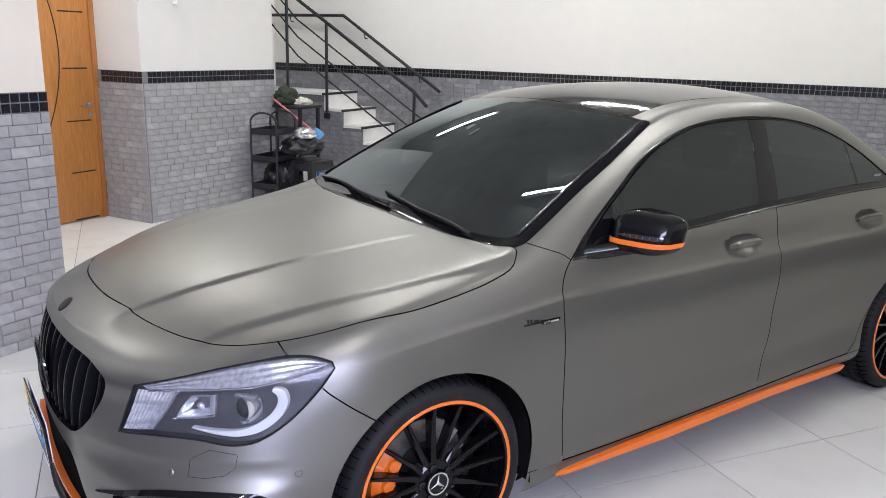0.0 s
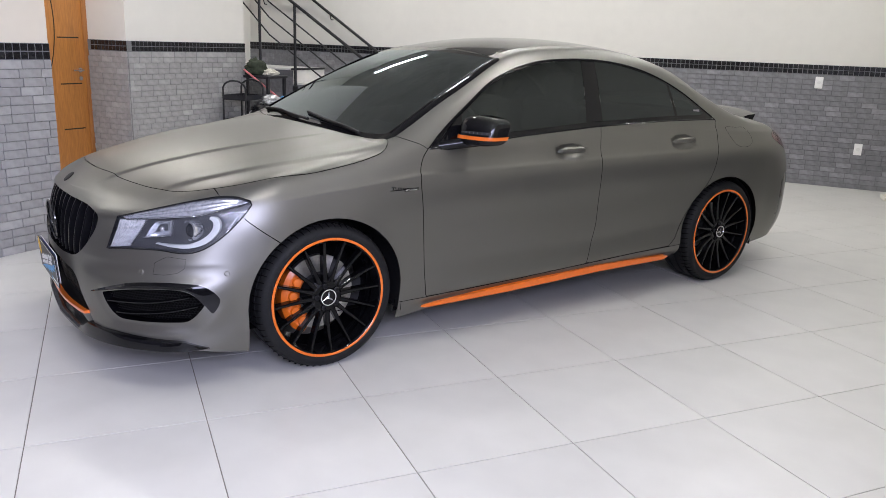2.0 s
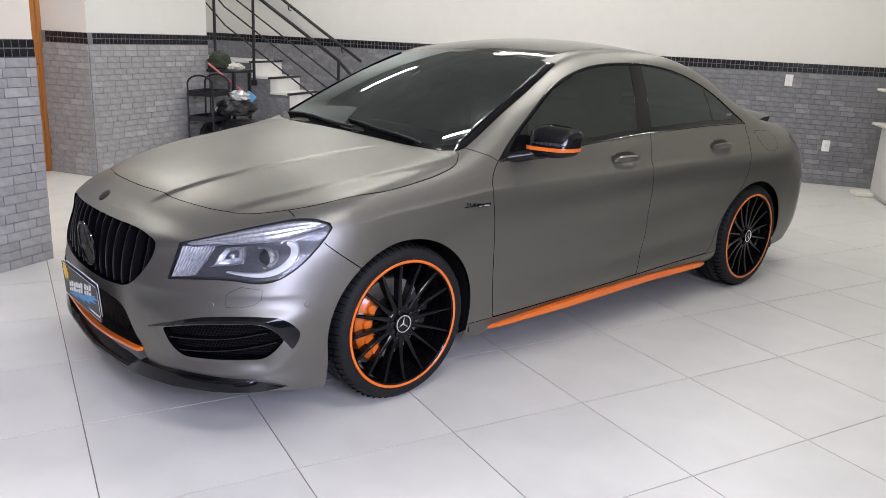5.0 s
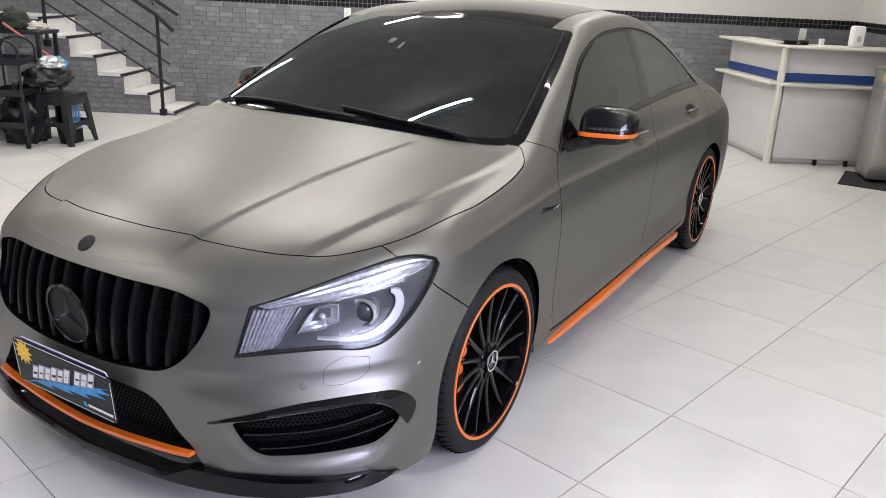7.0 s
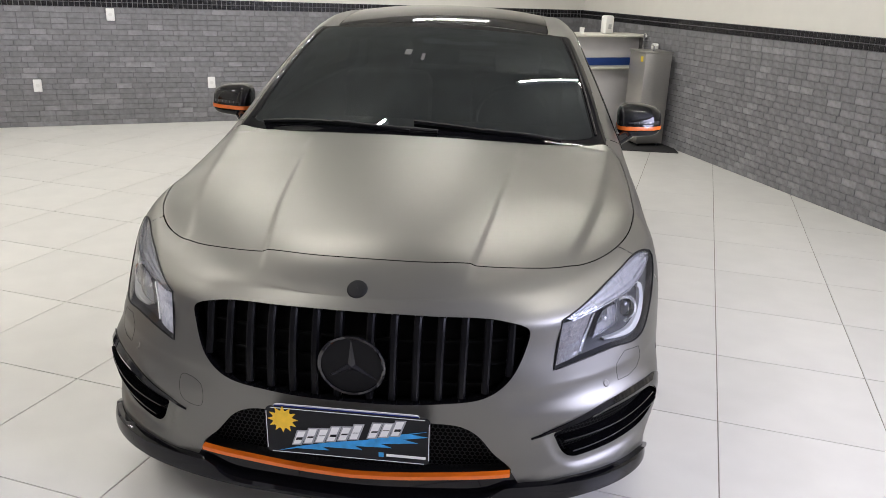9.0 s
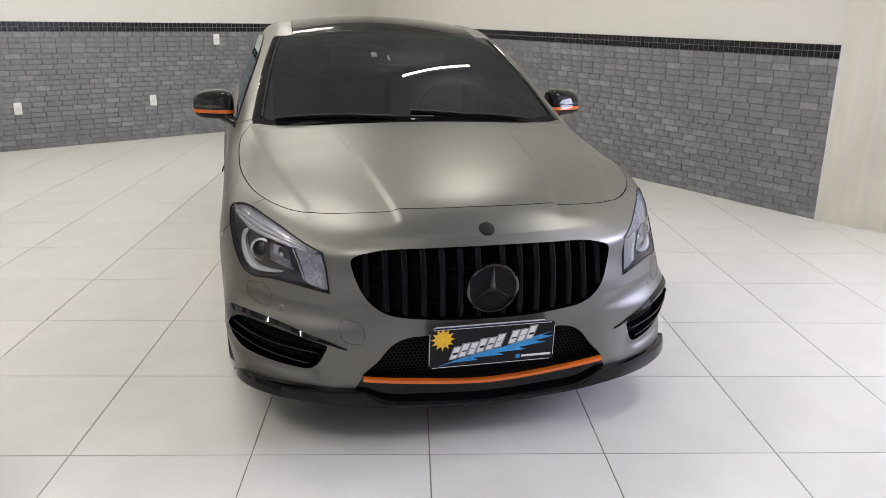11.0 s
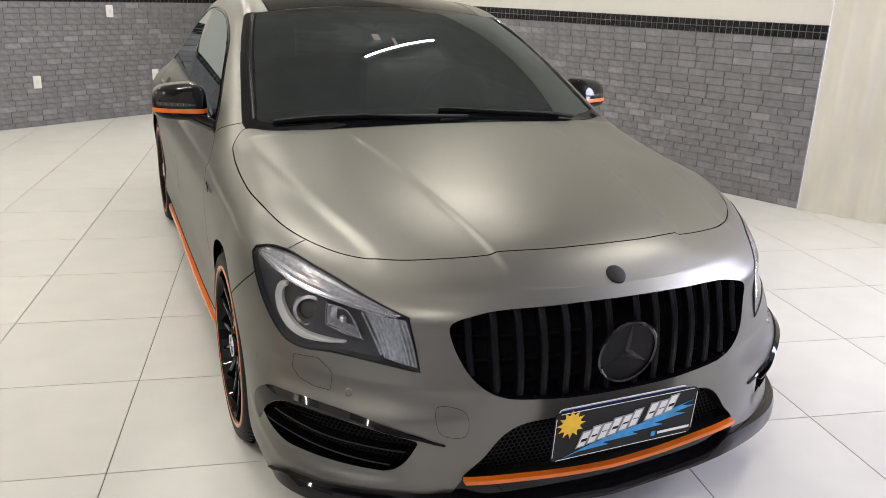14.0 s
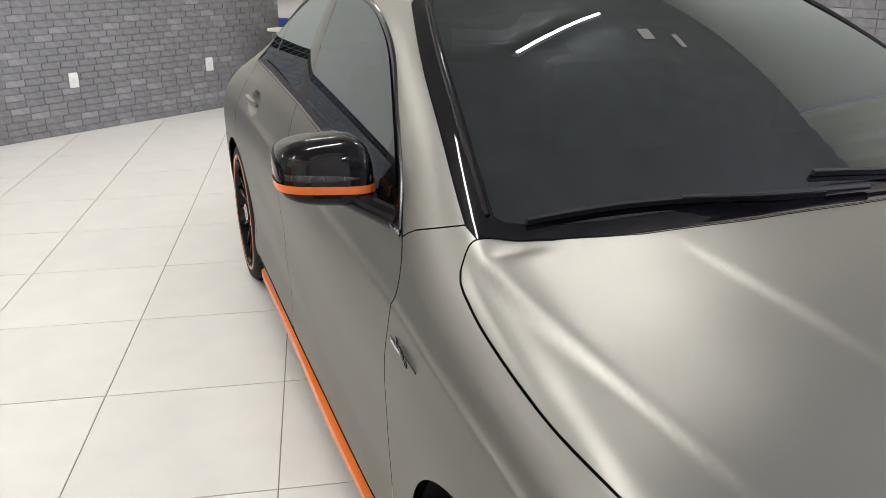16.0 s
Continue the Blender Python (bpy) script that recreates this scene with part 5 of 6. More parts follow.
def emblem(parent, m, r, ring_mat, arm_mat, back_mat):
    """A round emblem: a ring, a disc and three arms; it faces -x."""
    bm = bmesh.new()
    ring = [(r * 0.90, 0.0), (r * 0.90, 0.006), (r * 0.95, 0.009), (r, 0.006), (r, 0.0)]
    lathe(bm, [(a, -h) for a, h in ring], 48, "x")
    part("emblem_ring", bm, ring_mat, parent, m=m)
    bm = bmesh.new()
    lathe(bm, [(0.0005, -0.001), (r * 0.9, -0.001)], 48, "x")
    part("emblem_disc", bm, back_mat, parent, m=m)
    for k in range(3):
        a = math.pi / 2 + k * 2 * math.pi / 3
        d, s = Vector((0, math.cos(a), math.sin(a))), Vector((0, -math.sin(a), math.cos(a)))
        bm = bmesh.new()
        o = [bm.verts.new(Vector((-0.002, 0, 0)) + v) for v in (s * r * .12, d * r * .9, -s * r * .12)]
        c = bm.verts.new(Vector((-0.008, 0, 0)) - d * r * 0.02)
        bm.faces.new((c, o[0], o[1]))
        bm.faces.new((c, o[1], o[2]))
        part("emblem_arm", bm, arm_mat, parent, m=m, smooth=0)


p, n = nose_at(0.002, .575)
EMB_GREY = material("emblem_dark_grey", (0.012, 0.012, 0.014), 0.15, spec=0.5)
emblem(grille, pose(p.x + 0.002, 0, .575, 0, -6, 0), 0.091, material("emblem_ring_black", (0.006, 0.006, 0.007), 0.1, spec=0.8), EMB_GREY, material("emblem_disc_black", (0.004, 0.004, 0.005), 0.4, spec=0.15))
p, n = top_at(-.835, 0.002)
bm = bmesh.new()
lathe(bm, [(0.0005, .005), (.02, .005), (.026, .003), (.028, 0)], 32, "z")
tilt = Vector((n.x, 0, n.z)).to_track_quat("Z", "Y").to_matrix().to_4x4()
badge = part("bonnet_badge", bm, MATT_BLACK, car, "small round black badge", m=Matrix.Translation(p) @ tilt)

# honeycomb of the lower and the side intakes
def honeycomb(name, poly, place, sunk, side, cell=0.014):
    bm = bmesh.new()
    lo, hi = poly.min(0), poly.max(0)
    k, row, z = 0, 0, lo[1]
    while z < hi[1]:
        h = lo[0] + (cell / 2 if row % 2 else 0)
        while h < hi[0]:
            if outline_distance(np.array([(h, z)]), poly)[0] < -0.004:
                p, n = place(h, z)
                r = cell * 0.56
                base = placed(p, side * (-1 if (place is nose_at and h < 0) else 1)) + sunk(side)
                e1, e2 = (Vector((0, 1, 0)), UP) if place is nose_at else (Vector((.643, .766 * side, 0)), UP)
                ring = []
                for i in range(6):
                    a = math.pi / 6 + i * math.pi / 3
                    c, s = math.cos(a), math.sin(a)
                    ring.append((base + r * (c * e1 + s * e2), base + r * 0.80 * (c * e1 + s * e2)))
                vs = [(bm.verts.new(a), bm.verts.new(b)) for a, b in ring]
                for i in range(6):
                    a, b = vs[i], vs[(i + 1) % 6]
                    bm.faces.new((a[0], b[0], b[1], a[1]))
            h += cell
        z += cell * 0.87
        row += 1
    ob = part(name, bm, MATT_BLACK, car, "black plastic honeycomb mesh", smooth=0)
    ob["kind"] = "stuff"


honeycomb("intake_mesh", LOWER, nose_at, lambda s: Vector((0.04, 0, 0)), 1)

# orange blade under the lower intake, black splitter below it
bm = bmesh.new()
pts, outs = [], []
for i in range(41):
    w = -.435 + .87 * i / 40
    z = .234 + .034 * (abs(w) / .435) ** 1.4
    p, n = nose_at(w, z)
    pts.append(Vector((p.x - 0.006, w, z)))
    outs.append(Vector((-1, 0, 0)))
bar_along(bm, pts, [UP] * 41, outs, 0.013, 0.02)
part("intake_blade", bm, ORANGE, car, "bright orange blade")

base = np.array(LINES["bottom"])
kn = np.r_[0, np.cumsum(np.linalg.norm(np.diff(base, axis=0), axis=1))]
lip = hermite(kn, base, np.linspace(0, kn[4] + 0.09, 44))
rows = []
for i, q in enumerate(lip):
    a, b = lip[max(i - 1, 0)], lip[min(i + 1, len(lip) - 1)]
    t = Vector((b[0] - a[0], b[1] - a[1], 0)).normalized()
    out = Vector((-t.y, t.x, 0))
    if out.dot(Vector((-1, 0.3, 0))) < 0:
        out = -out
    f = i / (len(lip) - 1)
    if i == 0:
        out = Vector((-1, 0, 0))
    reach = 0.036 - .010 * f - .026 * f**8
    c = Vector(q)
    zt, zb = float(np.interp(f, (0, .3, .36, .42, .6, .9, 1), (.168, .182, .192, .226, .230, .220, .184))), float(np.interp(f, (0, .3, .42, .65, .9, 1), (.142, .152, .164, .178, .178, .177)))
    rows.append([Vector((c.x, c.y, zt)) - out * .02, Vector((c.x, c.y, zt)) + out * .012, Vector((c.x, c.y, zt - .005)) + out * (reach * .8),
                 Vector((c.x, c.y, (zt + zb) / 2)) + out * reach, Vector((c.x, c.y, zb + .004)) + out * reach, Vector((c.x, c.y, zb)) + out * (reach - .006), Vector((c.x, c.y, zb + .01)) - out * .05])
whole_rows = [[Vector((p.x, -p.y, p.z)) for p in r] for r in rows[:0:-1]] + rows
bm = bmesh.new()
vs = ribbon(bm, whole_rows)
bm.faces.new(vs[0])
bm.faces.new(vs[-1])
part("front_splitter", bm, SPLIT_BLACK, car, "gloss black front splitter")

def even_steps(pts, n):
    """A line taken again in n even steps."""
    k = np.r_[0, np.cumsum(np.linalg.norm(np.diff(pts, axis=0), axis=1))]
    t = np.linspace(0, k[-1], n)
    return np.stack([np.interp(t, k, pts[:, 0]), np.interp(t, k, pts[:, 1])], 1)


# side intakes: walls, backing, fins and the black winglet over them
for sd in (-1, 1):
    bm = bmesh.new()
    rows = []
    for h, z in INTAKE:
        p, n = corner_at(h, z)
        rows.append([placed(p, sd), placed(p + Vector((.766, -.643, 0)) * .055, sd)])
    ribbon(bm, rows, closed=True)
    part("side_intake_frame", bm, GLOSS_BLACK, car)
    # black sheet at the back, coloured for the shade inside the intake
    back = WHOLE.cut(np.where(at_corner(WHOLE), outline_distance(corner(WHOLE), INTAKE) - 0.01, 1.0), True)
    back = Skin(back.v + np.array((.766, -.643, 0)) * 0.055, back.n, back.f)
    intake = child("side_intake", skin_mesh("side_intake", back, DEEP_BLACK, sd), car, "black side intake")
    honeycomb("intake_mesh", INTAKE, corner_at, lambda s: Vector((.766 * .04, -.643 * .04 * s, 0)), sd, 0.013)
    for fin in ([(-.091, .354), (.009, .364), (.127, .374), (.272, .402)], [(-.052, .309), (.037, .316), (.188, .337), (.303, .366)]):
        pts = [placed(corner_at(*q)[0] + Vector((.766, -.643, 0)) * .014, sd) for q in smooth_outline(fin, closed=False, n=6)]
        bm = bmesh.new()
        bar_along(bm, pts, [UP] * len(pts), [Vector((-.766, .643 * sd, 0))] * len(pts), 0.0055, 0.03)
        part("intake_fin", bm, GLOSS_BLACK, intake)
    # winglet: a blade over the intake that widens into a flap at its outer end
    high = even_steps(smooth_outline([(-.186, .376), (.011, .438), (.127, .451), (.248, .452), (.304, .446), (.344, .423), (.368, .389), (.366, .365), (.349, .334)], closed=False, n=6), 44)
    low = even_steps(smooth_outline([(-.186, .371), (.011, .419), (.127, .429), (.217, .430), (.254, .426), (.291, .407), (.319, .372), (.342, .334)], closed=False, n=6), 44)
    rows = []
    for i, (q0, q1) in enumerate(zip(low, high)):
        f = i / (len(low) - 1)
        d = .002 + .013 * math.sin(math.pi * min(1, .05 + f)) ** .8
        (p0, n0), (p1, n1) = corner_at(*q0), corner_at(*q1)
        rows.append([placed(p0 - n0 * .01, sd), placed(p0 + n0 * d * .55, sd), placed(p0 * .6 + p1 * .4 + n0 * d, sd), placed(p1 + n1 * d * .45, sd), placed(p1 - n1 * .006, sd)])
    bm = bmesh.new()
    vs = ribbon(bm, rows)
    for r in (vs[0], vs[-1]):
        bm.faces.new(r)
    part("bumper_winglet", bm, SPLIT_BLACK, car, "gloss black winglet over the side intake")

# headlamps
IN = Vector((.766, -.643, 0))
PRISM = material("clear_prism_reflector", (0.60, 0.61, 0.65), 0.2, 0.7, vary=0.25, grain=90)


def in_lamp(h, z, depth, sd):
    """A point of the lamp's face, sunk behind the lens; deeper points sit lower, as the lens is looked into from above."""
    return placed(corner_at(h, z - .42 * depth)[0] + IN * depth, sd)


def lamp_strip(bm, pts, wide, depth, sd, thick=0.008):
    """A band of a given width that follows points of the lamp's face."""
    rows = []
    k = len(pts)
    for i, (h, z) in enumerate(pts):
        t = np.array(pts[min(i + 1, k - 1)]) - np.array(pts[max(i - 1, 0)])
        t = t / max(np.linalg.norm(t), 1e-9)
        s = np.array((-t[1], t[0]))
        wd = wide[i] if isinstance(wide, (list, tuple, np.ndarray)) else wide
        rows.append([in_lamp(*(np.array((h, z)) + s * wd * f), depth, sd) + placed(IN, sd) * dd for f, dd in ((-.5, thick), (-.48, .001), (0, -.001), (.48, .001), (.5, thick))])
    vs = ribbon(bm, rows)
    for r in (vs[0], vs[-1]):
        bm.faces.new(r)


def fluted(lo, hi, along, across, depth, rib, sd, seed, lengthwise=False):
    """A reflector between two lines of the lamp's face, broken into small flutes."""
    rng = random.Random(seed)
    lo, hi = even_steps(np.array(lo), along), even_steps(np.array(hi), along)
    bm = bmesh.new()
    rows = []
    for i in range(along):
        row = []
        for j in range(across):
            q = lo[i] + (hi[i] - lo[i]) * j / (across - 1)
            row.append(in_lamp(*q, depth + rib * ((j % 2) if lengthwise else (i % 2)) + rng.uniform(0, .12) * rib + (.25 * rib * (j % 2) if not lengthwise else 0), sd))
        rows.append(row)
    ribbon(bm, rows)
    return bm


for sd in (-1, 1):
    lamp_whole = WHOLE.cut(np.where(at_corner(WHOLE), outline_distance(corner(WHOLE), LAMP) - 0.006, 1.0), True)
    lamp_back = Skin(lamp_whole.v + np.array((.766, -.643, 0)) * 0.026, lamp_whole.n, lamp_whole.f)
    lamp = child("headlamp", skin_mesh("headlamp", lamp_back, LAMP_GREY, sd), car, "clear headlamp with a white light guide")
    bm = bmesh.new()
    ribbon(bm, [[placed(corner_at(h, z)[0] + IN * d, sd) for d in (0.001, 0.030)] for h, z in LAMP], closed=True)
    part("lamp_rim", bm, LAMP_GREY, lamp)
    seam("lamp_gasket", [placed(corner_at(h, z)[0] - IN * 0.0003, sd) for h, z in LAMP], lamp, 0.0026, MATT_BLACK)
    bm = bmesh.new()
    guide = smooth_outline([(.099, .595), (.168, .589), (.233, .591), (.280, .608), (.311, .635), (.324, .664), (.318, .690), (.298, .700)], closed=False, n=6)
    lamp_strip(bm, guide, np.interp(np.linspace(0, 1, len(guide)), np.linspace(0, 1, 8), (.003, .010, .016, .023, .026, .026, .022, .010)), 0.012, sd, .014)
    part("light_guide", bm, DRL, lamp, "white light guide")
    lo = smooth_outline([(-.030, .679), (.008, .684), (.096, .694), (.169, .701), (.255, .710), (.346, .733), (.412, .753)], closed=False, n=4)
    hi = smooth_outline([(-.052, .687), (.008, .704), (.106, .728), (.202, .751), (.313, .770), (.380, .770), (.424, .758)], closed=False, n=4)
    part("indicator_band", fluted(lo, hi, 40, 8, .007, .0026, sd, 3, True), PRISM, lamp, "clear ribbed indicator band", smooth=0)
    bm = bmesh.new()
    lamp_strip(bm, [(h, z - .004) for h, z in lo], .0035, .005, sd, .012)
    part("band_edge", bm, LAMP_BRIGHT, lamp, "bright edge under the band")
    part("corner_reflector", fluted([(-.102, .564), (-.055, .570), (-.010, .578)], [(-.062, .676), (0, .680), (.050, .683)], 20, 9, .008, .0035, sd, 4), PRISM, lamp, "ribbed silver reflector", smooth=0)
    bm = bmesh.new()
    lamp_strip(bm, [(-.004, .582), (.030, .636), (.056, .680)], .005, .006, sd, .016)
    part("reflector_rib", bm, LAMP_BRIGHT, lamp, "bright rib beside the reflector")
    # projector
    c = in_lamp(.222, .655, .032, sd)
    rot = placed(Vector((-.90, .38, .06)).normalized(), sd).to_track_quat("Z", "Y").to_matrix().to_4x4()
    at = Matrix.Translation(c) @ rot
    bm = bmesh.new()
    lathe(bm, [(.030, -.02), (.030, .010), (.034, .017), (.042, .015), (.046, .004), (.048, -.02)], 40, "z")
    part("projector_ring", bm, LAMP_BRIGHT, lamp, "chrome projector ring", m=at)
    bm = bmesh.new()
    lathe(bm, [(0.0003, .018)] + [(.031 * math.sin(a), -.004 + .022 * math.cos(a)) for a in np.linspace(.1, 1.55, 9)], 32, "z")
    part("projector_lens", bm, CLEAR, lamp, m=at)
    bm = bmesh.new()
    lathe(bm, [(0.0003, -.014), (.030, -.012)], 32, "z")
    part("projector_bowl", bm, STEEL, lamp, m=at)
    # high-beam reflector: a deep faceted bowl behind a bright lower edge
    quad = [(.051, .614), (.072, .652), (.096, .679), (.126, .684), (.156, .684), (.158, .658), (.155, .632), (.10, .621)]
    mid = np.array(quad).mean(0)
    bm = bmesh.new()
    rings = []
    for f, d in ((1.0, .009), (.93, .009), (.80, .017), (.5, .026), (.22, .029)):
        rings.append([in_lamp(*(mid + (np.array(q) - mid) * f), .009, sd) + placed(IN, sd) * (d - .009) for q in quad])
    vs = ribbon(bm, [r + [r[0]] for r in rings])
    bm.faces.new(vs[-1][:-1])
    part("high_beam_reflector", bm, PRISM, lamp, "faceted silver reflector", smooth=0)
    bm = bmesh.new()
    bmesh.ops.create_uvsphere(bm, u_segments=14, v_segments=10, radius=.011)
    part("high_beam_bulb", bm, LAMP_BRIGHT, lamp, m=Matrix.Translation(in_lamp(*mid, .022, sd)))
    bm = bmesh.new()
    lamp_strip(bm, [(.047, .611), (.10, .618), (.158, .628), (.161, .660), (.159, .686)], .0042, .006, sd, .014)
    part("reflector_edge", bm, LAMP_BRIGHT, lamp, "bright reflector edge")

# small outlines and sensors on the bumper
for sd in (-1, 1):
    cover = [(.116, .480), (.116, .521), (.130, .531), (.164, .548), (.238, .541), (.237, .508), (.212, .489), (.164, .480), (.116, .480)]
    pts = [placed(corner_at(*q)[0], sd) for q in even_steps(np.array(cover), 60)[:-1]]
    seam("washer_cover", pts, car, 0.0006)
    for q in ((-.713, .683, .484), (-.439, .867, .485)):
        p, n = corner_at(*corner_of(*q))
        bm = bmesh.new()
        lathe(bm, [(0.0003, .0025), (.008, .0025), (.0095, .001), (.011, .0005)], 20, "z")
        part("parking_sensor", bm, PAINT, car, m=Matrix.Translation(placed(p, sd)) @ placed(n, sd).to_track_quat("Z", "Y").to_matrix().to_4x4())
pts = [nose_at(w, z)[0] for w, z in smooth_outline([(.500, .472), (.450, .468), (.435, .458), (.432, .405), (.440, .395), (.488, .400), (.500, .410), (.506, .460)], n=5)]
seam("tow_cover", [Vector((p.x, p.y, p.z)) for p in pts], car, 0.0005)
pts = [side_at(x, z)[0] for x, z in smooth_outline([(2.725, .945), (2.845, .948), (2.94, .938), (2.945, .882), (2.91, .850), (2.785, .845), (2.745, .872)], n=6)]
seam("fuel_flap", [Vector((p.x, -p.y, p.z)) for p in pts], car, 0.0009)

# lettering on the left and right wings
def lettering(name, text, size, mat, parent, m, depth=0.0012):
    cu = bpy.data.curves.new(name, "FONT")
    cu.body, cu.size, cu.extrude = text, size, depth
    tmp = new(name, cu)
    bpy.context.view_layer.update()
    me = bpy.data.meshes.new_from_object(tmp.evaluated_get(bpy.context.evaluated_depsgraph_get()))
    bpy.data.objects.remove(tmp)
    me.materials.clear()
    me.materials.append(mat)
    return child(name, me, parent, m=m)


for sd in (-1, 1):
    p, n = side_at(.36, .768)
    q = placed(p, sd) + placed(n, sd) * .001
    face = Matrix(((1 if sd < 0 else -1, 0, 0, q.x - (.055 if sd < 0 else -.055)), (0, 0, 1 if sd > 0 else -1, q.y), (0, 1, 0, .764), (0, 0, 0, 1)))
    t = lettering("wing_lettering", "TURBO", 0.0165, GLOSS_BLACK, car, face @ Matrix(((1.75, .2, 0, 0), (0, 1, 0, 0), (0, 0, 1, 0), (0, 0, 0, 1))))
    tagged(t, "raised black lettering")
    bm = boxed(.30, -.0015, .757, .375, .0015, .7605)
    part("wing_letter_bar", bm, GLOSS_BLACK, car, m=Matrix.Translation((0, q.y, 0)))
    badge_bar = part("wing_letter_plate", boxed(.372, -.002, .750, .446, .002, .7645, 0.001), GLOSS_BLACK, car, "small black badge with a bright bar", m=Matrix.Translation((0, q.y, 0)))
    part("badge_bar", boxed(.377, -.0032, .7535, .438, .0032, .7605, 0.0006), CHROME, badge_bar, "bright metal bar")

# number plate: a dark advertising plate over another plate
def rounded_plate(wide, high, deep, r=.012):
    """A flat plate with rounded corners, its face towards -x."""
    bm = bmesh.new()
    pts = []
    for cx, cz, a0 in ((wide / 2 - r, high / 2 - r, 0), (-wide / 2 + r, high / 2 - r, 90), (-wide / 2 + r, -high / 2 + r, 180), (wide / 2 - r, -high / 2 + r, 270)):
        pts += [(cx + r * math.cos(radians(a0 + b)), cz + r * math.sin(radians(a0 + b))) for b in (0, 30, 60, 90)]
    prism(bm, pts, deep, Matrix(((0, 0, -1, 0), (-1, 0, 0, 0), (0, 1, 0, 0), (0, 0, 0, 1))))
    return bm


plate = part("plate", rounded_plate(.444, .144, .004), PLATE_BLACK, car, "black advertising plate with a sun and a blue wave", m=pose(-.948, 0.004, .386, 0, -4, 0), smooth=0)
back = part("rear_plate", rounded_plate(.40, .135, .003), PLATE_WHITE, car, "white plate with a blue band, half hidden behind", m=pose(-.938, 0.010, .3935, 0, -4, 0), smooth=0)
part("blue_band", boxed(-.0036, -.196, .038, -.003, .196, .064), material("plate_band_blue", (.03, .05, .25), .4), back)


def on_plate(name, outline, mat, lift, label=""):
    bm = bmesh.new()
    prism(bm, outline, 0.0008)
    # the drawing faces -x: its x runs to the viewer's right
    return part(name, bm, mat, plate, label, m=Matrix(((0, 0, -1, -.004 - lift), (-1, 0, 0, 0), (0, 1, 0, 0), (0, 0, 0, 1))), smooth=0)


def plate_strip(x0, y0, x1, y1, w):
    d = Vector((x1 - x0, y1 - y0)).normalized()
    s = Vector((-d.y, d.x)) * w / 2
    return [(x0 - s.x, y0 - s.y), (x1 - s.x, y1 - s.y), (x1 + s.x, y1 + s.y), (x0 + s.x, y0 + s.y)]


on_plate("sun_disc", [(-.175 + .028 * math.cos(a), .035 + .028 * math.sin(a)) for a in np.linspace(0, 2 * math.pi, 24, endpoint=False)], PLATE_SUN, 0.0012)
star = []
for k in range(24):
    r = .042 if k % 2 == 0 else .025
    star.append((-.175 + r * math.cos(k * math.pi / 12), .035 + r * math.sin(k * math.pi / 12)))
on_plate("sun_rays", star, PLATE_SUN, 0.0008)
wave = [(-.19, -.066), (-.13, -.046), (-.05, -.026), (.05, -.008), (.12, .014), (.214, .034), (.17, .022), (.217, .017), (.15, .004), (.19, -.004), (.09, -.016), (.12, -.026), (.02, -.030), (.04, -.040), (-.07, -.042), (-.05, -.052), (-.14, -.054)]
on_plate("blue_wave", wave, PLATE_BLUE, 0.0008)
x = -.150
for k in range(10):
    w = .024 if k != 6 else .012
    if k != 6:
        y0 = -.040 + .20 * (x + .15)
        y1 = y0 + .042 + .004 * (k % 2)
        on_plate("plate_bar_edge", [(x - .003, y0 - .004), (x + w + .001, y0 - .001), (x + w + .019, y1 + .005), (x + .013, y1 + .003)], PLATE_EDGE, 0.0014)
        on_plate("plate_bar_slit", [(x + .009, y0 + .014 + .003 * (k % 3)), (x + w + .002, y0 + .016 + .003 * (k % 3)), (x + w + .005, y0 + .024), (x + .012, y0 + .022)], PLATE_BLACK, 0.0026)
        on_plate("plate_bar", [(x + .001, y0), (x + w - .003, y0 + .003), (x + w + .013, y1 + .001), (x + .016, y1 - .001)], PLATE_WHITE, 0.0020)
    x += w + .007
for q in ([(-.208, .0688), (.208, .0688), (.208, .0705), (-.208, .0705)], [(-.208, -.0705), (.208, -.0705), (.208, -.0688), (-.208, -.0688)],
          [(-.2205, -.058), (-.2188, -.058), (-.2188, .058), (-.2205, .058)], [(.2188, -.058), (.2205, -.058), (.2205, .058), (.2188, .058)]):
    on_plate("plate_border", q, PLATE_WHITE, 0.0006)
on_plate("plate_square", plate_strip(.085, -.05, .099, -.05, .014), PLATE_BLUE, 0.0016)
on_plate("plate_small_bar", plate_strip(.106, -.05, .212, -.05, .008), PLATE_WHITE, 0.0016)

# orange sill stripes
for sd in (-1, 1):
    pts, ups, outs, hs = [], [], [], []
    even = [0, .003, .008, .014, .022] + [i / 30 for i in range(1, 29)] + [.955, .972, .985, .994, 1]
    for f in even:
        x = .485 + 1.725 * f
        z = float(np.interp(x, (.48, 1.05, 1.65, 2.2), (.192, .211, .229, .223)))
        p, n = side_at(x, z)
        pts.append(Vector((x, (.862 + .012 * f) * sd, z)))
        ups.append(UP)
        outs.append(Vector((0, sd, 0)))
        hs.append(float(np.interp(f, (0, .006, .018, .05, .3, .7, .96, .985, 1), (.004, .012, .017, .021, .037, .040, .029, .020, .006))))
    bm = bmesh.new()
    bar_along(bm, pts, ups, outs, hs, [float(v) for v in np.interp(even, (0, .02, .3, .97, 1), (.006, .012, .030, .028, .014))])
    part("sill_stripe", bm, ORANGE, car, "bright orange sill stripe")

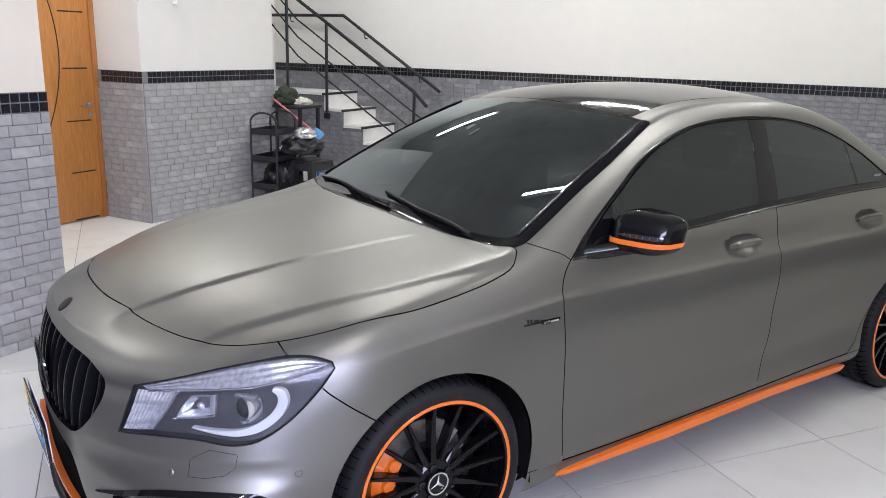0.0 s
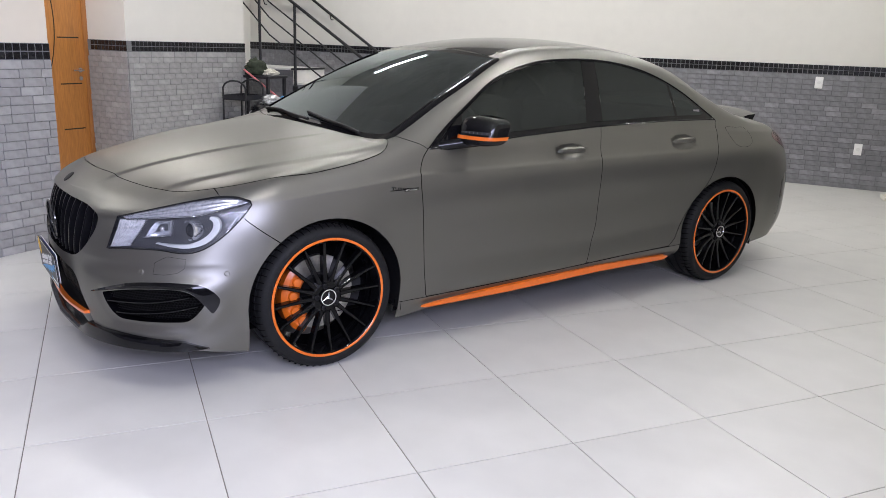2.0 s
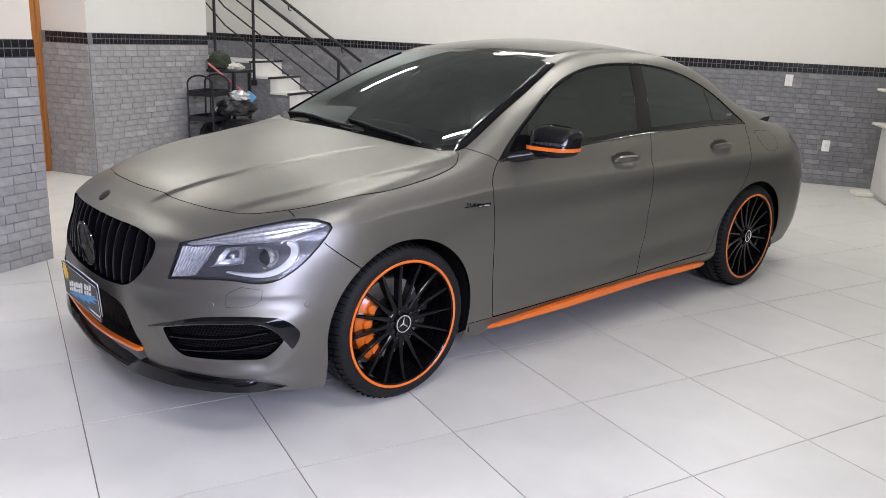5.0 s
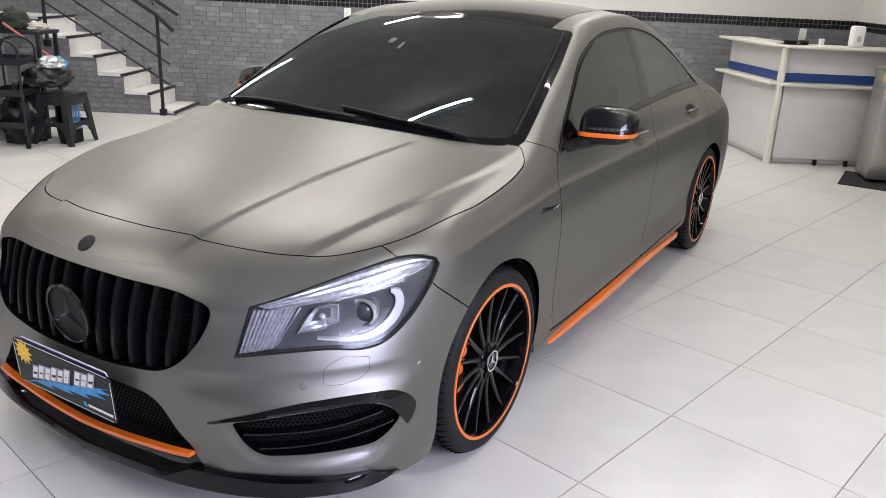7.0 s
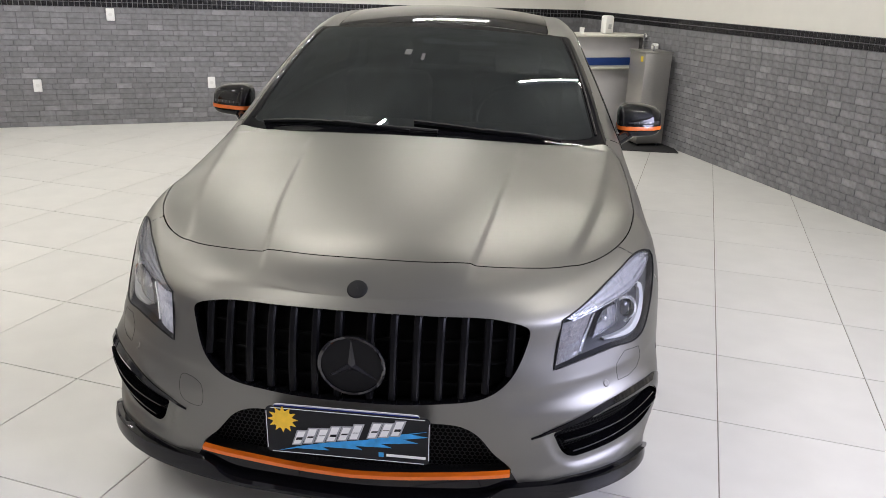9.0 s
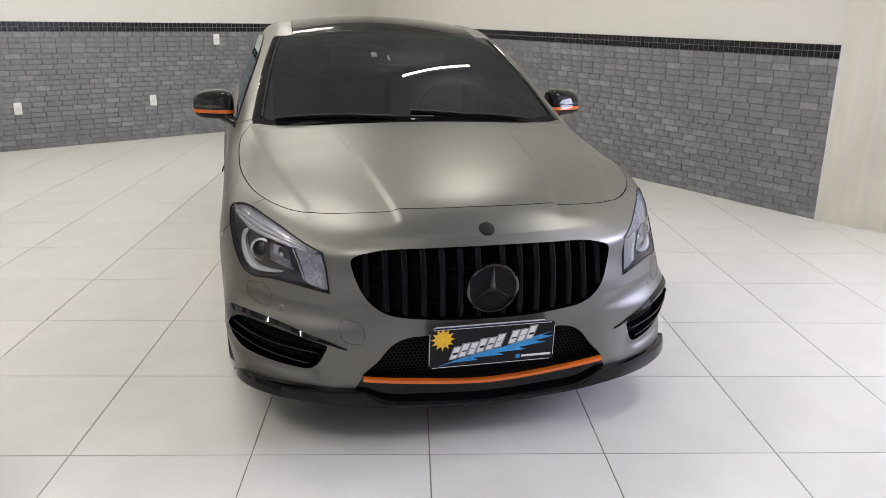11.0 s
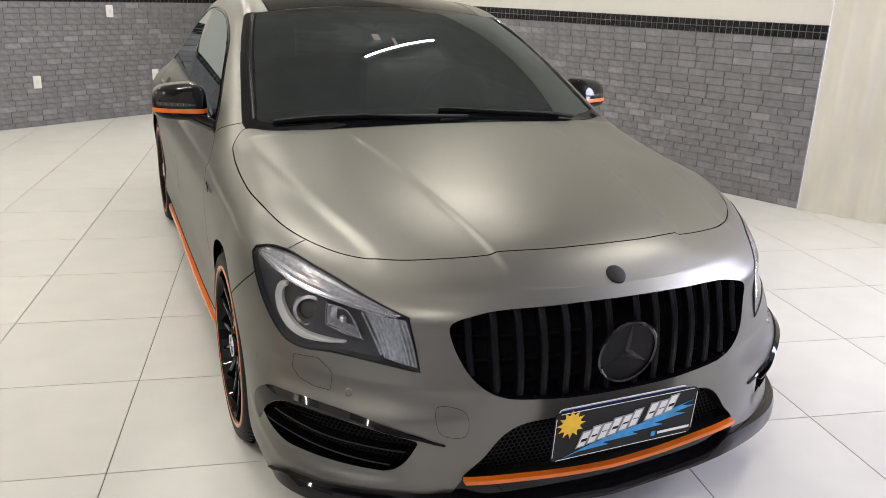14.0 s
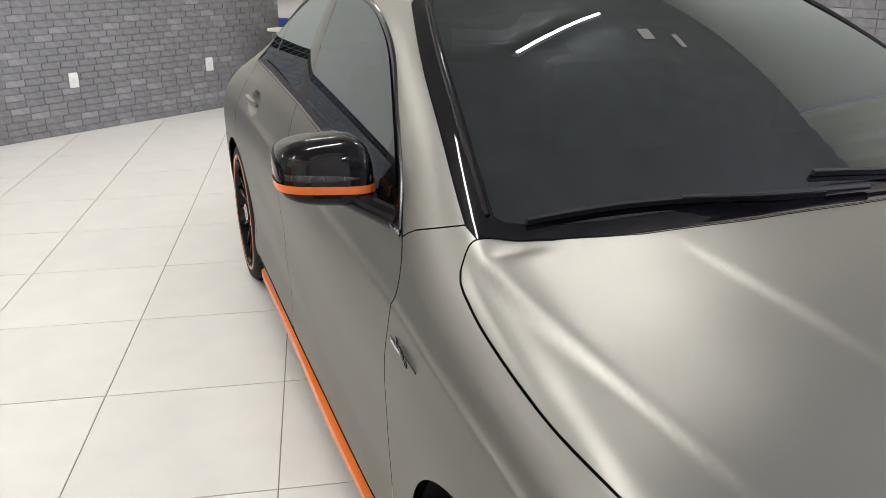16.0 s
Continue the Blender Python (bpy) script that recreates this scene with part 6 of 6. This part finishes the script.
# door handles in dished recesses
for sd in (-1, 1):
    for hx, hz in ((1.40, .872), (2.285, .886)):
        p, n = side_at(hx, hz)
        c, nn = placed(p, sd), placed(n, sd)
        bm = bmesh.new()
        rows = []
        for i in range(13):
            u = -1 + 2 * i / 12
            x = hx + .098 * u
            q, m2 = side_at(x, hz + .004)
            bow = .020 * (1 - u**4) + .004
            rows.append([placed(q + m2 * (bow - .004) + UP * (.015 * (1 - u**6) + .002), sd), placed(q + m2 * (bow + .006) + UP * .006, sd), placed(q + m2 * (bow + .006) - UP * .008, sd), placed(q + m2 * (bow - .006) - UP * (.013 * (1 - u**6) + .002), sd), placed(q + m2 * (bow - .012), sd)])
        ribbon(bm, [r + [r[0]] for r in rows])
        bmesh.ops.remove_doubles(bm, verts=bm.verts, dist=1e-6)
        part("door_handle", bm, PAINT, car, smooth=50)

# mirrors
for sd in (-1, 1):
    full = bmesh.new()
    bmesh.ops.create_uvsphere(full, u_segments=40, v_segments=28, radius=1)
    for v in full.verts:
        x, y, z = v.co
        s = lambda a, e: math.copysign(abs(a) ** e, a)
        x, y, z = s(x, .6), s(y, .6), s(z, .62 if z > 0 else .4)
        taper = 1 - .16 * (y + 1) / 2
        xx = x * .083 * taper
        if x > .0:
            xx = min(xx, .045)
        v.co = (.780 + xx + .055 * (y + 1) / 2 - .03 + .02 * z, 0.916 + y * .097, 1.013 + z * (.066 * (1.08 - .36 * ((y + 1) / 2) ** 1.5) if z > 0 else .072) + .003 * y)
    bmesh.ops.bisect_plane(full, geom=full.verts[:] + full.edges[:] + full.faces[:], plane_co=(0, 0, .989), plane_no=(0, 0, 1))
    bmesh.ops.bisect_plane(full, geom=full.verts[:] + full.edges[:] + full.faces[:], plane_co=(0, 0, .973), plane_no=(0, 0, 1))
    mirror_cap = None
    for nm, lo, hi, mat, grow, lab in (("mirror_cap", .989, 2, GLOSS_BLACK, 0, "gloss black mirror cap"), ("mirror_strip", .973, .989, ORANGE, .003, "orange strip"), ("mirror_base", 0, .973, GLOSS_BLACK, 0, "")):
        bm = full.copy()
        bmesh.ops.delete(bm, geom=[f for f in bm.faces if not lo < f.calc_center_median().z < hi], context="FACES")
        for v in bm.verts:
            c = Vector((.780, .920, v.co.z))
            v.co += (v.co - c).normalized() * grow
            v.co.y *= sd
        ob = part(nm, bm, mat, car if mirror_cap is None else mirror_cap, lab)
        mirror_cap = mirror_cap or ob
    tree = BVHTree.FromBMesh(full)
    bm = bmesh.new()
    rows = []
    for k in range(17):
        f = k / 16
        y = .858 + .142 * f
        hz = .0065 * min(1, .15 + 2.2 * f)
        row = []
        for z, out in ((1.004 - hz, -.002), (1.004 - hz, .0012), (1.004, .0022), (1.004 + hz, .0012), (1.004 + hz, -.002)):
            p = tree.ray_cast(Vector((-1, y, z)), Vector((1, 0, 0)))[0]
            row.append(Vector((p.x - out, y * sd, z)))
        rows.append(row)
    ribbon(bm, rows)
    part("indicator_lens", bm, SMOKE_LENS, mirror_cap, "smoked indicator lens")
    for k in range(6):
        y = .888 + .020 * k
        p = tree.ray_cast(Vector((-1, y, 1.004)), Vector((1, 0, 0)))[0]
        part("indicator_line", boxed(p.x - .0032, (y - .0012) * sd, .9995, p.x - .001, (y + .0012) * sd, 1.0085), LAMP_GREY, mirror_cap)
    full.free()
    bm = bmesh.new()
    tube(bm, [(.60, .80 * sd, .932), (.67, .845 * sd, .946), (.74, .880 * sd, .958), (.785, .92 * sd, .962)], [.024, .024, .026, .02], 12)
    part("mirror_arm", bm, GLOSS_BLACK, mirror_cap)
    bm = bmesh.new()
    ribbon(bm, [[(.535, .815 * sd, .905), (.545, .822 * sd, .90)], [(.60, .822 * sd, .935), (.61, .828 * sd, .925)], [(.66, .80 * sd, 1.0), (.67, .806 * sd, .98)]])
    part("mirror_foot", bm, GLOSS_BLACK, mirror_cap)

for sd in (-1, 1):
    pts = [placed(side_at(float(x), float(z))[0], sd) for x, z in DLO]
    seam("window_seal", pts, car, 0.0045, SEAL_BLACK)
    pts = [placed(top_at(float(x), float(y))[0], sd) for x, y in smooth_outline([(.40, .700), (.6, .668), (.85, .622), (1.07, .570)], closed=False, n=10)]
    seam("windscreen_seal", pts, car, 0.006, SEAL_BLACK, closed=False)
    pts = [placed(side_at(float(x), float(np.interp(x, (.512, 1.05, 1.9, 2.2), (.235, .2485, .280, .286))))[0], sd) for x in np.linspace(.515, 2.2, 40)]
    seam("door_bottom_gap", pts, car, 0.0028, closed=False)
p, n = side_at(2.50, 1.05)
bm = boxed(-.028, -.001, -.009, .028, .001, .009)
part("window_sticker", bm, SIDE_STICKER, car, "small pale sticker", m=Matrix.Translation(placed(p + n * .002, -1)))

# wipers and rear-view mirror, dashboard and seats behind the glass
def screen_at(x, y, up=0.0):
    p, n = top_at(x, abs(y))
    return Vector((p.x, math.copysign(p.y, y), p.z)) + Vector((n.x, n.y * (1 if y > 0 else -1), n.z)) * up


for track, piv in (([(.364, .64), (.345, .45), (.312, .23), (.288, .03)], (.285, -.08)), ([(.336, .02), (.318, -.27), (.322, -.50)], (.318, -.56))):
    way = hermite(np.arange(len(track)), np.array(track), np.linspace(0, len(track) - 1, 13))
    blade = [screen_at(float(x), float(y), .006) for x, y in way]
    bm = bmesh.new()
    bar_along(bm, blade, [Vector((.86, 0, .5))] * 13, [Vector((-.5, 0, .86))] * 13, .009, .013)
    wiper = part("wiper", bm, MATT_BLACK, car, "black wiper")
    bm = bmesh.new()
    arm = [screen_at(piv[0], piv[1], .012)] + [screen_at(float(way[i][0]), float(way[i][1]), .015) for i in (11, 9, 6)]
    tube(bm, arm, [.008, .007, .006, .004], 8)
    part("wiper_arm", bm, MATT_BLACK, wiper)
bm = bmesh.new()
box(bm, .86, -.11, 1.20, .90, .11, 1.265, .015)
part("rear_view_mirror", bm, MATT_BLACK, car)
for x, y, w, h in ((.80, .115, .045, .03), (.765, .045, .055, .014)):
    p, n = top_at(x, y)
    bm = boxed(-h / 2, -w / 2, 0, h / 2, w / 2, .0006)
    part("screen_sticker", bm, DIM_STICKER, car, "small dark grey sticker", m=Matrix.Translation(p + n * .0015) @ n.to_track_quat("Z", "Y").to_matrix().to_4x4())
bm = bmesh.new()
box(bm, .45, -.68, .72, 1.0, .68, .93, .05)
part("dashboard", bm, CLOTH_DARK, car)
bm = bmesh.new()
lathe(bm, [(.18 + .014 * math.cos(a), .014 * math.sin(a)) for a in np.linspace(0, 2 * math.pi, 9)], 32, "x")
part("steering_wheel", bm, CLOTH_DARK, car, m=pose(1.06, -.36, .93, 0, -22, 0))
for y in (-.36, .36):
    bm = bmesh.new()
    box(bm, 1.25, y - .25, .35, 1.75, y + .25, .55, .06)
    box(bm, 1.66, y - .25, .5, 1.80, y + .25, 1.08, .06)
    box(bm, 1.72, y - .13, 1.08, 1.82, y + .13, 1.25, .04)
    part("front_seat", bm, CLOTH_DARK, car)
bm = boxed(2.3, -.65, .35, 2.5, .65, 1.05, .06)
part("rear_bench", bm, CLOTH_DARK, car)
under = hermite(kn, base, np.linspace(0, kn[-1], 90))
bm = bmesh.new()
rim_pts = [(float(q[0]) * .985 + .02, -max(float(q[1]) - .05, 0)) for q in under] + [(float(q[0]) * .985 + .02, max(float(q[1]) - .05, 0)) for q in under[-2:0:-1]]
lo = [bm.verts.new((x, y, .212)) for x, y in rim_pts]
bm.faces.new(lo)
bmesh.ops.triangulate(bm, faces=bm.faces[:])
part("undertray", bm, DEEP_BLACK, car)
bm = boxed(.0, -.74, .2, 2.7, .74, .34)
part("cabin_floor", bm, CLOTH_DARK, car)
bm = boxed(.30, -.70, .3, .42, .70, .92)
part("bulkhead", bm, DEEP_BLACK, car)

# rear spoiler, tail lamps, roof aerial
bm = bmesh.new()
rows = []
for i in range(25):
    u = -1 + 2 * i / 24
    y = .545 * u
    x = 3.51 - .15 * abs(u) ** 2.6
    z = 1.012 - .026 * abs(u) ** 3
    rows.append([Vector((x - .12, y, z - .012)), Vector((x - .04, y, z + .006)), Vector((x + .034, y, z + .010)), Vector((x + .035, y, z + .0)), Vector((x - .01, y, z - .06)), Vector((x - .12, y, z - .06))])
vs = ribbon(bm, rows)
bm.faces.new(vs[0])
bm.faces.new(vs[-1])
part("boot_spoiler", bm, GLOSS_BLACK, car, "gloss black boot spoiler")
bm = bmesh.new()
lathe(bm, [(.016, 0), (.013, .012), (.004, .03), (.0005, .032)], 12, "z")
part("roof_aerial", bm, MATT_BLACK, car, m=pose(2.55, 0, float(mid_height(2.55)[0]) - .004))


# wheels
def spoke_mesh():
    bm = bmesh.new()
    rows = []
    for i in range(9):
        f = i / 8
        r = .055 + .192 * f
        w = .0088 - .0026 * f + .003 * (1 - f) ** 3
        y = -.014 + .012 * f ** 1.6 - .004 * math.sin(math.pi * f)
        d = .03 + .012 * f
        rows.append([Vector((-w, y - d, r)), Vector((-w, y - .004, r)), Vector((-w * .55, y, r)), Vector((w * .55, y, r)), Vector((w, y - .004, r)), Vector((w, y - d, r))])
    ribbon(bm, rows)
    me = bpy.data.meshes.new("spoke")
    bmesh.ops.recalc_face_normals(bm, faces=bm.faces)
    for f in bm.faces:
        f.smooth = False
    bm.to_mesh(me)
    bm.free()
    me.materials.append(RIM_BLACK)
    return me


SPOKE = spoke_mesh()


def tread_mesh():
    """Tyre: round shoulders, sidewall rings, tread grooves cut as steps."""
    bm = bmesh.new()
    prof = [(.256, .004), (.264, .008), (.273, .0115), (.283, .0125), (.293, .0105), (.302, .005), (.309, -.004), (.3142, -.015)]
    for k, y in enumerate((-.045, -.105, -.160)):
        prof += [(.3165, y + .018), (.3172, y + .008), (.3105, y + .007), (.3105, y - .001), (.3172, y - .002)]
    prof += [(.3145, -.195), (.306, -.213), (.285, -.225), (.25, -.22)]
    lathe(bm, prof, 96, "y")
    me = bpy.data.meshes.new("tyre")
    bmesh.ops.recalc_face_normals(bm, faces=bm.faces)
    for f in bm.faces:
        f.smooth = True
    for e in bm.edges:
        if len(e.link_faces) == 2 and e.calc_face_angle(0) > .5:
            e.smooth = False
    bm.to_mesh(me)
    bm.free()
    me.materials.append(RUBBER)
    return me


TYRE = tread_mesh()


# thin black bars on the rubber, painting the shade inside the shoulder grooves
def shoulder_sipe_bars():
    bm = bmesh.new()
    for k in range(66):
        m = Matrix.Rotation(2 * math.pi * k / 66, 4, "Y")
        box(bm, -.0022, -.036, -.008, .0022, .0, .0008, 0, m @ pose(0, -.030, .3172, 0, 0, 10))
        box(bm, -.0020, -.018, -.006, .0020, .014, .0006, 0, m @ pose(-.003, -.014, .3142, -30, 0, 6))
    me = bpy.data.meshes.new("tread_pattern")
    bm.to_mesh(me)
    bm.free()
    me.materials.append(DEEP_BLACK)
    return me


SIPES = shoulder_sipe_bars()


def wheel(x, sd, turn, caliper):
    """One wheel; its outer face looks along +y of its own frame."""
    bm = bmesh.new()
    lathe(bm, [(.245, -.012), (.246, -.05), (.232, -.075), (.227, -.19), (.245, -.21)], 72, "y")
    m = pose(x, .874 * sd, .3175, 0, 0, 0 if sd > 0 else 180)
    rim = part("wheel", bm, RIM_BLACK, car, "black multi-spoke wheel with an orange rim edge", m=m)
    child("tyre", TYRE, rim)
    child("tread_pattern", SIPES, rim)
    bm = bmesh.new()
    lathe(bm, [(.2520, .002), (.2530, .009), (.2570, .012), (.2635, .012), (.2650, .010), (.2657, .0)], 96, "y")
    part("rim_edge", bm, ORANGE, rim, "orange rim edge")
    bm = bmesh.new()
    lathe(bm, [(.236, -.045), (.244, -.014), (.248, .006), (.253, .011), (.255, .006)], 72, "y")
    part("rim_lip", bm, RIM_BLACK, rim)
    for k in range(16):
        child("spoke", SPOKE, rim, m=Matrix.Rotation(turn + k * math.pi / 8, 4, "Y"))
    bm = bmesh.new()
    lathe(bm, [(.072, -.05), (.07, -.018), (.062, -.012), (.042, -.012), (.040, -.018)], 40, "y")
    part("hub", bm, RIM_BLACK, rim)
    for k in range(5):
        a = turn + k * 2 * math.pi / 5
        bm = bmesh.new()
        lathe(bm, [(.0005, -.013), (.009, -.013), (.010, -.008), (.013, -.0105)], 12, "y")
        part("wheel_bolt", bm, MATT_BLACK, rim, m=Matrix.Translation((.05 * math.cos(a), 0.0025, .05 * math.sin(a))))
    bm = bmesh.new()
    lathe(bm, [(.0005, -.003), (.032, -.003), (.038, -.005), (.040, -.018)], 36, "y")
    cap = part("hub_cap", bm, GLOSS_BLACK, rim)
    bm = bmesh.new()
    lathe(bm, [(.031, -.002), (.032, .001), (.0365, .001), (.0375, -.003)], 36, "y")
    part("cap_ring", bm, CHROME, cap, "bright ring")
    for k in range(3):
        a = turn * 1.7 + math.pi / 2 + k * 2 * math.pi / 3
        bm = bmesh.new()
        d, s = Vector((math.cos(a), 0, math.sin(a))), Vector((-math.sin(a), 0, math.cos(a)))
        o = [bm.verts.new(q + Vector((0, -.001, 0))) for q in (s * .0052, d * .032, -s * .0052)]
        c = bm.verts.new(Vector((0, .002, 0)))
        bm.faces.new((c, o[0], o[1]))
        bm.faces.new((c, o[1], o[2]))
        part("cap_arm", bm, CHROME, cap, smooth=0)
    bm = bmesh.new()
    lathe(bm, [(.08, -.10), (.165, -.10), (.165, -.125), (.08, -.125)], 64, "y")
    part("brake_disc", bm, STEEL, rim, "bare steel brake disc")
    bm = bmesh.new()
    lathe(bm, [(.0005, -.08), (.085, -.08), (.09, -.10)], 40, "y")
    part("disc_bell", bm, MATT_BLACK, rim)
    # caliper on the leading side
    if caliper:
        lead = math.pi if sd > 0 else 0.0
        bm = bmesh.new()
        first_a = lead - (.75 if sd > 0 else 1.03)
        lathe(bm, [(.108, -.062), (.120, -.050), (.172, -.050), (.192, -.064), (.192, -.14), (.108, -.14), (.108, -.062)], 32, "y", first_a, 1.78)
        bm.faces.ensure_lookup_table()
        c2 = part("brake_caliper", bm, ORANGE, rim, "orange brake caliper")
        for k in range(4):
            a = first_a + .24 + (.38, .40, .44, .44)[k] * k
            bm = bmesh.new()
            lathe(bm, [(.0005, -.040), (.018, -.040), (.022, -.047), (.022, -.062)], 16, "y")
            part("caliper_boss", bm, ORANGE, c2, m=Matrix.Translation((.145 * math.cos(a), 0, .143 * math.sin(a))))
        bm = bmesh.new()
        lathe(bm, [(.118, -.052), (.165, -.052), (.168, -.058)], 6, "y", first_a + .80, .14)
        part("caliper_bridge", bm, MATT_BLACK, c2)
    # inner wheel arch
    bm = bmesh.new()
    lathe(bm, [(ARCH_R + .003, .004), (ARCH_R + .006, -.30), (.2, -.32), (.05, -.32)], 64, "y", -.36, math.pi + .72)
    for v in bm.verts:
        if v.co.z < 0 and abs(v.co.x) > .3:
            v.co.x = math.copysign(math.hypot(v.co.x, v.co.z) - .05 * v.co.z, v.co.x)
        v.co.x *= ARCHES[x > 1][1]
        v.co.z *= 1 / 1.022 if v.co.z > 0 else 1
    part("arch_liner", bm, MATT_BLACK, car, m=pose(ARCHES[x > 1][0], .850 * sd, .318, 0, 0, 0 if sd > 0 else 180))


for x in (0.0, 2.70):
    for sd in (-1, 1):
        wheel(x, sd, .19 if x else .06, caliper=x < 1)


# ---- floor tiles, bricks: the many small pieces ----
TILE_P, TILE_T, TILE_A = (-.022, -1.223), .6086, radians(-11.93)


def tile_shape(w):
    bm = bmesh.new()
    box(bm, -w / 2, -w / 2, -.008, w / 2, w / 2, 0)
    bmesh.ops.bevel(bm, geom=[e for e in bm.edges if all(v.co.z > -.001 for v in e.verts)], offset=.0004, segments=1, affect="EDGES")
    bmesh.ops.delete(bm, geom=[f for f in bm.faces if f.normal.z < -.9], context="FACES")
    me = bpy.data.meshes.new("tile")
    bm.to_mesh(me)
    bm.free()
    me.materials.append(TILE)
    return me


def lay_tiles(most=300):
    me = tile_shape(TILE_T - .004)
    vs0 = np.array([v.co for v in me.vertices])
    fs0 = [tuple(p.vertices) for p in me.polygons]
    ca, sa = math.cos(TILE_A), math.sin(TILE_A)
    inv_a, inv_b = FRAME_A.inverted(), FRAME_B.inverted()
    spots = []
    for i in range(-22, 24):
        for j in range(-22, 24):
            u, v = (i + .5) * TILE_T, (j + .5) * TILE_T
            x, y = TILE_P[0] + u * ca - v * sa, TILE_P[1] + u * sa + v * ca
            if -6.9 < x < 9.5 and -6.5 < y < 10.3 and (inv_a @ Vector((x, y, 0))).y > -.5 and ((inv_b @ Vector((x, y, 0))).y > -.5 or x < 1.9):
                spots.append((math.hypot(x - .8, y + .4), x, y, (i, j)))
    spots.sort()
    vs, fs = [], []
    for k, (_, x, y, ij) in enumerate(spots):
        m = pose(x, y, 0, 0, 0, math.degrees(TILE_A))
        if k < most:
            child("tile", me, floor, m=m)
        else:
            o = len(vs)
            vs += (vs0 @ np.array(m.to_3x3()).T + (x, y, 0)).tolist()
            fs += [tuple(q + o for q in f) for f in fs0]
    tagged(child("far_tiles", mesh_of("far_tiles", vs, fs, TILE_ISLE, smooth=False), floor), "pale porcelain tiles", kind="stuff")


lay_tiles()
lay_bricks()
